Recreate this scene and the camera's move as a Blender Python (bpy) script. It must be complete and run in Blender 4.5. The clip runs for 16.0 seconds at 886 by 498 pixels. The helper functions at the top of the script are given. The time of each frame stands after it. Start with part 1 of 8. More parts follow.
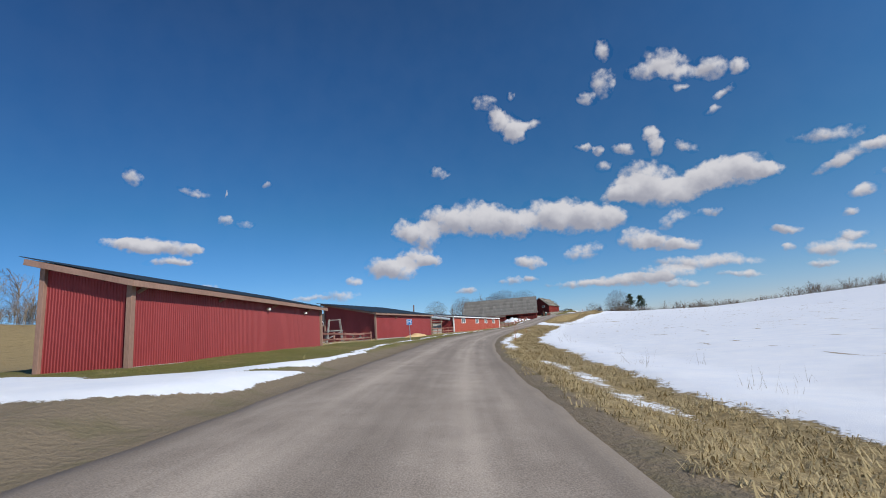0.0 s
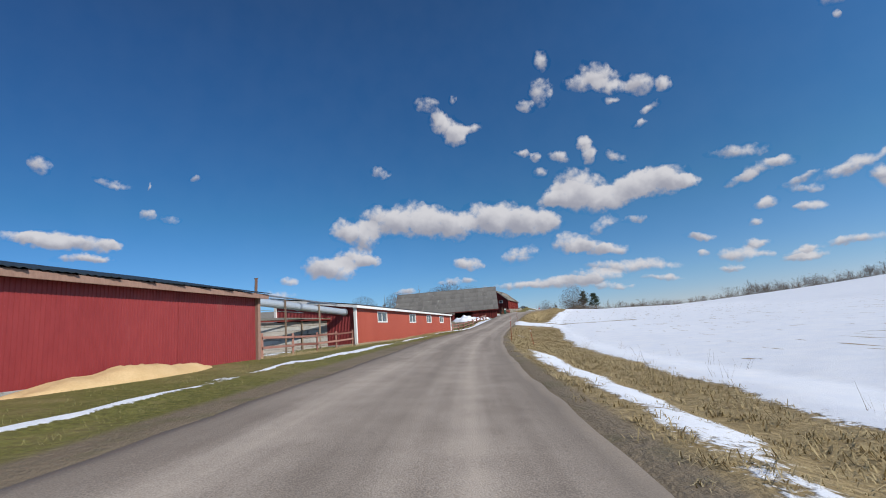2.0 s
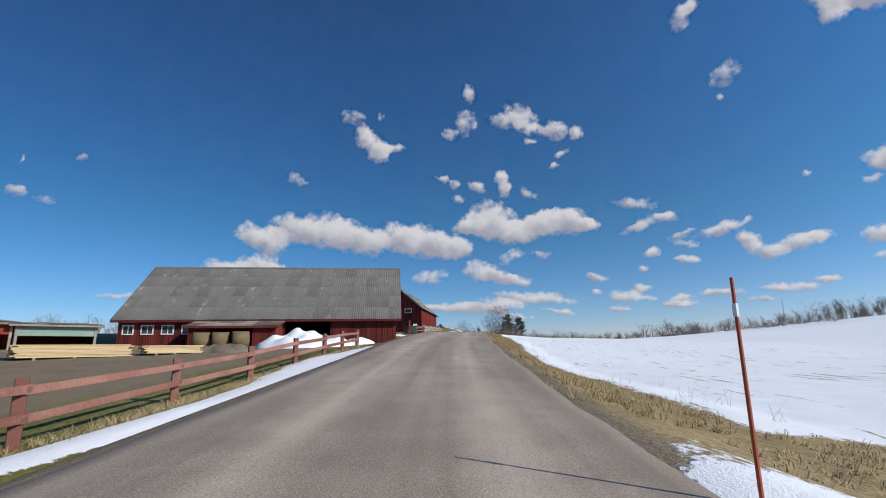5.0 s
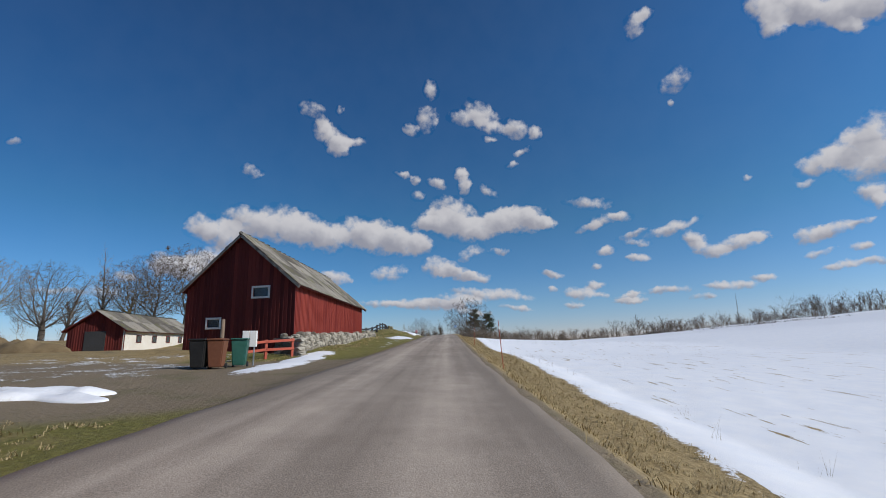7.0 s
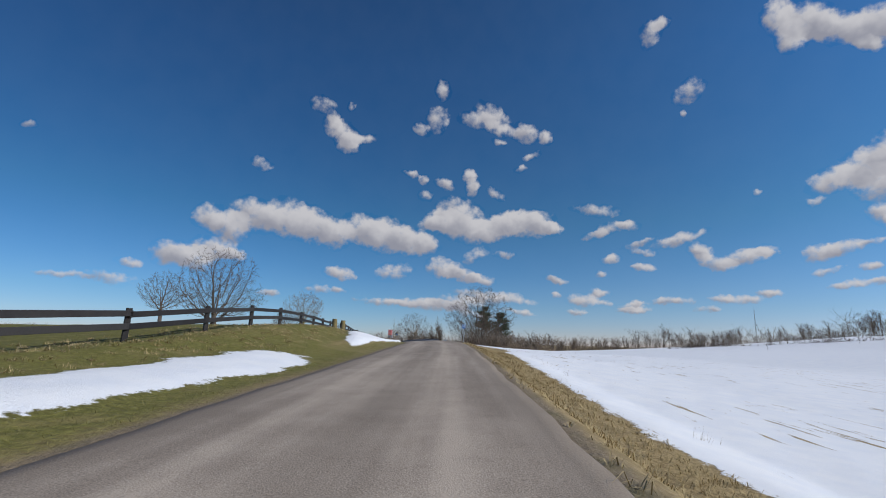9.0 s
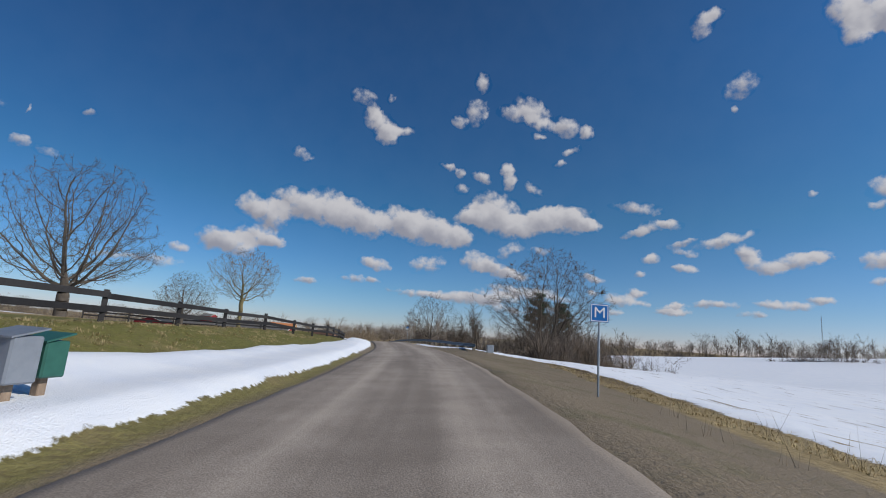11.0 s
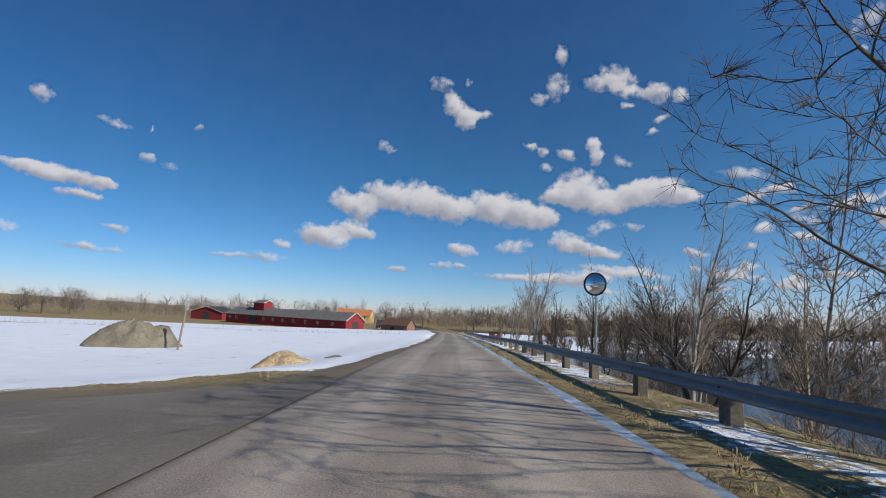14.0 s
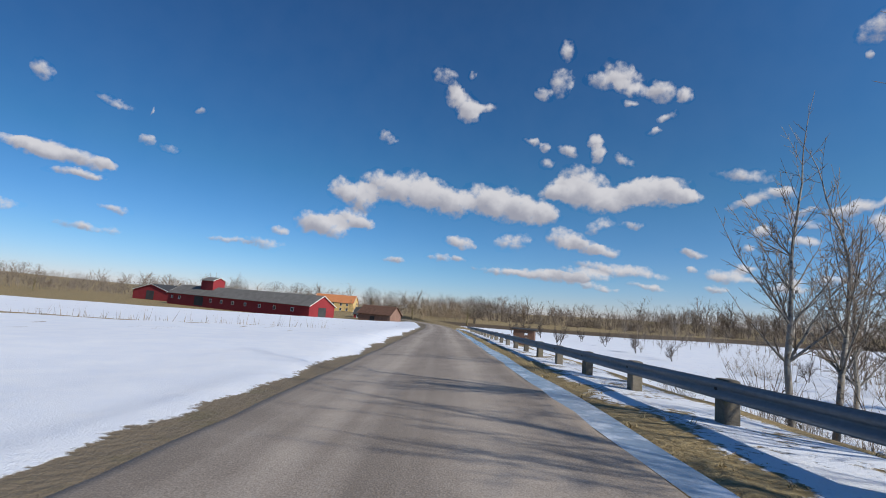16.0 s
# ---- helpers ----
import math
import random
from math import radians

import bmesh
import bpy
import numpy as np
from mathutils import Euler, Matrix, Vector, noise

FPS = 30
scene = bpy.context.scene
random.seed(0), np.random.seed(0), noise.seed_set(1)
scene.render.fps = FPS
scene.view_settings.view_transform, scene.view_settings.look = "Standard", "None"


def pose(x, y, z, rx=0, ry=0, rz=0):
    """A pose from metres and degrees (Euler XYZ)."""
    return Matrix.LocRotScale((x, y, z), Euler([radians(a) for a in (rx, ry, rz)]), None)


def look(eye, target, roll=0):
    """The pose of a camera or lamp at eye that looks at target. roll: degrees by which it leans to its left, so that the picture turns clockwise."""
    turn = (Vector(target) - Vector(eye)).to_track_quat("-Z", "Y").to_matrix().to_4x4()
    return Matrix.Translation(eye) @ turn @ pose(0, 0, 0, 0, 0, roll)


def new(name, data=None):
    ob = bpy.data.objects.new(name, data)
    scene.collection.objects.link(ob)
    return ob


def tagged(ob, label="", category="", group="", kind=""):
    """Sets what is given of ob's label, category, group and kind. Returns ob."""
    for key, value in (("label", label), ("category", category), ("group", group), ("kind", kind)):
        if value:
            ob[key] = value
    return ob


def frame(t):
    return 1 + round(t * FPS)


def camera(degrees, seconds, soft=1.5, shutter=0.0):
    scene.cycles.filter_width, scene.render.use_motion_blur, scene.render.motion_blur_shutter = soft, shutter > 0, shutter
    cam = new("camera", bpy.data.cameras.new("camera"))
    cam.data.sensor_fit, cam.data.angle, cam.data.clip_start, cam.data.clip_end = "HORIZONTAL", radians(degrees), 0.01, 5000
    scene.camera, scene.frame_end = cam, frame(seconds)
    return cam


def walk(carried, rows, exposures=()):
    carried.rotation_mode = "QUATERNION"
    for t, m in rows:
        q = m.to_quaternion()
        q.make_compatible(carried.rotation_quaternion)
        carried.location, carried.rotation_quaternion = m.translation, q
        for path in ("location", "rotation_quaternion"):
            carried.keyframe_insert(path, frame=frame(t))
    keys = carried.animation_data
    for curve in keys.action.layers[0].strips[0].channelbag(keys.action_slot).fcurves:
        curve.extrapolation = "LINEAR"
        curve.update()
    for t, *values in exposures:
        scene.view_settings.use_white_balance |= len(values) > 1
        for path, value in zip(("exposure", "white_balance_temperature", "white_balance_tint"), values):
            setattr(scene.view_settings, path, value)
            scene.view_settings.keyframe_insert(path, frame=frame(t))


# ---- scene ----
cam = camera(86.7, 16.0, soft=1.0)
PATH = [
    (0.0, 0.00, 0.00, 1.10, 100.44, 4.26, -0.00),
    (0.5, 0.34, 10.84, 1.19, 100.23, 4.46, -1.28),
    (1.0, 0.97, 21.45, 1.27, 100.18, 4.52, -3.09),
    (1.5, 1.89, 31.71, 1.41, 100.14, 4.66, -5.30),
    (2.0, 3.34, 42.00, 1.77, 100.00, 4.59, -7.42),
    (2.5, 5.18, 52.23, 1.83, 100.17, 4.04, -9.56),
    (3.0, 7.19, 62.33, 1.96, 100.44, 3.70, -11.52),
    (3.5, 9.63, 72.45, 2.32, 100.64, 3.90, -13.43),
    (4.0, 12.45, 82.53, 2.52, 101.03, 2.96, -15.62),
    (4.5, 15.57, 92.50, 2.76, 101.23, 1.40, -17.72),
    (5.0, 18.98, 102.48, 3.29, 101.87, 0.66, -19.02),
    (5.5, 22.64, 112.48, 3.92, 102.37, 0.52, -20.34),
    (6.0, 26.58, 122.46, 4.62, 102.41, 0.71, -21.93),
    (6.5, 30.83, 132.41, 5.28, 101.98, 0.96, -23.44),
    (7.0, 35.24, 142.37, 5.79, 101.33, 0.95, -23.98),
    (7.5, 39.80, 152.42, 6.01, 101.30, 0.60, -24.15),
    (8.0, 44.40, 162.55, 6.32, 101.39, 0.01, -23.97),
    (8.5, 49.04, 172.72, 6.73, 101.42, -0.80, -23.93),
    (9.0, 53.69, 182.95, 7.14, 101.41, -1.74, -23.89),
    (9.5, 58.33, 193.23, 7.55, 101.34, -2.71, -23.70),
    (10.0, 62.92, 203.60, 7.94, 101.19, -3.59, -23.17),
    (10.5, 67.38, 214.07, 8.29, 100.90, -4.21, -22.05),
    (11.0, 71.33, 224.81, 8.38, 100.41, -4.37, -20.09),
    (11.5, 74.95, 235.63, 8.51, 99.80, -4.60, -17.22),
    (12.0, 77.85, 246.64, 8.56, 99.36, -5.21, -14.43),
    (12.5, 80.55, 257.63, 8.32, 98.93, -5.05, -12.35),
    (13.0, 82.89, 268.71, 8.32, 98.53, -4.29, -10.67),
    (13.5, 85.00, 279.86, 8.29, 98.22, -3.19, -9.55),
    (14.0, 87.10, 291.09, 8.00, 97.86, -2.77, -9.24),
    (14.5, 89.08, 302.30, 7.68, 97.58, -2.99, -9.36),
    (15.0, 91.17, 313.59, 7.40, 97.26, -3.34, -9.61),
    (15.5, 93.34, 324.93, 6.97, 97.03, -4.03, -9.68),
    (16.0, 95.49, 336.30, 6.54, 96.96, -4.67, -9.69),
]
walk(cam, [(r[0], pose(*r[1:])) for r in PATH], exposures=[(0.0, -0.1), (4.5, -0.1), (7.0, -0.28), (10.5, -0.34), (11.5, -0.35), (12.5, -0.28), (13.5, -0.2), (14.5, -0.12), (16.0, -0.1)])


# ---- sky and sun ----
# clouds: azimuth and elevation of a puff, half width, half height and lean, in degrees, from west to east
PUFFS_A = [
    (-34.2, 11.6, 1.6, 0.5, 4), (-32.4, 11.5, 2.2, 0.8, 3), (-30, 11.2, 2.9, 0.8, -1), (-29.7, 9.8, 2.3, 0.4, 2), (-27.7, 11.3, 1, 0.5, 2),
    (-6.8, 8.7, 2, 1.4, -3), (-4.8, 8.4, 2.4, 1.3, -3), (-3.7, 13, 1.5, 1.4, -3), (-2.5, 9.6, 2.5, 1.2, -4), (-1.5, 12.2, 2.1, 1.6, -4),
    (-0.9, 9.1, 1.4, 0.9, -4), (1.1, 13.7, 2.8, 1.9, -4), (4.7, 13.9, 3.2, 2.1, -5), (7.6, 13.3, 2.8, 2, -6), (10.4, 12.6, 2.2, 1.7, -6),
    (10.4, 24.5, 2.5, 1.2, -20), (11, 7.8, 1.9, 0.8, -6), (11.1, 23.2, 1.4, 1.2, -7), (13.8, 13.3, 2.7, 1.9, -7),
]
PUFFS_B = [
    (16.4, 12.7, 3.1, 2.1, -8), (19.2, 12.1, 2.6, 1.7, -8), (21.4, 11.8, 1.5, 1.2, -8), (22, 4.7, 4.3, 0.7, -2), (22.3, 14.4, 1.8, 0.9, 11),
    (23.4, 19.2, 1.3, 0.7, -11), (23.7, 14.8, 2.6, 1.5, 5), (23.8, 9.1, 2.1, 1.2, -8), (25.5, 15.7, 2.8, 2, -11), (25.7, 5, 3.5, 0.8, -3),
    (26.1, 8.2, 2.1, 0.9, -8), (26.5, 13.8, 3.7, 1.6, -11), (26.6, 20.3, 0.8, 0.9, -12), (27.1, 18.9, 0.9, 1, -12), (28.2, 7.9, 1.8, 0.7, -9),
    (29.4, 13.9, 2.8, 1.6, 4), (29.9, 5.7, 4.8, 0.7, -6), (31.5, 14.7, 2.3, 1.4, 9), (33.5, 14.5, 2.7, 1.5, -13),
]
PUFFS_C = [
    (33.9, 25.2, 1.6, 1.2, -17), (35.4, 14.7, 2.3, 1.2, -14), (36.3, 24.5, 0.9, 0.9, -18), (37.1, 7.9, 1.5, 0.5, -11), (37.1, 14, 1.4, 0.7, -14),
    (40.5, 5.5, 2, 0.8, -4), (42.2, 6.4, 1.2, 0.5, -5), (43.6, 10.1, 1.2, 0.6, -1), (45.8, 4.3, 1.9, 0.4, 1), (47.2, 9, 1.3, 0.6, 1),
    (49.7, 5.2, 2, 0.5, 3), (50.7, 11.9, 2.8, 0.6, 13), (52.8, 10.6, 1.2, 0.9, -28), (54.2, 9.2, 2.1, 0.8, -12), (55.7, 5.5, 2.8, 0.5, 0),
    (57, 9.7, 2.4, 0.8, 5), (58.7, 6.1, 1.1, 0.4, -5), (58.9, 10.2, 1.1, 0.6, 4), (62, 32.2, 1.4, 1.6, -20),
]
PUFFS_D = [
    (62.9, 9.6, 1.3, 0.8, 10), (62.9, 30, 1.3, 1.4, -38), (64.6, 10, 1.7, 0.6, 11), (64.6, 16.3, 1.9, 1.2, 13), (64.6, 30.9, 2.4, 1.4, -22),
    (64.9, 6.5, 1.7, 0.4, 6), (66.3, 8.1, 0.8, 0.5, 3), (66.7, 29.5, 2.7, 1.3, -23), (66.8, 17.1, 1.9, 1.6, 22), (68, 12.7, 1.3, 1, -12),
    (68.4, 15.4, 2.2, 1.6, 5), (68.6, 27.5, 1, 0.6, -23), (68.8, 28.7, 2.1, 1.4, -24), (69, 17.9, 1.6, 2, -17), (70.9, 28.7, 2.4, 1.5, -25),
]
WISPS_A = [
    (-38.9, 6.7, 1.2, 0.4, 1), (-34.8, 5.9, 1.8, 0.4, 0), (-33.5, 18.3, 0.9, 0.7, -21), (-28.3, 4.8, 2.6, 0.5, -2), (-27.8, 17.4, 1.4, 0.4, -11),
    (-26.2, 7, 1.4, 0.4, -6), (-24.7, 14.4, 0.8, 0.5, 3), (-24.5, 17.3, 0.2, 0.4, 4), (-22.4, 14, 1.2, 0.4, -3), (-20.3, 18.4, 0.7, 0.4, 23),
    (-15.5, 5.4, 1.9, 0.4, -3), (-11.9, 5.5, 2.3, 0.7, -3), (-10.5, 7.3, 1.3, 0.5, -3), (1.2, 19.4, 1.3, 0.7, -18), (3.3, 5.1, 1.5, 0.4, -5),
    (7.5, 27.2, 1.6, 0.9, -6), (8.7, 5.8, 1.5, 0.5, -5), (9.1, 25.6, 1.1, 0.8, -47), (11, 27.3, 0.6, 0.6, -7),
]
WISPS_B = [
    (11.2, 5.8, 1, 0.4, -5), (12.9, 23.9, 1.4, 0.6, 1), (16.8, 4.7, 3.9, 0.5, -2), (17.6, 8.4, 2.2, 1, 11), (19.3, 20.3, 1.2, 0.4, -10),
    (20.2, 25.5, 1.2, 0.7, -11), (20.7, 19.7, 0.6, 0.7, -10), (21.1, 17.8, 0.9, 0.6, -10), (22.4, 26.7, 1.4, 1.5, -34), (23, 30.1, 1, 1, -13),
    (27.3, 3.7, 2.8, 0.4, -7), (27.6, 26.9, 2.4, 1, -6), (27.7, 10.7, 1.8, 0.8, 20), (29.6, 27.3, 2.4, 1.2, -25), (30.2, 18.2, 1.3, 0.6, -23),
    (30.6, 24.2, 1.1, 0.4, -15), (30.9, 25.7, 2.4, 0.8, -16), (31.2, 10.9, 1.3, 0.4, 0), (33, 4, 2.1, 0.4, -8),
]
WISPS_C = [
    (33.2, 21, 1, 0.4, 5), (34.4, 22.4, 1.1, 0.4, 21), (37.4, 6.1, 0.5, 0.4, -10), (39.4, 4.1, 1.4, 0.4, -2), (41.9, 13, 1.6, 0.6, 11),
    (42.1, 15.9, 2.6, 0.7, -6), (42.4, 8.5, 0.7, 0.4, -2), (43.1, 5.2, 0.8, 0.4, -10), (43.8, 13.8, 2.2, 0.7, 15), (45.6, 4.8, 1.8, 0.4, 3),
    (45.6, 14, 1.4, 0.6, -11), (46.3, 5.1, 0.7, 0.4, -4), (46.8, 11.8, 2, 0.4, 13), (47, 10.8, 1.6, 0.4, -8), (49.3, 33.9, 1.2, 1.5, -37),
    (50.6, 34.6, 1.1, 0.7, -14), (52.1, 25.3, 0.3, 0.4, -12), (52.9, 4.3, 1.4, 0.4, 3), (52.9, 27.4, 1.6, 1.2, 11),
]
WISPS_D = [
    (58.7, 16.3, 0.4, 0.4, -11), (63.2, 14.5, 0.9, 0.4, 6), (63.4, 7.9, 1.5, 0.4, 15), (66.9, 10.4, 0.9, 0.4, 9), (67.1, 6.7, 1, 0.4, 4),
    (68.4, 11.8, 0.6, 0.7, -12),
]
PUFFS = PUFFS_A + PUFFS_B + PUFFS_C + PUFFS_D
WISPS = WISPS_A + WISPS_B + WISPS_C + WISPS_D

SUN_FROM = Vector((0.715, -0.70, 0.63)).normalized()      # the way to the sun

world = bpy.data.worlds.new("world")
scene.world = world
world.use_nodes = True


def link_math(tree, op, a, b=None, c=None, clamp=False):
    n = tree.nodes.new("ShaderNodeMath")
    n.operation, n.use_clamp = op, clamp
    for i, v in enumerate((a, b, c)):
        if v is None:
            continue
        if isinstance(v, (int, float)):
            n.inputs[i].default_value = v
        else:
            tree.links.new(v, n.inputs[i])
    return n.outputs[0]


def link_vec(tree, op, a, b=None, scale=None):
    n = tree.nodes.new("ShaderNodeVectorMath")
    n.operation = op
    for i, v in enumerate((a, b)):
        if v is None:
            continue
        if isinstance(v, (tuple, list)):
            n.inputs[i].default_value = v
        else:
            tree.links.new(v, n.inputs[i])
    if scale is not None:
        if isinstance(scale, (int, float)):
            n.inputs["Scale"].default_value = scale
        else:
            tree.links.new(scale, n.inputs["Scale"])
    return n.outputs["Value"] if op == "DOT_PRODUCT" else n.outputs[0]


def make_sky():
    t = world.node_tree
    t.nodes.clear()
    sky = t.nodes.new("ShaderNodeTexSky")
    sky.sky_type, sky.sun_disc = "NISHITA", False
    sky.sun_elevation = math.asin(SUN_FROM.z)
    sky.sun_rotation = math.atan2(SUN_FROM.x, SUN_FROM.y)
    sky.air_density, sky.dust_density, sky.ozone_density, sky.altitude = 1.0, 0.0, 2.5, 300
    co = t.nodes.new("ShaderNodeTexCoord")
    way = co.outputs["Generated"]
    sep = t.nodes.new("ShaderNodeSeparateXYZ")
    t.links.new(way, sep.inputs[0])
    az = link_math(t, "MULTIPLY", link_math(t, "ARCTAN2", sep.outputs[0], sep.outputs[1]), 57.2958)
    el = link_math(t, "MULTIPLY", link_math(t, "ARCSINE", sep.outputs[2]), 57.2958)
    com = t.nodes.new("ShaderNodeCombineXYZ")
    t.links.new(az, com.inputs[0])
    t.links.new(el, com.inputs[1])

    def puff(scale, detail, rough):
        n = t.nodes.new("ShaderNodeTexNoise")
        n.inputs["Scale"].default_value, n.inputs["Detail"].default_value, n.inputs["Roughness"].default_value = scale, detail, rough
        t.links.new(com.outputs[0], n.inputs["Vector"])
        return n

    big = puff(0.30, 3, 0.5)
    curl = puff(1.1, 3, 0.55)
    shift = link_vec(t, "SCALE", link_vec(t, "SUBTRACT", big.outputs["Color"], (0.5, 0.5, 0.5)), scale=1.5)
    shift = link_vec(t, "ADD", shift, link_vec(t, "SCALE", link_vec(t, "SUBTRACT", curl.outputs["Color"], (0.5, 0.5, 0.5)), scale=0.9))
    at = link_vec(t, "ADD", com.outputs[0], link_vec(t, "MULTIPLY", shift, (1, 0.8, 0)))
    total, lift = None, None
    for a, e, w, h, lean in PUFFS + WISPS:
        here = at
        if lift is not None:      # one cloud after the other keeps the shader small
            n = t.nodes.new("ShaderNodeVectorMath")
            n.operation = "MULTIPLY_ADD"
            n.inputs[1].default_value = (1e-6, 1e-6, 0)
            t.links.new(lift, n.inputs[0])
            t.links.new(at, n.inputs[2])
            here = n.outputs[0]
        own = t.nodes.new("ShaderNodeMapping")
        own.vector_type = "TEXTURE"
        own.inputs["Location"].default_value = (a, e, 0)
        own.inputs["Rotation"].default_value = (0, 0, radians(lean))
        own.inputs["Scale"].default_value = (w * 1.2, h * 1.2, 1)
        t.links.new(here, own.inputs["Vector"])
        q = own.outputs[0]
        thin = 0.72 if (a, e, w, h, lean) in WISPS else 1.0
        near = link_math(t, "MULTIPLY_ADD", link_vec(t, "DOT_PRODUCT", q, q), -thin, thin, clamp=True)
        part_lift = link_vec(t, "SCALE", q, scale=near)
        total = near if total is None else link_math(t, "ADD", total, near)
        lift = part_lift if lift is None else link_vec(t, "ADD", lift, part_lift)
    fine = puff(0.9, 7, 0.56)
    grain = link_math(t, "MULTIPLY_ADD", fine.outputs["Fac"], 2.5, -1.5)
    body = link_math(t, "ADD", link_math(t, "MULTIPLY", link_math(t, "MINIMUM", total, 1.2), 1.35), grain)
    cover = t.nodes.new("ShaderNodeMapRange")
    cover.interpolation_type = "SMOOTHSTEP"
    cover.inputs["From Min"].default_value, cover.inputs["From Max"].default_value = -0.12, 1.15
    cover.inputs["To Max"].default_value = 0.96
    t.links.new(link_math(t, "MULTIPLY", body, link_math(t, "MULTIPLY", total, 5.0, clamp=True)), cover.inputs["Value"])
    lsep = t.nodes.new("ShaderNodeSeparateXYZ")
    t.links.new(lift, lsep.inputs[0])
    high = link_math(t, "DIVIDE", lsep.outputs[1], link_math(t, "MAXIMUM", total, 0.05))
    high = link_math(t, "ADD", high, link_math(t, "MULTIPLY", link_math(t, "DIVIDE", lsep.outputs[0], link_math(t, "MAXIMUM", total, 0.05)), 0.35))
    tone = t.nodes.new("ShaderNodeMapRange")
    tone.interpolation_type = "SMOOTHSTEP"
    tone.inputs["From Min"].default_value, tone.inputs["From Max"].default_value = -0.65, 0.45
    t.links.new(link_math(t, "ADD", high, link_math(t, "MULTIPLY_ADD", big.outputs["Fac"], 1.4, -0.7)), tone.inputs["Value"])
    ramp = t.nodes.new("ShaderNodeMix")
    ramp.data_type = "RGBA"
    ramp.inputs["A"].default_value, ramp.inputs["B"].default_value = (4.9, 5.0, 5.9, 1), (9.6, 9.5, 9.9, 1)
    t.links.new(tone.outputs[0], ramp.inputs["Factor"])
    tint = t.nodes.new("ShaderNodeMix")
    tint.data_type, tint.blend_type = "RGBA", "MULTIPLY"
    tint.inputs["Factor"].default_value = 1.0
    low = t.nodes.new("ShaderNodeMapRange")
    low.inputs["From Min"].default_value, low.inputs["From Max"].default_value = 0.0, 32.0
    t.links.new(el, low.inputs["Value"])
    grade = t.nodes.new("ShaderNodeValToRGB")
    rp = grade.color_ramp
    rp.elements[0].position, rp.elements[0].color = 0.0, (0.44, 0.50, 0.86, 1)
    rp.elements[1].position, rp.elements[1].color = 1.0, (0.27, 0.71, 0.90, 1)
    for pos, c in ((0.14, (0.38, 0.53, 0.74, 1)), (0.45, (0.29, 0.61, 0.71, 1))):
        rp.elements.new(pos).color = c
    t.links.new(low.outputs[0], grade.inputs[0])
    side = t.nodes.new("ShaderNodeMapRange")
    side.inputs["From Min"].default_value, side.inputs["From Max"].default_value = -40.0, 75.0
    side.inputs["To Min"].default_value, side.inputs["To Max"].default_value = 0.0, 1.0
    t.links.new(az, side.inputs["Value"])
    glow = t.nodes.new("ShaderNodeValToRGB")      # clearer away from the sun, hazier towards it
    gp = glow.color_ramp
    gp.elements[0].position, gp.elements[0].color = 0.0, (0.68, 0.74, 0.80, 1)
    gp.elements[1].position, gp.elements[1].color = 1.0, (1.75, 1.40, 1.30, 1)
    gp.elements.new(0.45).color = (0.92, 0.97, 0.99, 1)
    t.links.new(side.outputs[0], glow.inputs[0])
    both = t.nodes.new("ShaderNodeMix")
    both.data_type, both.blend_type = "RGBA", "MULTIPLY"
    both.inputs["Factor"].default_value = 1.0
    t.links.new(grade.outputs[0], both.inputs["A"])
    t.links.new(glow.outputs[0], both.inputs["B"])
    t.links.new(both.outputs["Result"], tint.inputs["B"])
    deep = t.nodes.new("ShaderNodeGamma")
    deep.inputs["Gamma"].default_value = 1.35
    t.links.new(sky.outputs[0], deep.inputs["Color"])
    t.links.new(deep.outputs[0], tint.inputs["A"])
    mix = t.nodes.new("ShaderNodeMix")
    mix.data_type = "RGBA"
    t.links.new(cover.outputs[0], mix.inputs["Factor"])
    t.links.new(tint.outputs["Result"], mix.inputs["A"])
    t.links.new(ramp.outputs["Result"], mix.inputs["B"])
    bg = t.nodes.new("ShaderNodeBackground")
    bg.inputs["Strength"].default_value = 0.074
    t.links.new(mix.outputs["Result"], bg.inputs["Color"])
    out = t.nodes.new("ShaderNodeOutputWorld")
    t.links.new(bg.outputs[0], out.inputs[0])


make_sky()
sun = new("sun", bpy.data.lights.new("sun", "SUN"))
sun.data.energy, sun.data.angle, sun.data.color = 4.8, radians(0.53), (1.0, 0.95, 0.87)
sun.matrix_world = look(SUN_FROM * 100, (0, 0, 0))


# ---- materials ----
def rgba(c):
    return (c[0], c[1], c[2], 1.0)


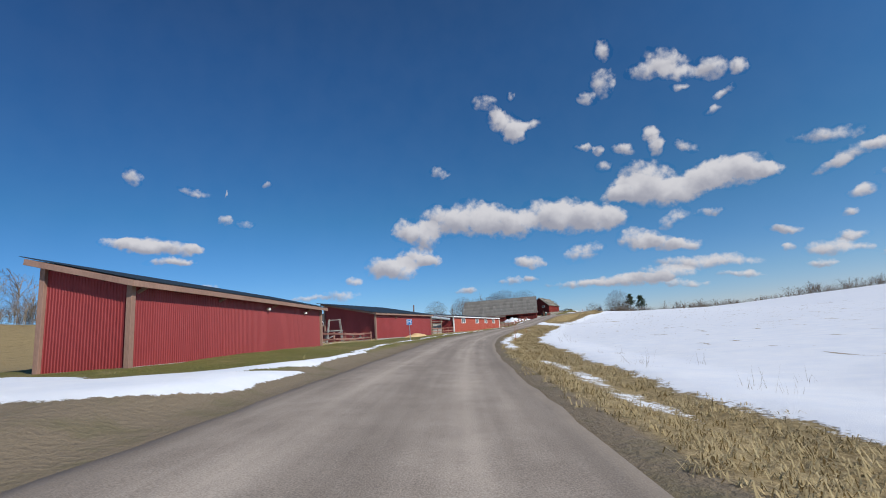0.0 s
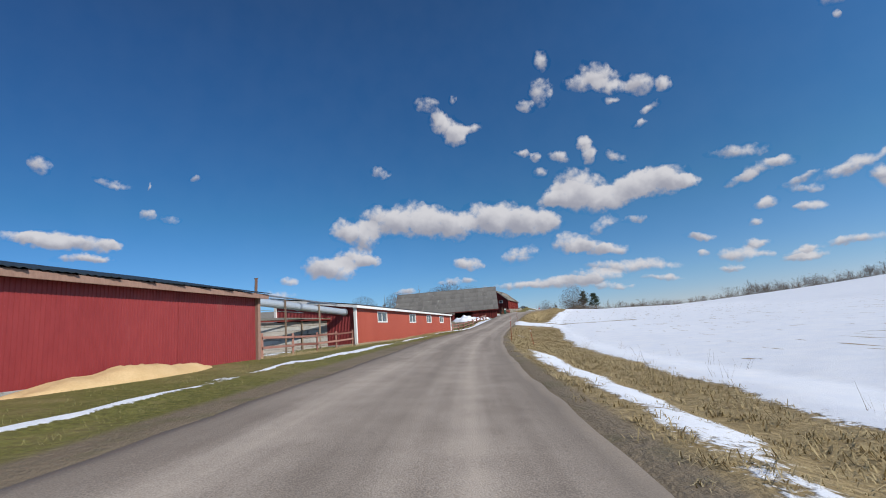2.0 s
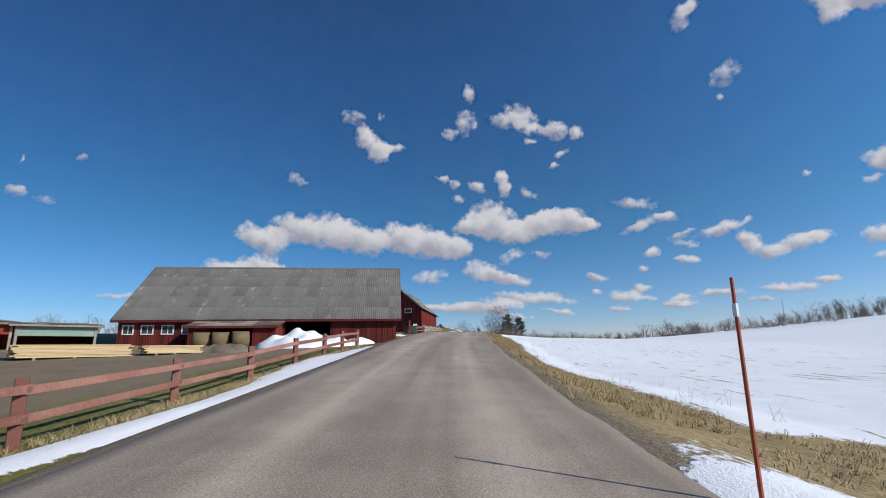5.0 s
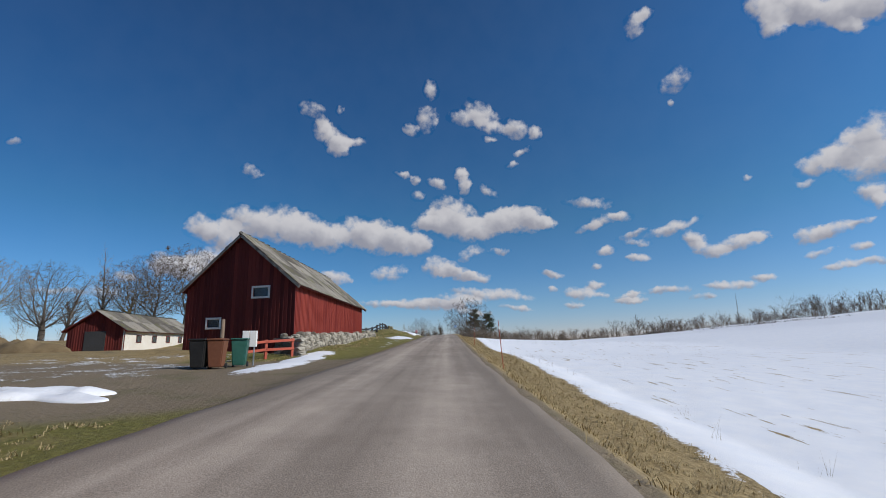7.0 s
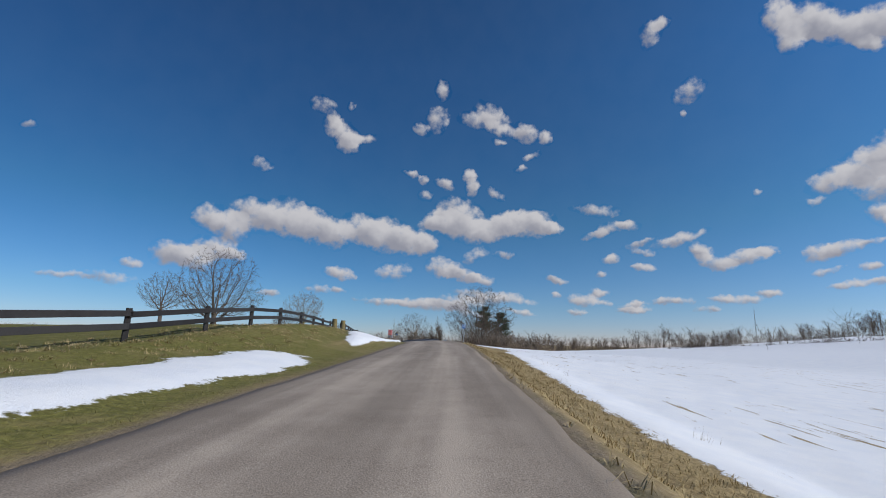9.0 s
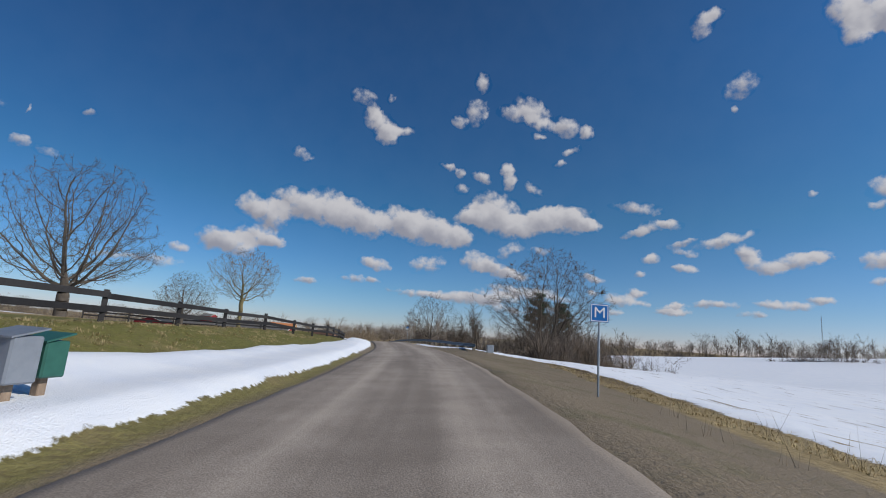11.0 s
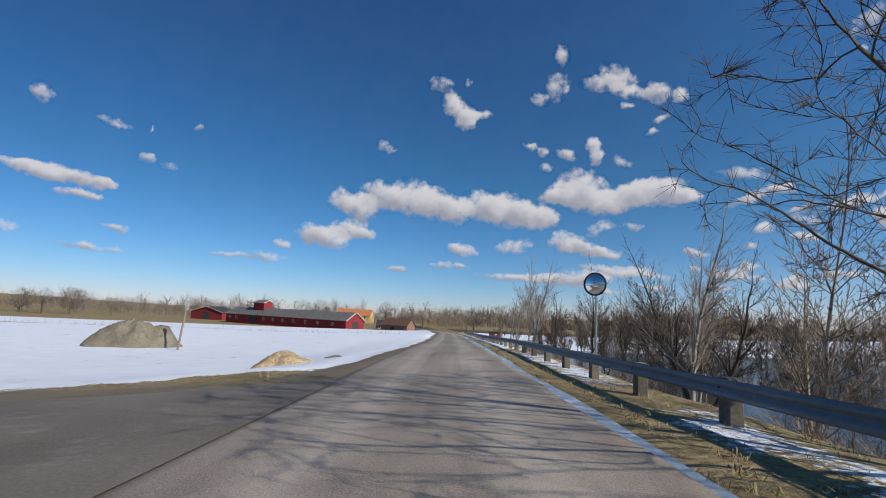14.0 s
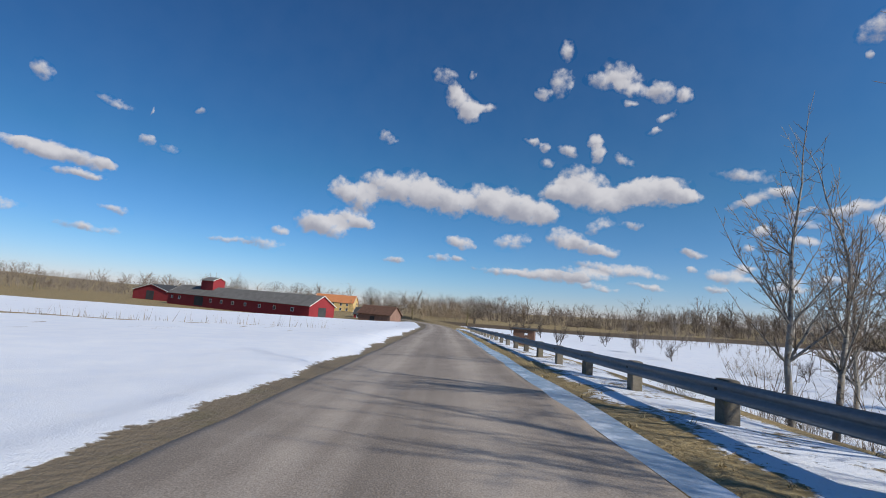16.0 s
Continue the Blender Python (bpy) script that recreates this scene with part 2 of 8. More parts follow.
def surf(name, dark, light, rough=0.8, big=0.4, fine=12.0, bump=0.25, metal=0.0, stain=None, stain_at=0.62, vary=0.0, stretch=(1, 1, 1), spec=0.4):
    """A surface with two tones, grain at two scales, stains and relief, in metres of the object."""
    m = bpy.data.materials.new(name)
    m.use_nodes = True
    t = m.node_tree
    b = t.nodes["Principled BSDF"]
    co = t.nodes.new("ShaderNodeTexCoord")
    at = link_vec(t, "MULTIPLY", co.outputs["Object"], stretch)
    info = t.nodes.new("ShaderNodeObjectInfo")
    moved = link_vec(t, "ADD", at, link_vec(t, "SCALE", (17.0, 9.0, 5.0), scale=info.outputs["Random"]))
    n1 = t.nodes.new("ShaderNodeTexNoise")
    n1.inputs["Scale"].default_value, n1.inputs["Detail"].default_value = big, 6
    n2 = t.nodes.new("ShaderNodeTexNoise")
    n2.inputs["Scale"].default_value, n2.inputs["Detail"].default_value = fine, 4
    t.links.new(moved, n1.inputs["Vector"])
    t.links.new(moved, n2.inputs["Vector"])
    f = link_math(t, "ADD", link_math(t, "MULTIPLY", n1.outputs["Fac"], 0.55), link_math(t, "MULTIPLY", n2.outputs["Fac"], 0.45))
    if vary:
        f = link_math(t, "ADD", f, link_math(t, "MULTIPLY_ADD", info.outputs["Random"], vary, -vary / 2))
    r = t.nodes.new("ShaderNodeMapRange")
    r.inputs["From Min"].default_value, r.inputs["From Max"].default_value = 0.3, 0.7
    t.links.new(f, r.inputs["Value"])
    mix = t.nodes.new("ShaderNodeMix")
    mix.data_type = "RGBA"
    mix.inputs["A"].default_value, mix.inputs["B"].default_value = rgba(dark), rgba(light)
    t.links.new(r.outputs[0], mix.inputs["Factor"])
    col = mix.outputs["Result"]
    if stain:
        n3 = t.nodes.new("ShaderNodeTexNoise")
        n3.inputs["Scale"].default_value, n3.inputs["Detail"].default_value, n3.inputs["Roughness"].default_value = big * 2.7, 8, 0.65
        t.links.new(moved, n3.inputs["Vector"])
        r3 = t.nodes.new("ShaderNodeMapRange")
        r3.inputs["From Min"].default_value, r3.inputs["From Max"].default_value = stain_at - 0.06, stain_at + 0.08
        t.links.new(n3.outputs["Fac"], r3.inputs["Value"])
        m3 = t.nodes.new("ShaderNodeMix")
        m3.data_type = "RGBA"
        t.links.new(r3.outputs[0], m3.inputs["Factor"])
        t.links.new(col, m3.inputs["A"])
        m3.inputs["B"].default_value = rgba(stain)
        col = m3.outputs["Result"]
    t.links.new(col, b.inputs["Base Color"])
    b.inputs["Roughness"].default_value, b.inputs["Metallic"].default_value = rough, metal
    b.inputs["Specular IOR Level"].default_value = spec
    if bump:
        bp = t.nodes.new("ShaderNodeBump")
        bp.inputs["Strength"].default_value, bp.inputs["Distance"].default_value = bump, 0.02
        t.links.new(n2.outputs["Fac"], bp.inputs["Height"])
        t.links.new(bp.outputs[0], b.inputs["Normal"])
    return m


RED_SHEET = surf("red_sheet", (0.20, 0.022, 0.022), (0.26, 0.035, 0.034), 0.5, 0.25, 5, 0.03, vary=0.12, stain=(0.24, 0.06, 0.055), stain_at=0.68)
ORANGE_SHEET = surf("orange_red_sheet", (0.31, 0.052, 0.027), (0.37, 0.072, 0.038), 0.55, 0.3, 5, 0.03, vary=0.1, stain=(0.40, 0.13, 0.08), stain_at=0.7)
# one red in two tones: shade darkened into the first, sunlight lightening the second
FALU_RED_SHADED = surf("shade_dark_red_boards", (0.085, 0.012, 0.011), (0.17, 0.028, 0.021), 0.88, 0.5, 14, 0.4, vary=0.5, stretch=(1, 1, 0.25), stain=(0.30, 0.11, 0.075), stain_at=0.68)
FALU_RED_SUNLIT = surf("sunlit_red_boards", (0.17, 0.02, 0.014), (0.26, 0.042, 0.027), 0.85, 0.5, 14, 0.35, vary=0.4, stretch=(1, 1, 0.25), stain=(0.36, 0.16, 0.11), stain_at=0.70)
WHITE_PAINT = surf("white_paint", (0.66, 0.64, 0.60), (0.80, 0.79, 0.76), 0.6, 1.5, 20, 0.1, stain=(0.5, 0.45, 0.38), stain_at=0.7)
OLD_WOOD = surf("weathered_wood", (0.16, 0.11, 0.075), (0.33, 0.25, 0.18), 0.9, 1.2, 22, 0.5, vary=0.4, stretch=(1, 1, 0.3))
GREY_WOOD = surf("grey_wood", (0.17, 0.15, 0.13), (0.34, 0.31, 0.27), 0.9, 1.0, 20, 0.5, vary=0.3, stain=(0.10, 0.09, 0.08), stain_at=0.6)
POST_WOOD = surf("brown_post_wood", (0.20, 0.115, 0.085), (0.32, 0.20, 0.15), 0.85, 1.0, 20, 0.35, stretch=(1, 1, 0.3))
RED_RAIL = surf("faded_red_rail", (0.19, 0.075, 0.055), (0.35, 0.18, 0.135), 0.9, 1.2, 18, 0.4, vary=0.5)
FRESH_RED = surf("red_painted_rail", (0.33, 0.06, 0.035), (0.42, 0.10, 0.06), 0.8, 1.2, 18, 0.25, vary=0.2)
BLACK_RAIL = surf("tarred_black_wood", (0.012, 0.011, 0.012), (0.035, 0.032, 0.032), 0.75, 1.2, 18, 0.4, vary=0.3)
NEW_TIMBER = surf("fresh_sawn_timber", (0.50, 0.36, 0.19), (0.66, 0.50, 0.29), 0.8, 1.2, 20, 0.2, vary=0.5)
ETERNIT = surf("corrugated_fibre_cement", (0.115, 0.108, 0.098), (0.21, 0.20, 0.18), 0.95, 0.5, 8, 0.5, vary=0.14, stain=(0.34, 0.33, 0.29), stain_at=0.66)
ETERNIT_OLD = surf("mossy_fibre_cement", (0.085, 0.076, 0.064), (0.25, 0.23, 0.195), 0.95, 0.6, 8, 0.5, vary=0.5, stain=(0.12, 0.115, 0.05), stain_at=0.58)
DARK_ROOF = surf("dark_blue_roof_sheet", (0.018, 0.027, 0.034), (0.032, 0.045, 0.055), 0.45, 0.4, 6, 0.03)
TAR_ROOF = surf("dark_roof_felt", (0.035, 0.036, 0.038), (0.07, 0.07, 0.07), 0.85, 0.5, 14, 0.3)
GREEN_SHEET = surf("pale_green_sheet", (0.16, 0.24, 0.20), (0.24, 0.33, 0.28), 0.5, 0.4, 8, 0.05)
ORANGE_TILE = surf("orange_roof_tile", (0.45, 0.16, 0.06), (0.62, 0.25, 0.10), 0.85, 0.8, 5, 0.3)
YELLOW_WALL = surf("yellow_wood_wall", (0.62, 0.42, 0.16), (0.72, 0.52, 0.22), 0.8, 0.6, 8, 0.1)
LIME_WALL = surf("white_limewashed_wall", (0.62, 0.58, 0.50), (0.78, 0.75, 0.68), 0.9, 0.8, 10, 0.3, stain=(0.42, 0.34, 0.26), stain_at=0.66)
CONCRETE = surf("grey_concrete", (0.24, 0.23, 0.21), (0.38, 0.37, 0.34), 0.9, 1.5, 22, 0.4, stain=(0.15, 0.14, 0.12), stain_at=0.64)
STONE = surf("lichen_fieldstone", (0.13, 0.115, 0.09), (0.36, 0.33, 0.27), 0.92, 1.6, 14, 0.8, vary=0.7, stain=(0.46, 0.45, 0.40), stain_at=0.63)
STEP_STONE = surf("dark_worn_step_stone", (0.07, 0.06, 0.05), (0.19, 0.165, 0.135), 0.9, 1.6, 14, 0.7, vary=0.4)
RAIL_STEEL = surf("dull_rail_steel", (0.13, 0.155, 0.185), (0.21, 0.24, 0.275), 0.6, 0.8, 14, 0.05, metal=0.35, stain=(0.14, 0.13, 0.11), stain_at=0.7)
BARE_DIRT = surf("bare_dirt", (0.10, 0.08, 0.06), (0.20, 0.165, 0.125), 0.95, 0.8, 10, 0.6)
GALV = surf("galvanised_steel", (0.30, 0.33, 0.36), (0.46, 0.49, 0.52), 0.42, 0.8, 16, 0.06, metal=0.75, stain=(0.25, 0.22, 0.19), stain_at=0.72)
PIPE_METAL = surf("grey_painted_pipe", (0.34, 0.38, 0.42), (0.48, 0.52, 0.55), 0.45, 0.6, 8, 0.05, metal=0.3, stain=(0.30, 0.20, 0.12), stain_at=0.68)
DARK_METAL = surf("dark_metal", (0.03, 0.03, 0.032), (0.06, 0.06, 0.06), 0.5, 1, 15, 0.05, metal=0.4)
RUST_METAL = surf("rusty_brown_metal", (0.09, 0.045, 0.03), (0.18, 0.10, 0.065), 0.8, 1, 15, 0.2)
POST_GREY = surf("weathered_square_timber", (0.10, 0.085, 0.065), (0.22, 0.19, 0.145), 0.9, 1.5, 20, 0.5, vary=0.3, stain=(0.13, 0.12, 0.05), stain_at=0.62)
SIGN_BLUE = surf("sign_blue", (0.008, 0.13, 0.42), (0.012, 0.16, 0.50), 0.4, 2, 12, 0.0)
SIGN_WHITE = surf("sign_white", (0.78, 0.79, 0.80), (0.86, 0.86, 0.86), 0.4, 2, 12, 0.0)
RED_PLASTIC = surf("faded_red_plastic", (0.42, 0.10, 0.09), (0.55, 0.17, 0.15), 0.4, 2, 10, 0.0)
GREEN_PLASTIC = surf("green_plastic", (0.02, 0.085, 0.065), (0.035, 0.13, 0.10), 0.45, 2, 10, 0.02)
BROWN_PLASTIC = surf("brown_plastic", (0.14, 0.055, 0.03), (0.20, 0.08, 0.045), 0.45, 2, 10, 0.02)
DARK_PLASTIC = surf("dark_plastic", (0.015, 0.015, 0.015), (0.03, 0.03, 0.03), 0.5, 2, 10, 0.02)
GREY_PLASTIC = surf("grey_letterbox_paint", (0.15, 0.17, 0.20), (0.22, 0.24, 0.27), 0.45, 2, 10, 0.02)
STRAW = surf("straw", (0.27, 0.18, 0.085), (0.68, 0.52, 0.31), 0.9, 5.5, 24, 1.0, stain=(0.20, 0.135, 0.07), stain_at=0.56)
SAWDUST = surf("sawdust", (0.50, 0.33, 0.15), (0.66, 0.47, 0.25), 0.95, 2, 25, 0.7)
HAY_OLD = surf("old_hay", (0.12, 0.085, 0.045), (0.24, 0.18, 0.10), 0.95, 1.5, 22, 0.8)
ROCK_MOSS = surf("mossy_boulder", (0.12, 0.105, 0.07), (0.29, 0.25, 0.18), 0.95, 1.1, 10, 0.9, stain=(0.11, 0.11, 0.045), stain_at=0.6)
SNOW = surf("old_snow", (0.74, 0.76, 0.80), (0.86, 0.87, 0.89), 0.6, 0.9, 9, 0.5, stain=(0.60, 0.58, 0.55), stain_at=0.70)
BARK = surf("grey_bark", (0.06, 0.05, 0.042), (0.145, 0.12, 0.095), 0.95, 1.5, 18, 0.7)
BARK_LICHEN = surf("lichen_bark", (0.10, 0.085, 0.045), (0.23, 0.185, 0.09), 0.95, 1.2, 12, 0.7, stain=(0.30, 0.25, 0.10), stain_at=0.6)
BIRCH_BARK = surf("pale_birch_bark", (0.26, 0.24, 0.21), (0.46, 0.43, 0.38), 0.85, 2.0, 9, 0.4, stain=(0.05, 0.045, 0.04), stain_at=0.58)
TWIG = surf("bare_twigs", (0.11, 0.086, 0.066), (0.24, 0.19, 0.15), 0.95, 0.5, 3, 0)
CROWN_TWIG = surf("dark_crown_twigs", (0.065, 0.05, 0.04), (0.15, 0.12, 0.092), 0.95, 0.5, 3, 0)
TWIG_LIGHT = surf("pale_bare_twigs", (0.15, 0.12, 0.092), (0.30, 0.245, 0.19), 0.95, 0.5, 3, 0)
BIRCH_TWIG = surf("birch_twigs", (0.17, 0.13, 0.10), (0.34, 0.28, 0.22), 0.9, 0.5, 3, 0)
NEEDLES = surf("pine_needles", (0.012, 0.026, 0.012), (0.04, 0.065, 0.025), 0.8, 0.6, 4, 0)
TURF_GRASS = surf("short_winter_turf", (0.15, 0.14, 0.045), (0.34, 0.29, 0.125), 0.9, 0.3, 2.0, 0)
DRY_GRASS = surf("dry_grass", (0.29, 0.215, 0.095), (0.56, 0.45, 0.25), 0.9, 0.3, 2.0, 0)
REED = surf("dry_brush", (0.18, 0.135, 0.09), (0.37, 0.285, 0.19), 0.95, 0.2, 1.5, 0)
MARKER = surf("orange_marker_stick", (0.33, 0.06, 0.02), (0.45, 0.09, 0.035), 0.5, 2, 8, 0)


def glass_material():
    m = bpy.data.materials.new("window_glass")
    m.use_nodes = True
    b = m.node_tree.nodes["Principled BSDF"]
    b.inputs["Base Color"].default_value = (0.16, 0.19, 0.21, 1)
    b.inputs["Roughness"].default_value = 0.04
    b.inputs["Transmission Weight"].default_value = 0.6
    b.inputs["IOR"].default_value = 1.45
    return m


GLASS = glass_material()


def mirror_material():
    m = bpy.data.materials.new("mirror_glass")
    m.use_nodes = True
    b = m.node_tree.nodes["Principled BSDF"]
    b.inputs["Base Color"].default_value = (0.85, 0.87, 0.88, 1)
    b.inputs["Roughness"].default_value, b.inputs["Metallic"].default_value = 0.03, 1.0
    return m


MIRROR = mirror_material()


# ---- the line of the road ----
_y = np.array([-900.0] + [r[2] for r in PATH] + [400, 450, 500, 560, 650, 1000, 2600])
_x = np.array([-8.0] + [r[1] for r in PATH] + [106.6, 113.5, 116.5, 114.5, 104, 60, -60])
_z = np.array([-0.9] + [r[3] - 1.1 for r in PATH] + [3.5, 1.9, 0.4, -1.0, -4.0, -14, -20])
_roll = np.array([4.2] + [r[5] for r in PATH] + [-2, 0, 0, 0, 0, 0, 0])
_tab = np.arange(-900.0, 2600.0, 1.0)


def _smooth(a, n=13):
    k = np.ones(n) / n
    return np.convolve(np.pad(np.convolve(np.pad(a, n // 2, "edge"), k, "valid"), n // 2, "edge"), k, "valid")


_cx = _smooth(np.interp(_tab, _y, _x)) - 0.78
_cz = _smooth(np.interp(_tab, _y, _z))
_bank = _smooth(np.tan(np.radians(np.interp(_tab, _y, _roll) * 0.8)))
# the asphalt's middle wanders a little to the right of this line
_off = _smooth(np.interp(_tab, [0, 25, 50, 75, 98, 125, 150, 160, 170, 180, 214, 231, 262, 287, 320, 400], [-0.22, -0.25, -0.5, -0.1, 0.35, -0.1, -0.5, -0.5, -0.4, -0.42, 0.1, 0.5, 0.8, 0.57, 0.47, 0.4]), 27)


_half = _smooth(np.interp(_tab, [0, 50, 98, 125, 150, 160, 170, 200, 231, 262, 287, 320], [2.45, 2.6, 2.25, 2.45, 2.65, 2.7, 2.45, 2.4, 2.3, 2.0, 2.25, 2.12]), 27)


def road_x(y):
    return np.interp(y, _tab, _cx)


def middle(y):
    return np.interp(y, _tab, _off)


def half(y):
    return np.interp(y, _tab, _half)


def road_z(y, d=0.0):
    """Height of the asphalt d metres to the right of its middle."""
    return np.interp(y, _tab, _cz) - np.interp(y, _tab, _bank) * (np.clip(d, -3.4, 3.4) - 0.78)


# heights of the ground, by the way along (rows) and the way out from the road (columns)
LEFT_D = np.array([4, 8, 20, 60, 150, 400, 1500.0])
LEFT_Y = np.array([-200, 0, 40, 70, 104, 140, 163, 173, 190, 215, 245, 268, 288, 300, 312, 328, 345, 450])
END_Z = np.array([-0.3, -0.4, -0.7, -1.0, -1.4, 0, 6.0])
LEFT_Z = np.array([
    -.8, -.8, -.8, -.5, 0, 2, 5, .55, .8, .9, .6, .3, 2, 6, .8, 1.1, 1.1, .9, .5, 2, 6, 1.2, 1.35, 1.4, 1.2, 11, 18, 22,
    1.7, 1.8, 1.9, 1.9, 14, 22, 26, 3.9, 3.5, 3.4, 3.2, 13, 20, 24, 5.1, 5.05, 5.1, 5.2, 5, 5, 8, 5.55, 5.85, 5.5, 5.3, 5, 5, 8, 6.2, 6.6, 5.7, 5.3, 5, 6, 8,
    7.1, 8.1, 7.5, 6.6, 6, 6, 8, 7.2, 7.95, 7.6, 7.2, 6.5, 6, 8, 7.3, 7.75, 7.5, 7.5, 6.6, 6, 8, 6.75, 6.85, 7.0, 7.6, 6.6, 6, 8,
    6.4, 6.1, 5.6, 5.2, 5.4, 6, 9, 5.8, 5.2, 4.7, 4.5, 5.0, 6, 9, 5.25, 4.8, 4.35, 4.3, 5.0, 6, 9, 4.85, 4.7, 4.4, 4.3, 5.0, 6, 9,
    1.9, 1.5, 1.2, 0.8, 0.5, 3, 8]).reshape(18, 7)
LEFT_Y, LEFT_Z = np.append(LEFT_Y, 520), np.vstack([LEFT_Z, END_Z])
RIGHT_D = np.array([5, 9, 20, 60, 150, 300, 600, 1500.0])
RIGHT_Y = np.array([-200, 0, 60, 120, 180, 230, 260, 283, 338, 400, 500])
RIGHT_Z = np.array([
    -1, -1, -1, 0, 2, 6, 12, 15, -.6, -.8, -.6, .3, 3, 9, 13, 15, .3, -.1, 0, 1, 4.5, 11, 15, 18, 2.2, 1.6, 1.4, 1.8, 7, 16, 20, 22,
    5, 4.3, 3.9, 3.6, 9, 21, 24, 25, 7.15, 6.65, 5.8, 5.0, 10, 22, 26, 26, 7.3, 7.25, 6.6, 5.4, 9, 22, 26, 26, 6.6, 4.2, 3.4, 4.8, 8.5, 21, 26, 26,
    5.2, 4.2, 3.6, 4.4, 8, 19, 24, 24, 3.2, 2.6, 2.2, 3.0, 6, 14, 18, 20, 1, 1, 1, 1, 3, 6, 12, 16]).reshape(11, 8)
FAR_Y = np.array([600, 1000, 2600.0])
FAR_Z = np.array([-2, -14, -20.0])


def table(y, d, ys, ds, zs):
    fy = np.clip(np.searchsorted(ys, y) - 1, 0, len(ys) - 2)
    ty = np.clip((y - ys[fy]) / (ys[fy + 1] - ys[fy]), 0, 1)
    ty = ty * ty * (3 - 2 * ty)
    fd = np.clip(np.searchsorted(ds, d) - 1, 0, len(ds) - 2)
    td = np.clip((d - ds[fd]) / (ds[fd + 1] - ds[fd]), 0, 1)
    return (zs[fy, fd] * (1 - td) + zs[fy, fd + 1] * td) * (1 - ty) + (zs[fy + 1, fd] * (1 - td) + zs[fy + 1, fd + 1] * td) * ty


def wave(x, y):
    """Slow, uneven swells of the ground, about -1 to 1."""
    return (np.sin(x * 0.31 + 1.3 * np.sin(y * 0.17)) + np.sin(y * 0.43 + 1.7 * np.sin(x * 0.23 + 1)) + 0.6 * np.sin(x * 1.1 + y * 0.9) + 0.5 * np.sin(x * 1.9 - y * 2.3 + 2)) / 3.1


def ground_z(x, y):
    x, y = np.asarray(x, float), np.asarray(y, float)
    d = x - road_x(y)
    a = np.abs(d)
    out = np.where(d < 0, table(y, a, LEFT_Y, LEFT_D, LEFT_Z), table(y, a, RIGHT_Y, RIGHT_D, RIGHT_Z))
    far = np.interp(y, FAR_Y, FAR_Z)
    mixf = np.clip((y - 480) / 500, 0, 1) * np.clip(1.15 - a / 1300, 0, 1)
    out = out * (1 - mixf) + far * mixf
    mid = middle(y)
    hw = half(y) + 0.18
    edge = road_z(y, np.clip(d, mid - hw, mid + hw)) - 0.05
    first = np.where(d < 0, 4.0, 5.0)
    ar = np.abs(d - mid)
    k = np.clip((ar - hw) / (first - hw), 0, 1)
    k = k * k * (3 - 2 * k)
    z = edge * (1 - k) + out * k
    shelf = road_z(y, 3.0) - 0.10 - 0.03 * (a - 2.7) + 0.25 * np.clip((274 - y) / 14, 0, 1) * np.clip((a - 3.4) / 3, 0, 1)
    ks = np.clip((a - 5.4) / 3.2, 0, 1)
    ks = ks * ks * (3 - 2 * ks)
    z = np.where(d > mid + hw, z + (shelf * (1 - ks) + out * ks - z) * np.clip((y - 246) / 10, 0, 1) * np.clip((430 - y) / 20, 0, 1), z)
    return z + np.clip((a - 2.6) / 3, 0, 1) * 0.07 * wave(x, y)


def at_ground(x, y):
    return float(ground_z(x, y))


# ---- what covers the ground: snow, green grass, gravel; the rest is dry grass ----
def band(v, lo, hi, soft=0.5):
    return np.clip((v - lo) / soft + 0.5, 0, 1) * np.clip((hi - v) / soft + 0.5, 0, 1)


STEPS_FOOT, STEPS_TOP = (66.8, 226.4), (63.7, 229.9)


def on_steps(x, y):
    """1 on the way up to the garden gate."""
    dx, dy = STEPS_TOP[0] - STEPS_FOOT[0], STEPS_TOP[1] - STEPS_FOOT[1]
    n = math.hypot(dx, dy)
    s = ((x - STEPS_FOOT[0]) * dx + (y - STEPS_FOOT[1]) * dy) / n
    o = ((x - STEPS_FOOT[0]) * dy - (y - STEPS_FOOT[1]) * dx) / n
    return band(s, -0.6, n + 0.5, 0.5) * band(o, -0.95, 0.95, 0.4)


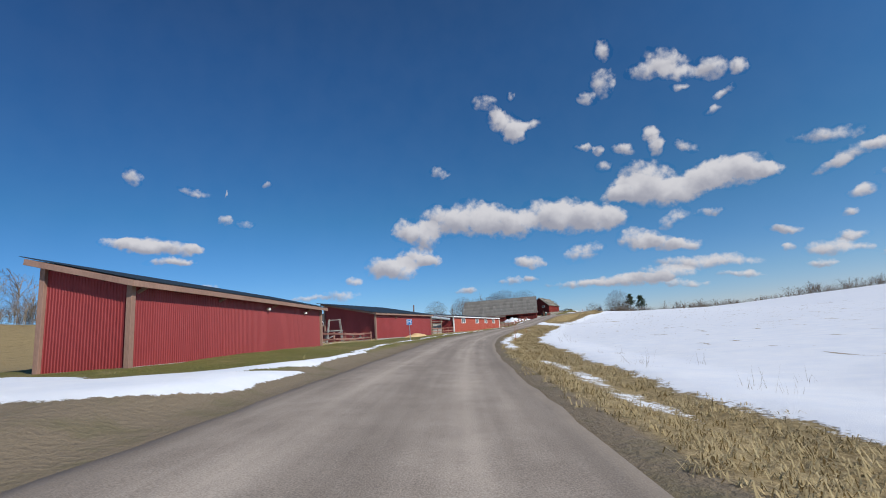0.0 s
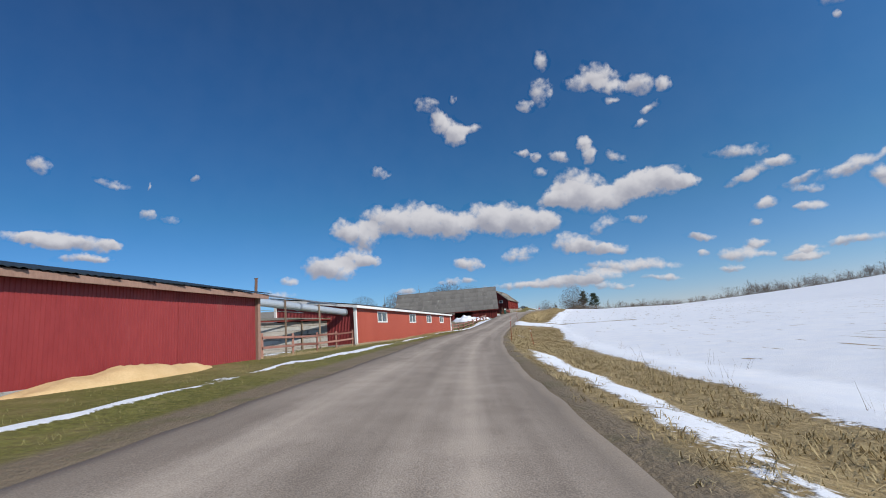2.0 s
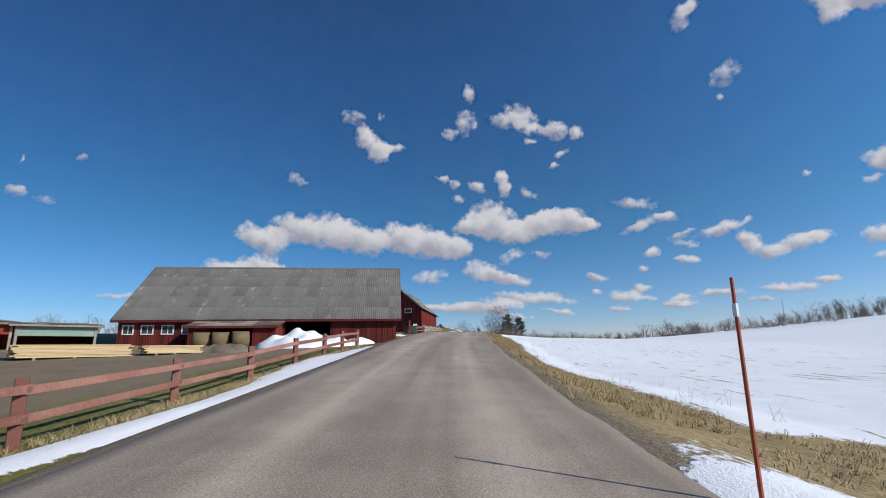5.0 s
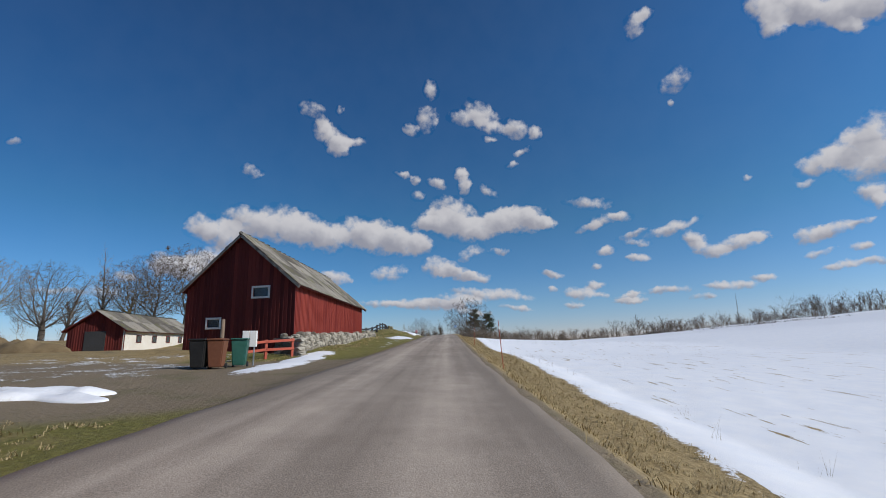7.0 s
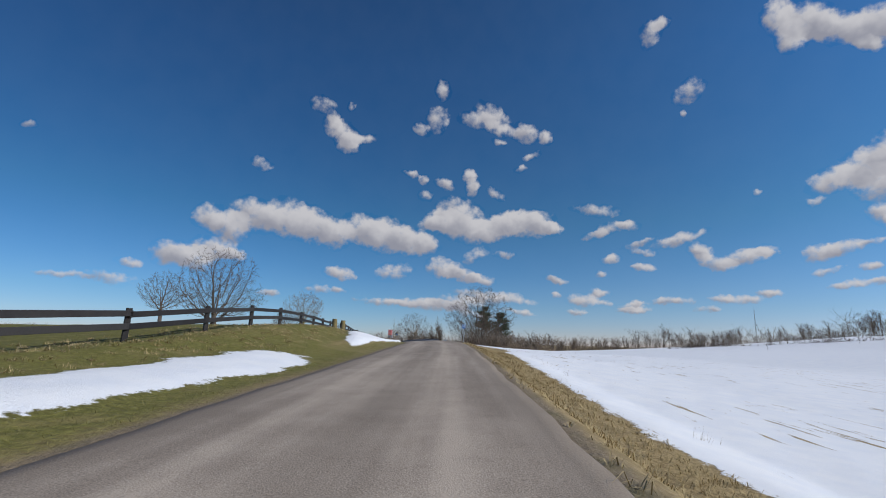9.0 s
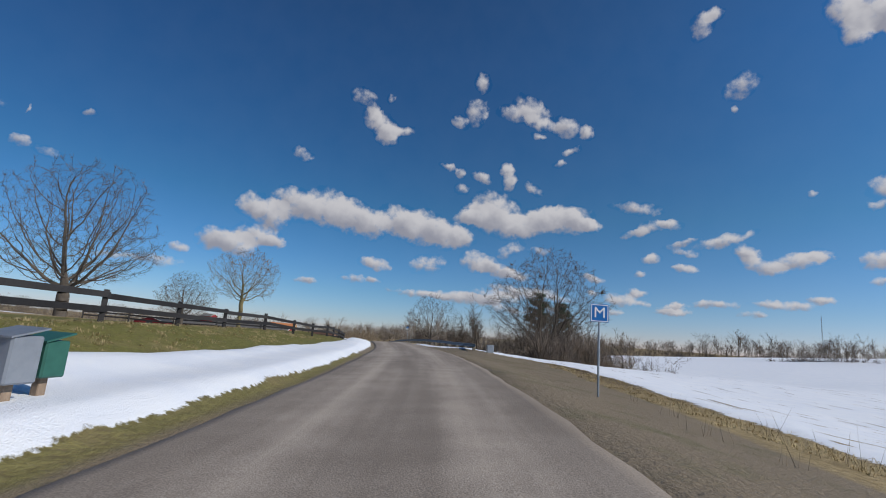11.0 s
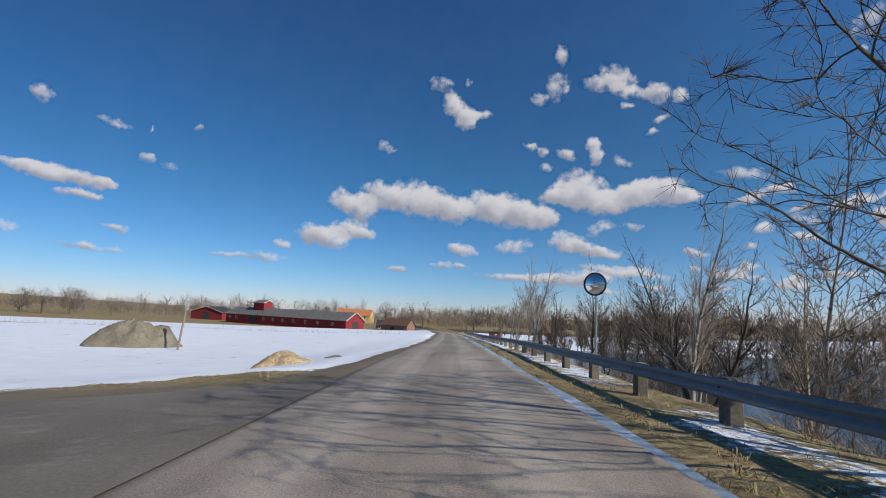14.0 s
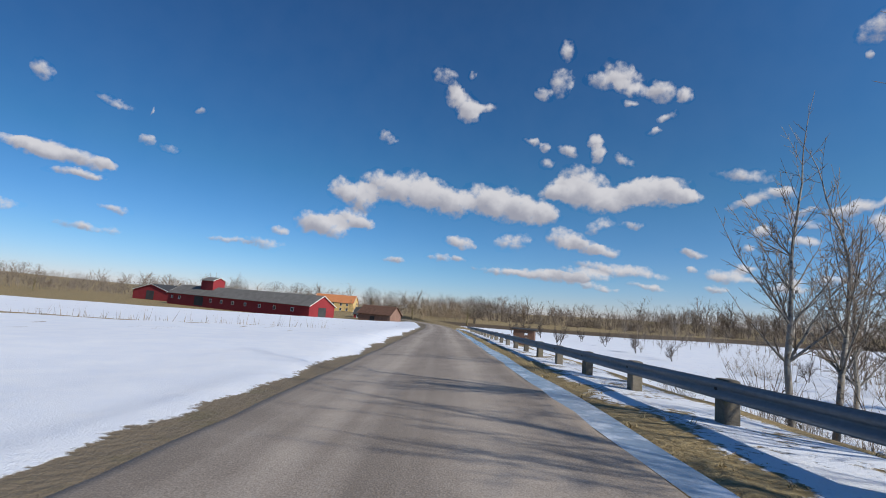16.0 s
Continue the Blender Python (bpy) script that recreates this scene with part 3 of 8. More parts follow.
def covers(x, y):
    d = x - road_x(y)
    w = wave(x * 1.7, y * 1.7)
    # right: the edge of the snow field
    redge = np.interp(y, [-50, 0, 12, 25, 35, 48, 58, 72, 90, 100, 108, 117, 122, 160, 200, 216, 232, 245, 262], [5.2, 5.2, 5.8, 6.0, 5.6, 5.8, 6.6, 6.9, 8.0, 7.4, 6.4, 6.4, 6.6, 6.6, 6.2, 6.8, 10.2, 12.0, 14])
    snow = np.clip((d - redge) / 1.6 + 0.5 + 0.3 * w, 0, 1) * (y < 262)
    for ya, yb, da, db, k in ((26, 47, 2.6, 3.7, 0.62), (45, 64, 2.8, 4.1, 0.68), (6, 22, 3.6, 4.9, 0.54), (74, 80, 3.0, 4.4, 0.46), (88, 94, 3.2, 4.2, 0.5), (97, 107, 2.5, 7.4, 1.0), (262, 276, 3.9, 5.6, 0.7), (272, 300, 3.7, 5.4, 0.52), (300, 318, 3.7, 5.8, 0.54), (318, 420, 3.5, 5.9, 0.6)):
        snow = np.maximum(snow, k * band(y, ya, yb, 5) * band(d + 0.35 * w, da, db, 0.8))
    ridge = d + 0.3 * w - np.interp(y, [238, 250, 256, 260, 265, 270, 276], [13.5, 11.2, 8.2, 5.6, 4.0, 3.2, 2.9])      # ploughed snow round the lay-by
    snow = np.maximum(snow, band(ridge, -0.2, np.interp(y, [256, 266], [4.2, 2.0]), 0.8) * band(y, 241, 276, 3))
    dryline = band(y - 0.1 * d, 104.0, 107.6, 1.2) * band(d, 4, 40, 3)      # a ditch with straw across the field
    snow = snow * (1 - 0.9 * dryline)
    # snow beyond the pond and about the hut
    snow = np.maximum(snow, 0.95 * band(y, 240, 440, 8) * np.clip((d + 3 * w - 32) / 8, 0, 1))
    snow = np.maximum(snow, 0.8 * band(y, 335, 470, 12) * band(d + 2 * w, 8, 95, 6))
    # far fields on the hill to the east
    snow = np.maximum(snow, (d > 20) * (y < 250) * 1.0)
    # left
    thin = np.interp(y, [0, 8, 14, 20, 30, 45, 55, 63, 75, 90, 104, 112, 120, 126], [-6.6, -5.6, -3.9, -3.9, -4.6, -5.0, -5.3, -4.7, -5.0, -5.3, -5.6, -5.0, -4.6, -4.6])
    tw = np.interp(y, [0, 10, 18, 26, 40, 48, 52, 60, 66, 72, 98, 104, 112, 122, 127, 130], [1.3, 0.4, 0.2, 0.16, 0.15, 0.15, 0.14, 0.2, 0.28, 0.15, 0.13, 0.3, 0.42, 1.3, 0.7, 0])
    snow = np.maximum(snow, np.clip((tw * (1 + 0.35 * w) - np.abs(d - thin)) / 0.35 + 0.5, 0, 1) * (d < 0) * (y < 130) * (y > -20))
    for ya, yb, da, db, k in ((-40, 12, -40, -16, 1.0), (30, 50, -18, -11, 0.62), (56, 72, -22, -9, 0.55), (158, 169, -7.0, -5.2, 0.75), (172, 190, -4.6, -3.8, 0.6), (188, 200, -6.2, -4.0, 0.9), (158, 170, -24, -9, 0.42), (285, 290.5, -6, -3.0, 0.9), (291.3, 294, -34, -4.0, 0.8)):
        snow = np.maximum(snow, k * band(y, ya, yb, 3) * band(d + 0.5 * w, da, db, 1.0))
    lowy = np.interp(-d, [3.4, 3.6, 4.3, 5.2, 12], [9.5, 7.3, 6.5, 6.2, 5.0])
    highy = np.interp(-d, [3.3, 4.0, 5.0, 6.5, 9, 12.5, 18], [13.5, 11.3, 9.7, 9.4, 10.5, 13.0, 13.5])
    snow = np.maximum(snow, np.clip((y - lowy) / 0.6 + 0.5, 0, 1) * np.clip((highy - y) / 0.6 + 0.5, 0, 1) * (d < -3.3) * (d > -16))
    bank_in = np.interp(y, [200, 214, 226, 240, 262, 278, 290], [-3.8, -3.9, -2.8, -2.1, -1.72, -1.72, -2.5])
    bank_out = np.interp(y, [205, 214, 222, 226, 240, 262, 276, 284, 290], [-4.4, -5.8, -6.8, -6.5, -5.0, -3.9, -4.0, -5, -6])
    snow = np.maximum(snow, band(y, 206, 291, 4) * np.clip((bank_in - d) / 0.5 + 0.5, 0, 1) * np.clip((d - bank_out) / 0.7 + 0.5 + 0.3 * w, 0, 1))
    field_in = np.interp(y, [300, 305, 318, 336, 420, 480], [-9, -3.4, -2.2, -2.1, -2.6, -5])
    snow = np.maximum(snow, band(y, 302, 470, 3) * np.clip((field_in - d) / 0.8 + 0.5 + 0.4 * w, 0, 1) * np.clip((d + 165) / 20, 0, 1))
    snow = snow * (1 - 0.75 * band(y - 0.12 * d, 372, 375, 1.5) * band(d, -140, -8, 4))
    snow = np.maximum(snow, 0.7 * band(y, 235, 285, 8) * band(d + 4 * w, -140, -32, 12))
    snow = snow * (1 - on_steps(x, y))
    # green grass on the left
    green = band(d, -16, -3.2, 1.6) * band(y, 9, 132, 3) * (0.75 + 0.25 * w)
    green = np.maximum(green, band(d, -12, -2.9, 1.2) * band(y, 122, 206, 6) * 0.75)
    green = np.maximum(green, band(d, -30, np.interp(y, [240, 262], [-4.6, -3.4]), 1.2) * band(y, 196, 291, 3) * (0.8 + 0.2 * w))
    gravelly = np.where(y > 248, 0.8, 0.45) * band(d, -3.4, 0, 0.6) * (y > 200)
    green = np.maximum(green, np.where(y > 248, 0.4, 0.62) * band(d, -5.0, -1.2, 0.6) * (y > 196))
    green = np.maximum(green, 0.25 * (d < -14) * (d > -60) * (y < 230))
    # gravel: edges of the road, yards, the lay-by, the side road
    gravel = band(np.abs(d - middle(y)), 0, half(y) + np.interp(y, [0, 20, 200, 240], [0.5, 0.45, 0.4, 0.15]), 0.5)
    gravel = np.maximum(np.maximum(gravel, gravelly), band(d, -14, -2, 1.0) * band(y, -60, 7.5, 2))
    gravel = np.maximum(gravel, 0.8 * band(d, -4.0, -2, 0.9) * band(y, 0, 130, 5))
    gravel = np.maximum(gravel, 0.9 * band(d, -60, -8, 3) * band(y, 104, 140, 5))
    gravel = np.maximum(gravel, band(d, -40, -2, 2) * band(y + 0.15 * d, 152, 164, 3) * (0.85 + 0.15 * w))
    gravel = np.maximum(gravel, band(d, 2, np.interp(y, [214, 224, 238, 250, 258, 266], [2.8, 5.8, 8.6, 9.6, 7.2, 3.4]), 0.8) * band(y, 214, 266, 4))
    gravel = np.maximum(gravel, band(d, -60, -2, 2) * band(y + 0.1 * d, 291, 301, 2))
    gravel = np.maximum(gravel, band(d, 8.6, 30, 1.2) * band(y, 96, 105.5, 1.2))
    # the bottom land by the pond: brown brush, no grass
    brush = band(y, 240, 520, 12) * np.clip((d - 8) / 3, 0, 1)
    return np.clip(snow, 0, 1), np.clip(green, 0, 1) * (1 - brush), np.clip(gravel, 0, 1), np.clip(brush, 0, 1)


def ground_material():
    m = bpy.data.materials.new("ground_cover")
    m.use_nodes = True
    t = m.node_tree
    b = t.nodes["Principled BSDF"]
    attr = t.nodes.new("ShaderNodeAttribute")
    attr.attribute_name = "cover"
    sep = t.nodes.new("ShaderNodeSeparateColor")
    t.links.new(attr.outputs["Color"], sep.inputs[0])
    co = t.nodes.new("ShaderNodeTexCoord").outputs["Object"]

    def noise_at(scale, detail=6, rough=0.6):
        n = t.nodes.new("ShaderNodeTexNoise")
        n.inputs["Scale"].default_value, n.inputs["Detail"].default_value, n.inputs["Roughness"].default_value = scale, detail, rough
        t.links.new(co, n.inputs["Vector"])
        return n.outputs["Fac"]

    def edge(v, wob, lo, hi):
        r = t.nodes.new("ShaderNodeMapRange")
        r.inputs["From Min"].default_value, r.inputs["From Max"].default_value = lo, hi
        t.links.new(link_math(t, "ADD", v, wob), r.inputs["Value"])
        return r.outputs[0]

    def mix(f, a, c):
        n = t.nodes.new("ShaderNodeMix")
        n.data_type = "RGBA"
        for key, v in (("Factor", f), ("A", a), ("B", c)):
            if isinstance(v, (tuple, float)):
                n.inputs[key].default_value = rgba(v) if isinstance(v, tuple) else v
            else:
                t.links.new(v, n.inputs[key])
        return n.outputs["Result"]

    patchy, fine, grit, broad = noise_at(0.9), noise_at(9.0, 5), noise_at(45.0, 3), noise_at(0.12, 4)
    wob = link_math(t, "MULTIPLY_ADD", link_math(t, "ADD", link_math(t, "MULTIPLY", patchy, 0.6), link_math(t, "MULTIPLY", fine, 0.4)), 1.3, -0.65)
    spread = t.nodes.new("ShaderNodeMapRange")
    spread.inputs["From Min"].default_value, spread.inputs["From Max"].default_value = 0.32, 0.68
    t.links.new(fine, spread.inputs["Value"])
    dry = mix(spread.outputs[0], (0.19, 0.135, 0.06), (0.42, 0.32, 0.16))
    dry = mix(edge(patchy, 0.0, 0.5, 0.72), dry, (0.20, 0.145, 0.065))
    brush = mix(spread.outputs[0], (0.06, 0.042, 0.025), (0.16, 0.11, 0.06))
    green = mix(spread.outputs[0], (0.085, 0.085, 0.018), (0.20, 0.185, 0.05))
    green = mix(edge(patchy, 0.0, 0.55, 0.75), green, (0.25, 0.20, 0.085))
    gravel = mix(grit, (0.13, 0.10, 0.065), (0.29, 0.23, 0.155))
    gravel = mix(edge(patchy, 0.0, 0.5, 0.8), gravel, (0.125, 0.115, 0.05))
    snow = mix(edge(patchy, 0.0, 0.35, 0.75), (0.76, 0.79, 0.84), (0.86, 0.87, 0.88))
    col = mix(sep.outputs[2], dry, gravel)
    col = mix(attr.outputs["Alpha"], col, brush)
    col = mix(edge(sep.outputs[1], link_math(t, "MULTIPLY", wob, 0.8), 0.35, 0.75), col, green)
    col = mix(edge(sep.outputs[2], link_math(t, "MULTIPLY", wob, 0.5), 0.45, 0.7), col, gravel)
    lie = t.nodes.new("ShaderNodeAttribute")
    lie.attribute_name = "lie"
    ls = t.nodes.new("ShaderNodeSeparateColor")
    t.links.new(lie.outputs["Color"], ls.inputs[0])
    row = t.nodes.new("ShaderNodeTexNoise")
    row.inputs["Scale"].default_value, row.inputs["Detail"].default_value, row.inputs["Roughness"].default_value = 1.0, 5, 0.62
    t.links.new(link_vec(t, "MULTIPLY", lie.outputs["Color"], (2.2, 0.22, 0)), row.inputs["Vector"])
    bare = t.nodes.new("ShaderNodeMapRange")
    bare.inputs["From Min"].default_value, bare.inputs["From Max"].default_value = 0.60, 0.68
    t.links.new(link_math(t, "ADD", row.outputs["Fac"], link_math(t, "MULTIPLY_ADD", broad, 0.25, -0.125)), bare.inputs["Value"])
    sn = edge(link_math(t, "SUBTRACT", sep.outputs[0], link_math(t, "MULTIPLY", bare.outputs[0], ls.outputs[2])), wob, 0.47, 0.56)
    col = mix(sn, col, snow)
    t.links.new(col, b.inputs["Base Color"])
    b.inputs["Roughness"].default_value = 0.85
    b.inputs["Specular IOR Level"].default_value = 0.25
    h = link_math(t, "ADD", link_math(t, "MULTIPLY", fine, link_math(t, "MULTIPLY_ADD", sn, -0.75, 1.0)), link_math(t, "MULTIPLY", grit, 0.25))
    h = link_math(t, "ADD", h, link_math(t, "MULTIPLY", sn, 0.8))
    bp = t.nodes.new("ShaderNodeBump")
    bp.inputs["Strength"].default_value, bp.inputs["Distance"].default_value = 0.5, 0.12
    t.links.new(h, bp.inputs["Height"])
    t.links.new(bp.outputs[0], b.inputs["Normal"])
    return m


def grid_mesh(name, xs, ys, zs, colours=None, lie=None):
    """A sheet through rows of points: arrays of one shape."""
    ny, nx = xs.shape
    me = bpy.data.meshes.new(name)
    i = np.arange((ny - 1) * (nx - 1))
    a = (i // (nx - 1)) * nx + i % (nx - 1)
    faces = np.stack([a, a + 1, a + 1 + nx, a + nx], 1)
    me.vertices.add(nx * ny)
    me.vertices.foreach_set("co", np.stack([xs, ys, zs], -1).ravel())
    me.loops.add(faces.size)
    me.loops.foreach_set("vertex_index", faces.ravel())
    me.polygons.add(len(faces))
    me.polygons.foreach_set("loop_start", np.arange(len(faces)) * 4)
    me.polygons.foreach_set("use_smooth", np.ones(len(faces), bool))
    me.update()
    if colours is not None:
        at = me.color_attributes.new("cover", "FLOAT_COLOR", "POINT")
        at.data.foreach_set("color", colours.reshape(-1))
    if lie is not None:      # way out, way along, and how streaked
        me.color_attributes.new("lie", "FLOAT_COLOR", "POINT").data.foreach_set("color", lie.reshape(-1))
    me.validate()
    return me


def out_steps(fine, n_fine, grow, end):
    v, s = [0.0], fine
    while v[-1] < end:
        if len(v) > n_fine:
            s *= grow
        v.append(v[-1] + s)
    return v


_r = out_steps(0.32, 46, 1.085, 3200)
GRID_D = np.array([-v for v in _r[:0:-1]] + _r)
GRID_Y = np.array([-v - 6 for v in out_steps(2.0, 6, 1.16, 850)[::-1]] + list(np.arange(-5, 400, 0.9)) + [400 + v for v in out_steps(1.5, 30, 1.08, 2100)])
_gy, _gd = np.meshgrid(GRID_Y, GRID_D, indexing="ij")
_gx = road_x(_gy) + _gd
_sn, _gr, _gv, _br = covers(_gx, _gy)
_gz = ground_z(_gx, _gy) - 0.10 * on_steps(_gx, _gy) + (0.10 + 0.14 * (_gd < 0) * band(_gy, 208, 294, 6)) * np.clip(_sn * 1.6 - 0.5, 0, 1) * np.clip((np.abs(_gd - middle(_gy)) - half(_gy) - 0.1) / 0.7, 0, 1)
_gr2 = _gd - middle(_gy)
_gz = np.where(np.abs(_gr2) < half(_gy) - 0.18, _gz - 0.06, _gz)
_gz = np.where((_gr2 > half(_gy) - 0.2) & (_gr2 < half(_gy) + 0.35) & (_gy > 268) & (_gy < 401), _gz - 0.10, _gz)
_streak = band(_gy, 112, 262, 12) * band(_gd, 9, 60, 8) + 0.8 * band(_gy, -5, 112, 8) * band(_gd, 10, 70, 10) + 0.5 * band(_gy, 303, 460, 6) * band(_gd, -120, -5, 4)
ground = new("ground", grid_mesh("ground", _gx, _gy, _gz, np.stack([_sn, _gr, _gv, _br], -1), np.stack([_gd, _gy, _streak, _gy * 0 + 1], -1)))
ground.data.materials.append(ground_material())
tagged(ground, "snow fields, dry verges and green grass in early spring", "ground", kind="structure")


# ---- the road ----
def asphalt_material():
    m = bpy.data.materials.new("worn_asphalt")
    m.use_nodes = True
    t = m.node_tree
    b = t.nodes["Principled BSDF"]
    attr = t.nodes.new("ShaderNodeAttribute")
    attr.attribute_name = "cover"
    sep = t.nodes.new("ShaderNodeSeparateColor")
    t.links.new(attr.outputs["Color"], sep.inputs[0])
    co = t.nodes.new("ShaderNodeTexCoord").outputs["Object"]

    def noise_at(scale, detail, vec=co):
        n = t.nodes.new("ShaderNodeTexNoise")
        n.inputs["Scale"].default_value, n.inputs["Detail"].default_value = scale, detail
        t.links.new(vec, n.inputs["Vector"])
        return n.outputs["Fac"]

    grit, blotch, slow = noise_at(60, 3), noise_at(1.6, 6), noise_at(0.15, 5)
    f = link_math(t, "ADD", link_math(t, "MULTIPLY_ADD", grit, 0.8, -0.22), link_math(t, "ADD", link_math(t, "MULTIPLY", blotch, 0.34), link_math(t, "MULTIPLY", slow, 0.33)))
    f = link_math(t, "ADD", f, link_math(t, "MULTIPLY_ADD", sep.outputs[0], 0.22, -0.08))
    lie = t.nodes.new("ShaderNodeAttribute")
    lie.attribute_name = "lie"
    streak = noise_at(1.0, 5, link_vec(t, "MULTIPLY", lie.outputs["Color"], (3.2, 0.07, 0)))
    worn = noise_at(1.0, 7, link_vec(t, "MULTIPLY", lie.outputs["Color"], (1.1, 0.22, 0)))
    f = link_math(t, "ADD", f, link_math(t, "MULTIPLY_ADD", link_math(t, "ADD", streak, worn), 0.42, -0.42))
    r = t.nodes.new("ShaderNodeMapRange")
    r.inputs["From Min"].default_value, r.inputs["From Max"].default_value = 0.28, 0.75
    t.links.new(f, r.inputs["Value"])
    mix = t.nodes.new("ShaderNodeMix")
    mix.data_type = "RGBA"
    mix.inputs["A"].default_value, mix.inputs["B"].default_value = (0.22, 0.18, 0.143, 1), (0.47, 0.395, 0.32, 1)
    t.links.new(r.outputs[0], mix.inputs["Factor"])
    dirt = t.nodes.new("ShaderNodeMix")
    dirt.data_type = "RGBA"
    t.links.new(link_math(t, "MULTIPLY", sep.outputs[1], link_math(t, "MULTIPLY_ADD", blotch, 1.6, -0.1), clamp=True), dirt.inputs["Factor"])
    t.links.new(mix.outputs["Result"], dirt.inputs["A"])
    dirt.inputs["B"].default_value = (0.20, 0.165, 0.13, 1)
    t.links.new(dirt.outputs["Result"], b.inputs["Base Color"])
    b.inputs["Roughness"].default_value = 0.85
    b.inputs["Specular IOR Level"].default_value = 0.3
    bp = t.nodes.new("ShaderNodeBump")
    bp.inputs["Strength"].default_value, bp.inputs["Distance"].default_value = 0.5, 0.01
    t.links.new(grit, bp.inputs["Height"])
    t.links.new(bp.outputs[0], b.inputs["Normal"])
    return m


ROAD_D = np.array([-2.42, -2.3, -2.1, -1.7, -1.35, -1.0, -0.6, -0.2, 0.2, 0.6, 1.0, 1.35, 1.7, 2.1, 2.3, 2.42])
_ry, _rd = np.meshgrid(np.concatenate([np.arange(-880, -20, 20.0), np.arange(-20, 420, 1.0), np.arange(420, 1500, 6.0)]), ROAD_D, indexing="ij")
_rd = _rd * half(_ry) / 2.42
_edge = 0.03 * np.sin(_ry * 0.9 + np.sign(_rd)) + 0.03 * np.sin(_ry * 2.7 + 2 * np.sign(_rd))
_rd = _rd * np.where(np.abs(_rd) > 2, 1 + _edge / 2.3, 1)
_rx = road_x(_ry) + middle(_ry) + _rd * np.sqrt(1 + np.gradient(_cx)[np.clip((_ry + 900).astype(int), 0, len(_cx) - 1)] ** 2)
_rz = road_z(_ry, _rd + middle(_ry)) - 0.012 * _rd * _rd / 5.3 - np.where(np.abs(np.broadcast_to(ROAD_D, _rd.shape)) > 2.37, 0.14, 0.0)
_track = np.exp(-((np.abs(np.abs(_rd) - 0.95) / 0.33) ** 2))
_dirt = np.clip((np.abs(_rd) - 1.75) / 0.6, 0, 1) + 0.35 * np.exp(-(_rd / 0.3) ** 2)
road = new("road", grid_mesh("road", _rx, _ry, _rz, np.stack([_track, _dirt, _dirt * 0, _dirt * 0 + 1], -1), np.stack([_rd, _ry, _rd * 0, _rd * 0 + 1], -1)))
road.data.materials.append(asphalt_material())
tagged(road, "narrow worn grey asphalt country road with crumbling edges", "road", kind="structure")


def side_road():
    """The turning on the left, and its wet asphalt mouth."""
    u, v = np.meshgrid(np.linspace(0, 1, 30), np.linspace(-1, 1, 9), indexing="ij")
    dist = 1.5 + 60 * u ** 1.4
    flare = 3.0 + 3.0 * np.exp(-(dist - 2.3) / 2.5)
    yy = 296.5 + dist * 0.1 + v * flare
    xx = road_x(yy) - dist
    me = grid_mesh("side_road", xx, yy, ground_z(xx, yy) + 0.06 - 0.16 * np.abs(v) ** 6, np.stack([v * 0 + 0.2, v * 0 + 0.6, v * 0, v * 0 + 1], -1))
    ob = new("side_road", me)
    me.materials.append(surf("damp_brown_asphalt", (0.11, 0.088, 0.068), (0.24, 0.20, 0.16), 0.9, 0.5, 30, 0.3, stain=(0.24, 0.21, 0.18), stain_at=0.62))
    tagged(ob, "grey asphalt side road joining the main road between snow", "road", kind="structure")


side_road()


# ---- the pond ----
def water_material():
    m = bpy.data.materials.new("dark_pond_water")
    m.use_nodes = True
    b = m.node_tree.nodes["Principled BSDF"]
    b.inputs["Base Color"].default_value = (0.045, 0.035, 0.025, 1)
    b.inputs["Roughness"].default_value = 0.1
    b.inputs["Specular IOR Level"].default_value = 0.16
    n = m.node_tree.nodes.new("ShaderNodeTexNoise")
    n.inputs["Scale"].default_value = 3.0
    bp = m.node_tree.nodes.new("ShaderNodeBump")
    bp.inputs["Strength"].default_value, bp.inputs["Distance"].default_value = 0.15, 0.02
    m.node_tree.links.new(n.outputs["Fac"], bp.inputs["Height"])
    m.node_tree.links.new(bp.outputs[0], b.inputs["Normal"])
    return m


WATER_Z = 4.45
_wy, _wd = np.meshgrid(np.linspace(266, 344, 30), np.linspace(6, 52, 14), indexing="ij")
water = new("water", grid_mesh("water", road_x(_wy) + _wd, _wy, _wy * 0 + WATER_Z))
water.data.materials.append(water_material())
tagged(water, "dark still flood water under bare trees below the road", "water", kind="structure")


# melt water in the right gutter, the rail's shade put into its blue-grey
_my, _md = np.meshgrid(np.arange(268, 402, 1.0), np.array([0.0, 1.0]), indexing="ij")
_md = -0.06 + _md * (np.interp(_my, [268, 300, 330, 345], [0.16, 0.22, 0.32, 0.48]) + 0.05 * np.sin(_my * 0.7))
melt = new("gutter_ice", grid_mesh("gutter_ice", road_x(_my) + middle(_my) + half(_my) + _md, _my, road_z(_my, 2.7) - 0.035))
melt.data.materials.append(surf("shade_blue_slush_ice", (0.17, 0.22, 0.28), (0.36, 0.42, 0.49), 0.22, 0.8, 9, 0.25, spec=0.6, stain=(0.62, 0.66, 0.72), stain_at=0.56))
tagged(melt, "strip of wet ice along the asphalt edge, blued by painted rail shade", "ice", kind="structure")


# ---- building blocks ----
def thing(name, label, category, m, group="", kind=""):
    ob = new(name)
    ob.matrix_world = m
    ob.empty_display_size = 0.2
    return tagged(ob, label, category, group, kind)


def part(name, bm, material, parent, label="", smooth=False):
    me = bpy.data.meshes.new(name)
    bm.to_mesh(me)
    bm.free()
    me.materials.append(material)
    if smooth:
        me.polygons.foreach_set("use_smooth", np.ones(len(me.polygons), bool))
    return mesh_part(name, me, parent, label)


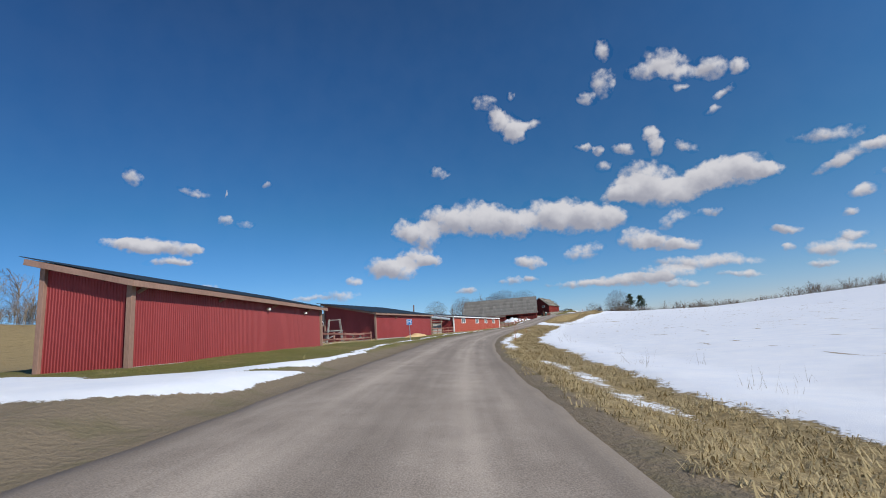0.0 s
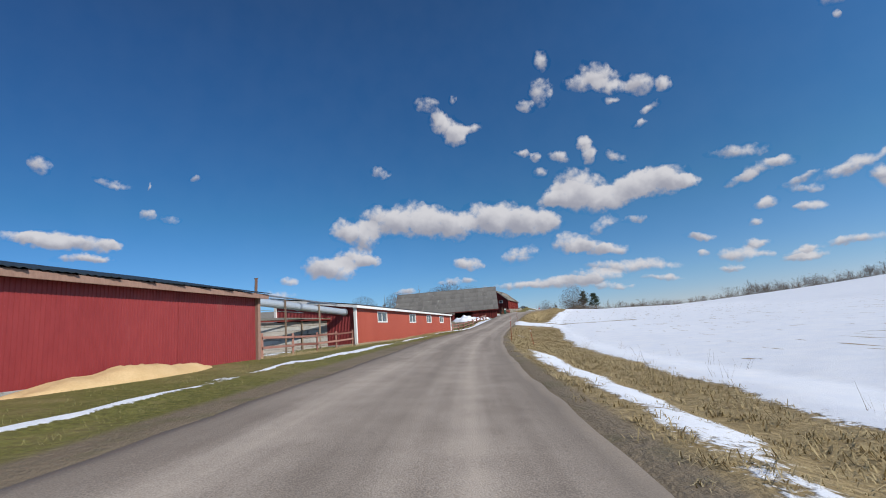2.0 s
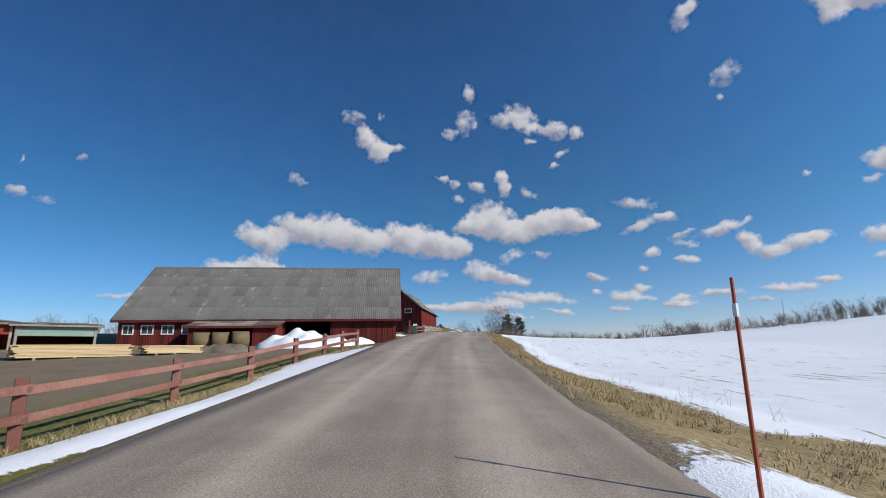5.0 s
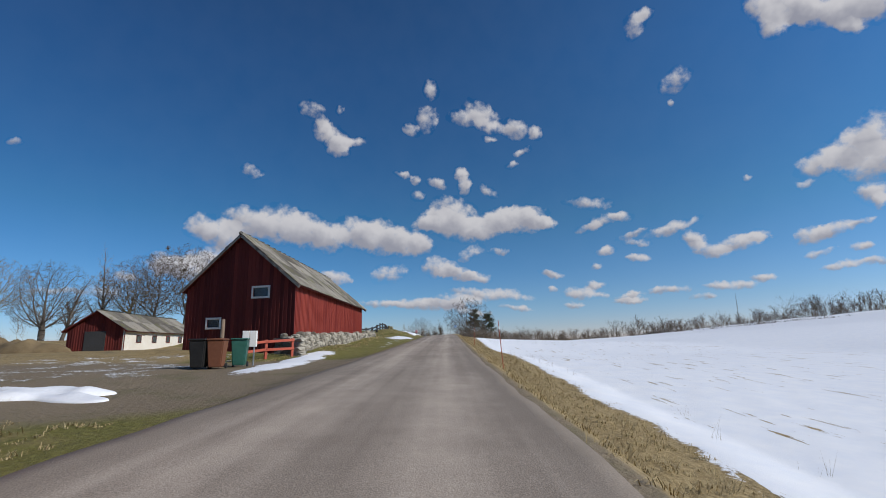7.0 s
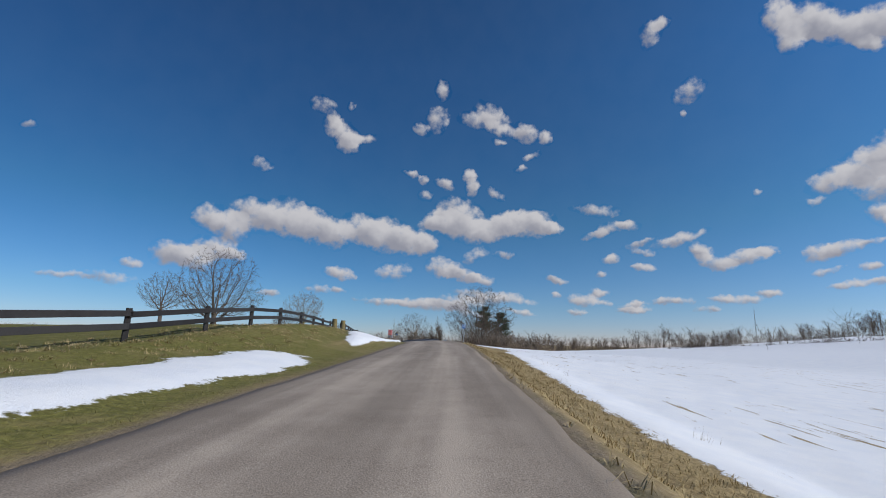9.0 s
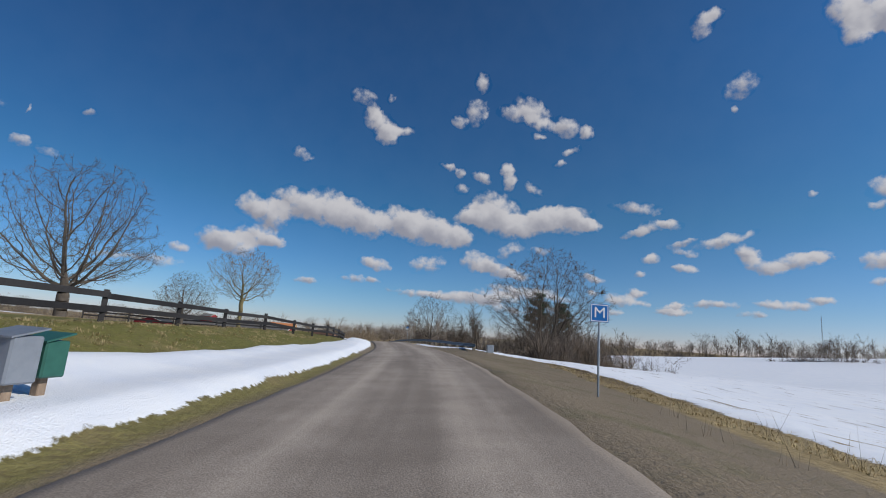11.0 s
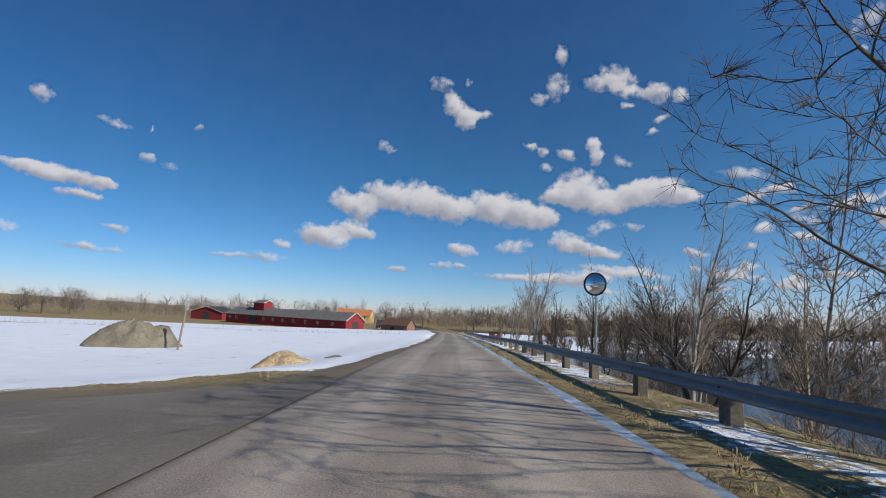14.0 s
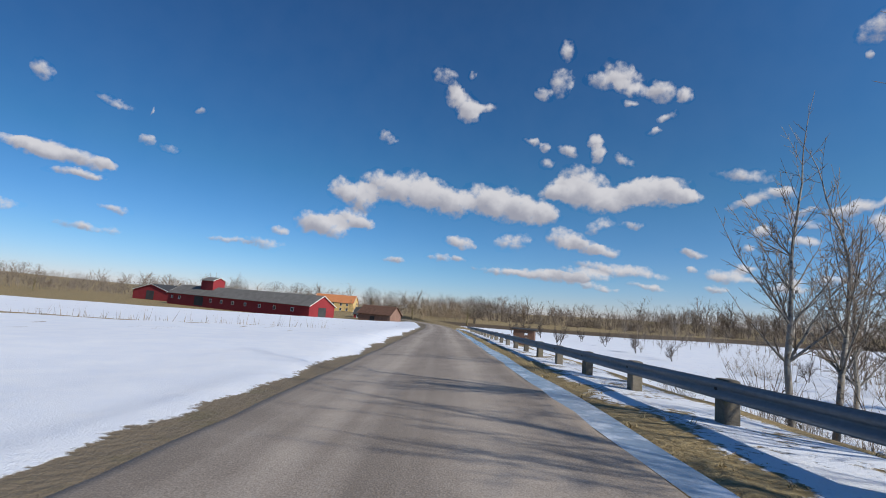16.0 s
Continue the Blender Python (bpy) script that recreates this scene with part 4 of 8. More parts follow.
def mesh_part(name, me, parent, label=""):
    ob = new(name, me)
    ob.parent = parent
    if label:
        ob["label"] = label
    return ob


def add_box(bm, x0, x1, y0, y1, z0, z1, m=None, bevel=0.0):
    """A box between two corners, its long edges bevelled, moved by m."""
    r = bmesh.ops.create_cube(bm, size=1.0)
    vs = r["verts"]
    for v in vs:
        v.co = Vector(((v.co.x + 0.5) * (x1 - x0) + x0, (v.co.y + 0.5) * (y1 - y0) + y0, (v.co.z + 0.5) * (z1 - z0) + z0))
    if bevel:
        es = list({e for v in vs for e in v.link_edges})
        r = bmesh.ops.bevel(bm, geom=es, offset=bevel, segments=1, affect="EDGES")
        vs = list({v for f in r["faces"] for v in f.verts} | {v for v in vs if v.is_valid})
    if m is not None:
        bmesh.ops.transform(bm, matrix=m, verts=vs)
    return vs


def box(x0, x1, y0, y1, z0, z1, m=None, bevel=0.0):
    bm = bmesh.new()
    add_box(bm, x0, x1, y0, y1, z0, z1, m, bevel)
    return bm


def add_tube(bm, a, b, ra, rb=None, n=8, cap=True):
    a, b = Vector(a), Vector(b)
    rb = ra if rb is None else rb
    q = (b - a).to_track_quat("Z", "Y").to_matrix()
    rings = []
    for c, r in ((a, ra), (b, rb)):
        rings.append([bm.verts.new(c + q @ Vector((r * math.cos(i * math.tau / n), r * math.sin(i * math.tau / n), 0))) for i in range(n)])
    for i in range(n):
        bm.faces.new((rings[0][i], rings[0][(i + 1) % n], rings[1][(i + 1) % n], rings[1][i]))
    if cap:
        bm.faces.new(rings[0][::-1])
        bm.faces.new(rings[1])


def tube(a, b, ra, rb=None, n=8):
    bm = bmesh.new()
    add_tube(bm, a, b, ra, rb, n)
    return bm


def beam(a, b, w, h, up=(0, 0, 1), bevel=0.008):
    """A squared timber from a to b."""
    a, b = Vector(a), Vector(b)
    x = (b - a).normalized()
    y = Vector(up).cross(x).normalized()
    z = x.cross(y)
    m = Matrix.Translation(a) @ Matrix((x, y, z)).transposed().to_4x4()
    return box(0, (b - a).length, -w / 2, w / 2, -h / 2, h / 2, m, bevel)


# ---- walls, roofs, windows ----
class Plan:
    """A building on a four-sided plan: u along the front from its corner, v into the depth."""

    def __init__(self, name, label, category, corner, along, depth, base):
        c, a = Vector((*corner, base)), Vector((*along, 0.0)) - Vector((*corner, 0.0))
        self.length, self.angle = a.length, math.atan2(a.y, a.x)
        self.ob = thing(name, label, category, pose(c.x, c.y, base, 0, 0, math.degrees(self.angle)))
        turn = Matrix.Rotation(-self.angle, 2)
        self.v = turn @ Vector(depth)
        self.depth = self.v.length
        self.v.normalize()

    def at(self, u, v, z=0.0):
        return Vector((u + v * self.v.x, v * self.v.y, z))


def wall_matrix(a, b):
    """x along the wall from a to b, y out of it on the left hand, z up."""
    d = (b - a).normalized()
    return Matrix.Translation((a.x, a.y, 0)) @ Matrix((d, Vector((-d.y, d.x, 0)), Vector((0, 0, 1)))).transposed().to_4x4()


def board_mesh(name, width, material):
    bm = bmesh.new()
    add_box(bm, 0, width - 0.004, -0.028, 0, 0, 1)
    add_box(bm, -0.03, 0.03, 0.001, 0.026, 0, 1)
    me = bpy.data.meshes.new(name)
    bm.to_mesh(me)
    bm.free()
    me.materials.append(material)
    return me


def sheet_mesh(name, material, ribs=9, high=0.02):
    """A metal sheet 1 m wide and 1 m tall, with raised ribs and a turned-in back."""
    prof, p = [], 1.0 / ribs
    for i in range(ribs):
        x = i * p
        prof += [(x, 0), (x + p * 0.45, 0), (x + p * 0.58, high), (x + p * 0.87, high)]
    prof += [(1.0, 0)]
    bm = bmesh.new()
    lo, hi = [bm.verts.new((x, y, 0)) for x, y in prof], [bm.verts.new((x, y, 1)) for x, y in prof]
    for i in range(len(prof) - 1):
        bm.faces.new((lo[i + 1], lo[i], hi[i], hi[i + 1]))
    b = [bm.verts.new(c) for c in ((0, -0.02, 0), (1, -0.02, 0), (1, -0.02, 1), (0, -0.02, 1))]
    bm.faces.new(b)
    me = bpy.data.meshes.new(name)
    bm.to_mesh(me)
    bm.free()
    me.materials.append(material)
    return me


BOARD = {m: board_mesh("board", 0.22, m) for m in (FALU_RED_SHADED, FALU_RED_SUNLIT, GREY_WOOD, YELLOW_WALL)}
SHEET = {m: sheet_mesh("sheet", m) for m in (RED_SHEET, ORANGE_SHEET, GREEN_SHEET)}


def clad(parent, a, b, low, top, mesh, step, openings=(), name="board"):
    """Clads a wall from a to b with upright pieces. low, top: heights at the place along the wall. openings: (s0, s1, z0, z1)."""
    m, length = wall_matrix(a, b), (b - a).length
    cuts = sorted({0.0, length, *[s for o in openings for s in o[:2]]})
    for s0, s1 in zip(cuts, cuts[1:]):
        n = max(1, round((s1 - s0) / step))
        w = (s1 - s0) / n
        for i in range(n):
            s = s0 + i * w
            spans = [(low(s + w / 2), top(s + w / 2))]
            for o in openings:
                if o[0] <= s + w / 2 <= o[1]:
                    spans = [(spans[0][0], o[2]), (o[3], spans[-1][1])]
            for z0, z1 in spans:
                if z1 - z0 > 0.04:
                    ob = new(name, mesh)
                    ob.parent = parent
                    ob.matrix_local = m @ Matrix.LocRotScale((s, random.uniform(-0.003, 0.003), z0), None, (w / (0.22 if name == "board" else 1.0), 1, z1 - z0))


def wave_mesh(name, material, waves=6, high=0.03):
    """A corrugated roofing sheet 1 m wide and 1 m long, a lip at its lower end."""
    bm = bmesh.new()
    rows = []
    for y in (0.0, 1.0):
        rows.append([bm.verts.new((i / (waves * 4), y, high * (math.sin(i * math.tau / 4) + 1) / 2 + 0.012)) for i in range(waves * 4 + 1)])
    under = [bm.verts.new((i / (waves * 4), 0, high * (math.sin(i * math.tau / 4) + 1) / 2)) for i in range(waves * 4 + 1)]
    for i in range(waves * 4):
        bm.faces.new((rows[0][i], rows[0][i + 1], rows[1][i + 1], rows[1][i]))
        bm.faces.new((under[i], under[i + 1], rows[0][i + 1], rows[0][i]))
    me = bpy.data.meshes.new(name)
    bm.to_mesh(me)
    bm.free()
    me.materials.append(material)
    me.polygons.foreach_set("use_smooth", np.ones(len(me.polygons), bool))
    return me


ROOFING = {m: wave_mesh("roof_sheet", m) for m in (ETERNIT, ETERNIT_OLD, DARK_ROOF, TAR_ROOF)}


def slab(corners, thick):
    """A solid plate under four corners, in order round it."""
    bm = bmesh.new()
    up = (Vector(corners[1]) - Vector(corners[0])).cross(Vector(corners[3]) - Vector(corners[0])).normalized()
    up = up if up.z > 0 else -up
    t = [bm.verts.new(Vector(c)) for c in corners]
    l = [bm.verts.new(Vector(c) - up * thick) for c in corners]
    bm.faces.new(t)
    bm.faces.new(l[::-1])
    for i in range(4):
        bm.faces.new((t[i], l[i], l[(i + 1) % 4], t[(i + 1) % 4]))
    bmesh.ops.recalc_face_normals(bm, faces=bm.faces)
    return bm


def roof_slope(parent, e0, e1, r0, r1, material, wide=1.05, long=1.7, deck=FALU_RED_SHADED, uneven=0.012):
    """A slope of roofing sheets over a deck: e0, e1 the eave, r0, r1 the top."""
    e0, e1, r0, r1 = (Vector(c) for c in (e0, e1, r0, r1))
    deck_ob = part("roof", slab([e0, e1, r1, r0], 0.07), deck, parent)
    nu, nv = max(1, round((e1 - e0).length / wide)), max(1, round((r0 - e0).length / long))
    for j in range(nv):
        for i in range(nu):
            a, b = e0.lerp(r0, j / nv), e1.lerp(r1, j / nv)
            c, d = e0.lerp(r0, (j + 1.06) / nv), e1.lerp(r1, (j + 1.06) / nv)
            p, q, s = a.lerp(b, i / nu), a.lerp(b, (i + 1) / nu), c.lerp(d, i / nu)
            x, y = q - p, s - p
            n = x.cross(y).normalized()
            n = n if n.z > 0 else -n
            m = Matrix((x, y, n)).transposed().to_4x4()
            m.translation = p + n * (0.012 + random.uniform(0, uneven)) + y * random.uniform(-uneven, uneven)
            ob = new("roof_sheet", ROOFING[material])
            ob.parent = deck_ob
            ob.matrix_local = m
    return deck_ob


def window(parent, a, b, s0, s1, z0, z1, frame_material=WHITE_PAINT, mullions=1, border=0.09, deep=0.07):
    """A window with a frame, panes and mullions in a wall from a to b."""
    m = wall_matrix(a, b)
    bm = bmesh.new()
    for x0, x1, y0, y1 in ((s0 - border, s1 + border, z1, z1 + border), (s0 - border, s1 + border, z0 - border, z0), (s0 - border, s0, z0, z1), (s1, s1 + border, z0, z1)):
        add_box(bm, x0, x1, -deep, 0.045, y0, y1, m, 0.006)
    ob = part("window", bm, frame_material, parent)
    step = (s1 - s0) / (mullions + 1)
    for i in range(mullions + 1):
        part("pane", box(s0 + i * step, s0 + (i + 1) * step, -deep * 0.6, -deep * 0.6 + 0.008, z0, z1, m), GLASS, ob)
        if i:
            part("mullion", box(s0 + i * step - 0.02, s0 + i * step + 0.02, -deep, 0.01, z0, z1, m, 0.004), frame_material, ob)
    return ob


def flat_wall(parent, a, b, z0, z1, z2, material, name="wall"):
    """A plain wall whose top runs from z1 to z2."""
    m = wall_matrix(a, b)
    bm = bmesh.new()
    n = (b - a).length
    f = [bm.verts.new((x, y, z)) for y in (-0.12, 0.0) for x, z in ((0, z0), (n, z0), (n, z2), (0, z1))]
    for q in ((0, 1, 2, 3), (7, 6, 5, 4), (0, 4, 5, 1), (1, 5, 6, 2), (2, 6, 7, 3), (3, 7, 4, 0)):
        bm.faces.new([f[i] for i in q])
    bmesh.ops.recalc_face_normals(bm, faces=bm.faces)
    bmesh.ops.transform(bm, matrix=m, verts=bm.verts)
    return part(name, bm, material, parent)


def trim(parent, a, b, w, h, material, name="trim", label=""):
    return part(name, beam(a, b, w, h), material, parent, label)


def gable_wall(parent, a, b, low, eave_a, eave_b, ridge, at, mesh, openings=()):
    """Boards under a gable: at is the ridge's place along the wall, from 0 to 1."""
    n = (b - a).length

    def top(s):
        k = s / n
        return eave_a + (ridge - eave_a) * k / at if k < at else eave_b + (ridge - eave_b) * (1 - k) / (1 - at)
    clad(parent, a, b, lambda s: low, lambda s: top(s) - 0.05, mesh, 0.22, openings)


def lean_shed(name, label, corner, along, depth, base, front_top, back_top, front, side, roofing=DARK_ROOF, fascia=POST_WOOD, post=POST_WOOD, openings=(), over=0.4, sill=CONCRETE):
    """A long shed under one slope: sheet walls, corner posts, fascia and a sill."""
    p = Plan(name, label, "shed", corner, along, depth, base)
    n, d, ft, bt = p.length, p.depth, front_top - base, back_top - base
    c00, c10, c11, c01 = p.at(0, 0), p.at(n, 0), p.at(n, d), p.at(0, d)
    clad(p.ob, c10, c00, lambda s: 0.12, lambda s: ft, SHEET[front], 1.0, [(n - s1, n - s0, z0 - base, z1 - base) for s0, s1, z0, z1 in openings], "sheet")
    clad(p.ob, c00, c01, lambda s: 0.08, lambda s: ft + (bt - ft) * s / d, SHEET[side], 1.0, (), "sheet")
    clad(p.ob, c11, c10, lambda s: 0.08, lambda s: bt + (ft - bt) * s / d, SHEET[side], 1.0, (), "sheet")
    flat_wall(p.ob, c01, c11, -0.5, bt, bt, FALU_RED_SHADED)
    for a, b in ((c10, c00), (c00, c01), (c11, c10)):
        m = wall_matrix(a, b)
        part("sill", box(0, (b - a).length, -0.12, 0.03, -0.5, 0.12, m, 0.01), sill, p.ob)
    slope = (bt - ft) / d
    e0, e1 = p.at(-over, -over, ft + 0.12 - over * slope), p.at(n + over, -over, ft + 0.12 - over * slope)
    r0, r1 = p.at(-over, d + over, bt + 0.12 + over * slope), p.at(n + over, d + over, bt + 0.12 + over * slope)
    roof_slope(p.ob, e0, e1, r0, r1, roofing, 1.1, 3.4, deck=POST_WOOD, uneven=0.002)
    dz = Vector((0, 0, -0.10))
    trim(p.ob, e0 + dz, e1 + dz, 0.04, 0.17, fascia, "fascia")
    trim(p.ob, e0 + dz, r0 + dz, 0.04, 0.17, fascia, "fascia")
    trim(p.ob, e1 + dz, r1 + dz, 0.04, 0.17, fascia, "fascia")
    out = 0.05
    for u, v, top in ((-out, -out, ft), (n + out, -out, ft), (-out, d + out, bt), (n + out, d + out, bt)):
        part("corner_post", beam(p.at(u, v, -0.4), p.at(u, v, top), 0.17, 0.17, up=(1, 0, 0)), post, p.ob)
    for s0, s1, z0, z1 in openings:
        window(p.ob, c10, c00, n - s1, n - s0, z0 - base, z1 - base)
    return p


# ---- the sheds along the road ----
shed_a = lean_shed("shed", "long low dark red corrugated metal shed with brown posts", (-9.12, 13.9), (-7.58, 29.47), (-2.75, 0.3), 0.75, 3.32, 4.05, RED_SHEET, RED_SHEET)
for u in (0.25, 4.6, 9.2, 13.6):
    br = part("bracket", beam(shed_a.at(u, -0.02, 2.3), shed_a.at(u, -0.36, 2.47), 0.07, 0.09), POST_WOOD, shed_a.ob)
for u in (8.6, 13.1):
    lamp = part("wall_lamp", box(-0.07, 0.07, -0.17, 0, 0, 0.13, Matrix.Translation(shed_a.at(u, -0.03, 2.12)), 0.02), WHITE_PAINT, shed_a.ob, "small white floodlight")
shed_b = lean_shed("shed", "tall dark red corrugated metal shed on the grass", (-6.62, 47.25), (-1.5, 61.5), (-6.0, 4.3), 1.15, 3.76, 5.25, RED_SHEET, RED_SHEET)
part("wall_lamp", box(-0.09, 0.09, -0.2, 0, 0, 0.22, Matrix.Translation(shed_b.at(4.6, -0.03, 2.15)), 0.03), RUST_METAL, shed_b.ob)
lean_shed("shed", "orange-red metal shed with white fascia and small windows", (1.75, 72.92), (12.37, 103.52), (-5.3, 2.3), 1.35, 3.82, 4.7, ORANGE_SHEET, RED_SHEET, fascia=WHITE_PAINT, post=WHITE_PAINT,
                   openings=[(s, s + 2.05, 2.9, 3.52) for s in (4.35, 12.95, 19.5, 26.0)], over=0.3)


# ---- the great barn ----
def big_barn():
    p = Plan("barn", "great old dark red wooden barn with grey corrugated roof", "barn", (28.3, 141.7), (6.9, 146.72), (2.3, 10.5), 3.3)
    n, d = p.length, p.depth
    fe, be, rg, k = 2.62, 4.0, 7.45, 0.53
    c00, c10, c11, c01 = p.at(0, 0), p.at(n, 0), p.at(n, d), p.at(0, d)
    doors = [(5.4, 9.1, 0.0, 2.45)]
    wins = [(16.3, 17.1, 1.35, 1.95), (17.85, 18.65, 1.35, 1.95), (19.4, 20.2, 1.35, 1.95), (20.9, 21.6, 1.35, 1.95)]
    clad(p.ob, c00, c10, lambda s: -0.1, lambda s: fe, BOARD[FALU_RED_SHADED], 0.22, doors + wins)
    # the gable towards the road takes the red with sunlight in its colour
    gable_wall(p.ob, c01, c00, 0.45, be, fe, rg, 1 - k, BOARD[FALU_RED_SUNLIT], [(3.5, 4.6, 4.6, 5.6)])
    gable_wall(p.ob, c10, c11, -0.2, fe, be, rg, k, BOARD[FALU_RED_SHADED])
    flat_wall(p.ob, c11, c01, -0.5, be, be, FALU_RED_SHADED)
    for w in wins:
        window(p.ob, c00, c10, *w, mullions=1)
    window(p.ob, c01, c00, 3.5, 4.6, 4.6, 5.6, mullions=1)
    # footing of field stones under the gable
    part("footing", box(0.02, d - 0.02, -0.45, 0.05, -0.9, 0.45, wall_matrix(c01, c00), 0.05), STONE, p.ob)
    part("door_lintel", box(5.2, 9.3, -0.12, 0.04, 2.45, 2.62, wall_matrix(c00, c10), 0.01), FALU_RED_SHADED, p.ob)
    part("floor", box(0.3, n - 0.3, 0.3, d - 0.3, -0.3, -0.02), BARE_DIRT, p.ob)
    o = 0.45
    s1, s2 = (rg - fe) / (d * k), (rg - be) / (d * (1 - k))
    roof_slope(p.ob, p.at(-o, -o, fe - o * s1 + 0.15), p.at(n + o, -o, fe - o * s1 + 0.15), p.at(-o, d * k, rg + 0.15), p.at(n + o, d * k, rg + 0.15), ETERNIT)
    roof_slope(p.ob, p.at(-o, d + o, be - o * s2 + 0.15), p.at(n + o, d + o, be - o * s2 + 0.15), p.at(-o, d * k, rg + 0.15), p.at(n + o, d * k, rg + 0.15), ETERNIT)
    part("ridge_cap", tube(p.at(-o, d * k, rg + 0.17), p.at(n + o, d * k, rg + 0.17), 0.12, n=10), ETERNIT, p.ob)
    for u in (-o, n + o):
        trim(p.ob, p.at(u, -o, fe - o * s1 + 0.06), p.at(u, d * k, rg + 0.06), 0.05, 0.22, FALU_RED_SHADED, "verge_board")
        trim(p.ob, p.at(u, d + o, be - o * s2 + 0.06), p.at(u, d * k, rg + 0.06), 0.05, 0.22, FALU_RED_SHADED, "verge_board")
    trim(p.ob, p.at(-o, -o, fe - o * s1 + 0.06), p.at(n + o, -o, fe - o * s1 + 0.06), 0.04, 0.16, FALU_RED_SHADED, "fascia")
    # lean-to porch before the middle
    a, b, w = 9.3, 15.7, 2.4
    q00, q10, q11, q01 = p.at(a, 0), p.at(b, 0), p.at(b, -w), p.at(a, -w)
    clad(p.ob, q01, q11, lambda s: -0.1, lambda s: 1.75, BOARD[FALU_RED_SHADED], 0.22, [(1.7, 4.9, 0, 1.6)])
    # porch side facing the road: same red, painted lighter as if sunlit
    clad(p.ob, q00, q01, lambda s: -0.1, lambda s: 2.2 - 0.45 * s / w, BOARD[FALU_RED_SUNLIT], 0.22)
    clad(p.ob, q11, q10, lambda s: -0.1, lambda s: 1.75 + 0.45 * s / w, BOARD[FALU_RED_SHADED], 0.22)
    roof_slope(p.ob, p.at(a - 0.3, -w - 0.3, 1.78), p.at(b + 0.3, -w - 0.3, 1.78), p.at(a - 0.3, 0.05, 2.34), p.at(b + 0.3, 0.05, 2.34), ETERNIT_OLD)
    trim(p.ob, p.at(a - 0.3, -w - 0.3, 1.7), p.at(b + 0.3, -w - 0.3, 1.7), 0.04, 0.12, FALU_RED_SHADED, "fascia")
    return p


barn = big_barn()


# ---- the gabled barn on its stone footing ----
def stone_barn():
    p = Plan("barn", "dark red board barn with grey roof on stone footing", "barn", (38.12, 167.38), (45.78, 183.8), (-5.23, 4.55), 5.25)
    n, d = p.length, p.depth
    ev, rg = 3.68, 6.4
    c00, c10, c11, c01 = p.at(0, 0), p.at(n, 0), p.at(n, d), p.at(0, d)
    wins = [(1.62, 2.55, 3.1, 3.56), (4.6, 5.4, 1.56, 1.98)]
    # road side in the sunlit tone; gables keep the red with shade mixed in
    clad(p.ob, c10, c00, lambda s: 1.52 - 0.46 * s / n, lambda s: ev, BOARD[FALU_RED_SUNLIT], 0.22)
    gable_wall(p.ob, c00, c01, 0.15, ev, ev, rg, 0.5, BOARD[FALU_RED_SHADED], wins)
    gable_wall(p.ob, c11, c10, 0.6, ev, ev, rg, 0.5, BOARD[FALU_RED_SHADED])
    flat_wall(p.ob, c01, c11, -0.3, ev, ev, FALU_RED_SHADED)
    for w in wins:
        window(p.ob, c00, c01, *w, mullions=0, border=0.1)
    part("sill_beam", beam(p.at(0, -0.02, 1.0), p.at(n, -0.02, 1.46), 0.12, 0.12), FALU_RED_SHADED, p.ob)
    o, s, og = 0.35, (rg - ev) / (d / 2), 0.28
    for v0, mid in ((-o, 0.5), (d + o, 0.5)):
        roof_slope(p.ob, p.at(-og, v0, ev - o * s + 0.14), p.at(n + o, v0, ev - o * s + 0.14), p.at(-og, d / 2, rg + 0.14), p.at(n + o, d / 2, rg + 0.14), ETERNIT_OLD, 0.95, 1.2)
        for u in (-og, n + o):
            trim(p.ob, p.at(u, v0, ev - o * s + 0.05), p.at(u, d / 2, rg + 0.05), 0.04, 0.14, GREY_WOOD, "verge_board")
    part("ridge_cap", tube(p.at(-og, d / 2, rg + 0.16), p.at(n + o, d / 2, rg + 0.16), 0.11, n=10), ETERNIT_OLD, p.ob)
    return p


stone_barn()


# ---- the red and white byre behind the yard ----
def byre():
    p = Plan("byre", "low farm building with red gable and white limewashed wall", "outbuilding", (27.3, 188.8), (31.4, 203.5), (-4.4, 2.2), 5.3)
    n, d, ev, rg = p.length, p.depth, 2.0, 3.5
    c00, c10, c11, c01 = p.at(0, 0), p.at(n, 0), p.at(n, d), p.at(0, d)
    flat_wall(p.ob, c10, c00, -0.5, ev, ev, LIME_WALL)
    gable_wall(p.ob, c00, c01, -0.3, ev, ev, rg, 0.5, BOARD[FALU_RED_SHADED])
    flat_wall(p.ob, c11, c10, -0.5, ev, ev, LIME_WALL)
    flat_wall(p.ob, c01, c11, -0.5, ev, ev, LIME_WALL)
    part("door", box(1.6, 3.4, 0.027, 0.06, 0.0, 1.9, wall_matrix(c00, c01), 0.01), TAR_ROOF, p.ob, "dark plank door")
    for s in (2.0, 5.0, 8.0, 11.0, 13.5):
        window(p.ob, c10, c00, n - s - 0.8, n - s, 1.0, 1.55, FALU_RED_SHADED, 0, 0.05, 0.0)
    o = 0.35
    s = (rg - ev) / (d / 2)
    for v0 in (-o, d + o):
        roof_slope(p.ob, p.at(-o, v0, ev - o * s + 0.1), p.at(n + o, v0, ev - o * s + 0.1), p.at(-o, d / 2, rg + 0.1), p.at(n + o, d / 2, rg + 0.1), ETERNIT_OLD, 1.2, 1.6)
    return p


byre()


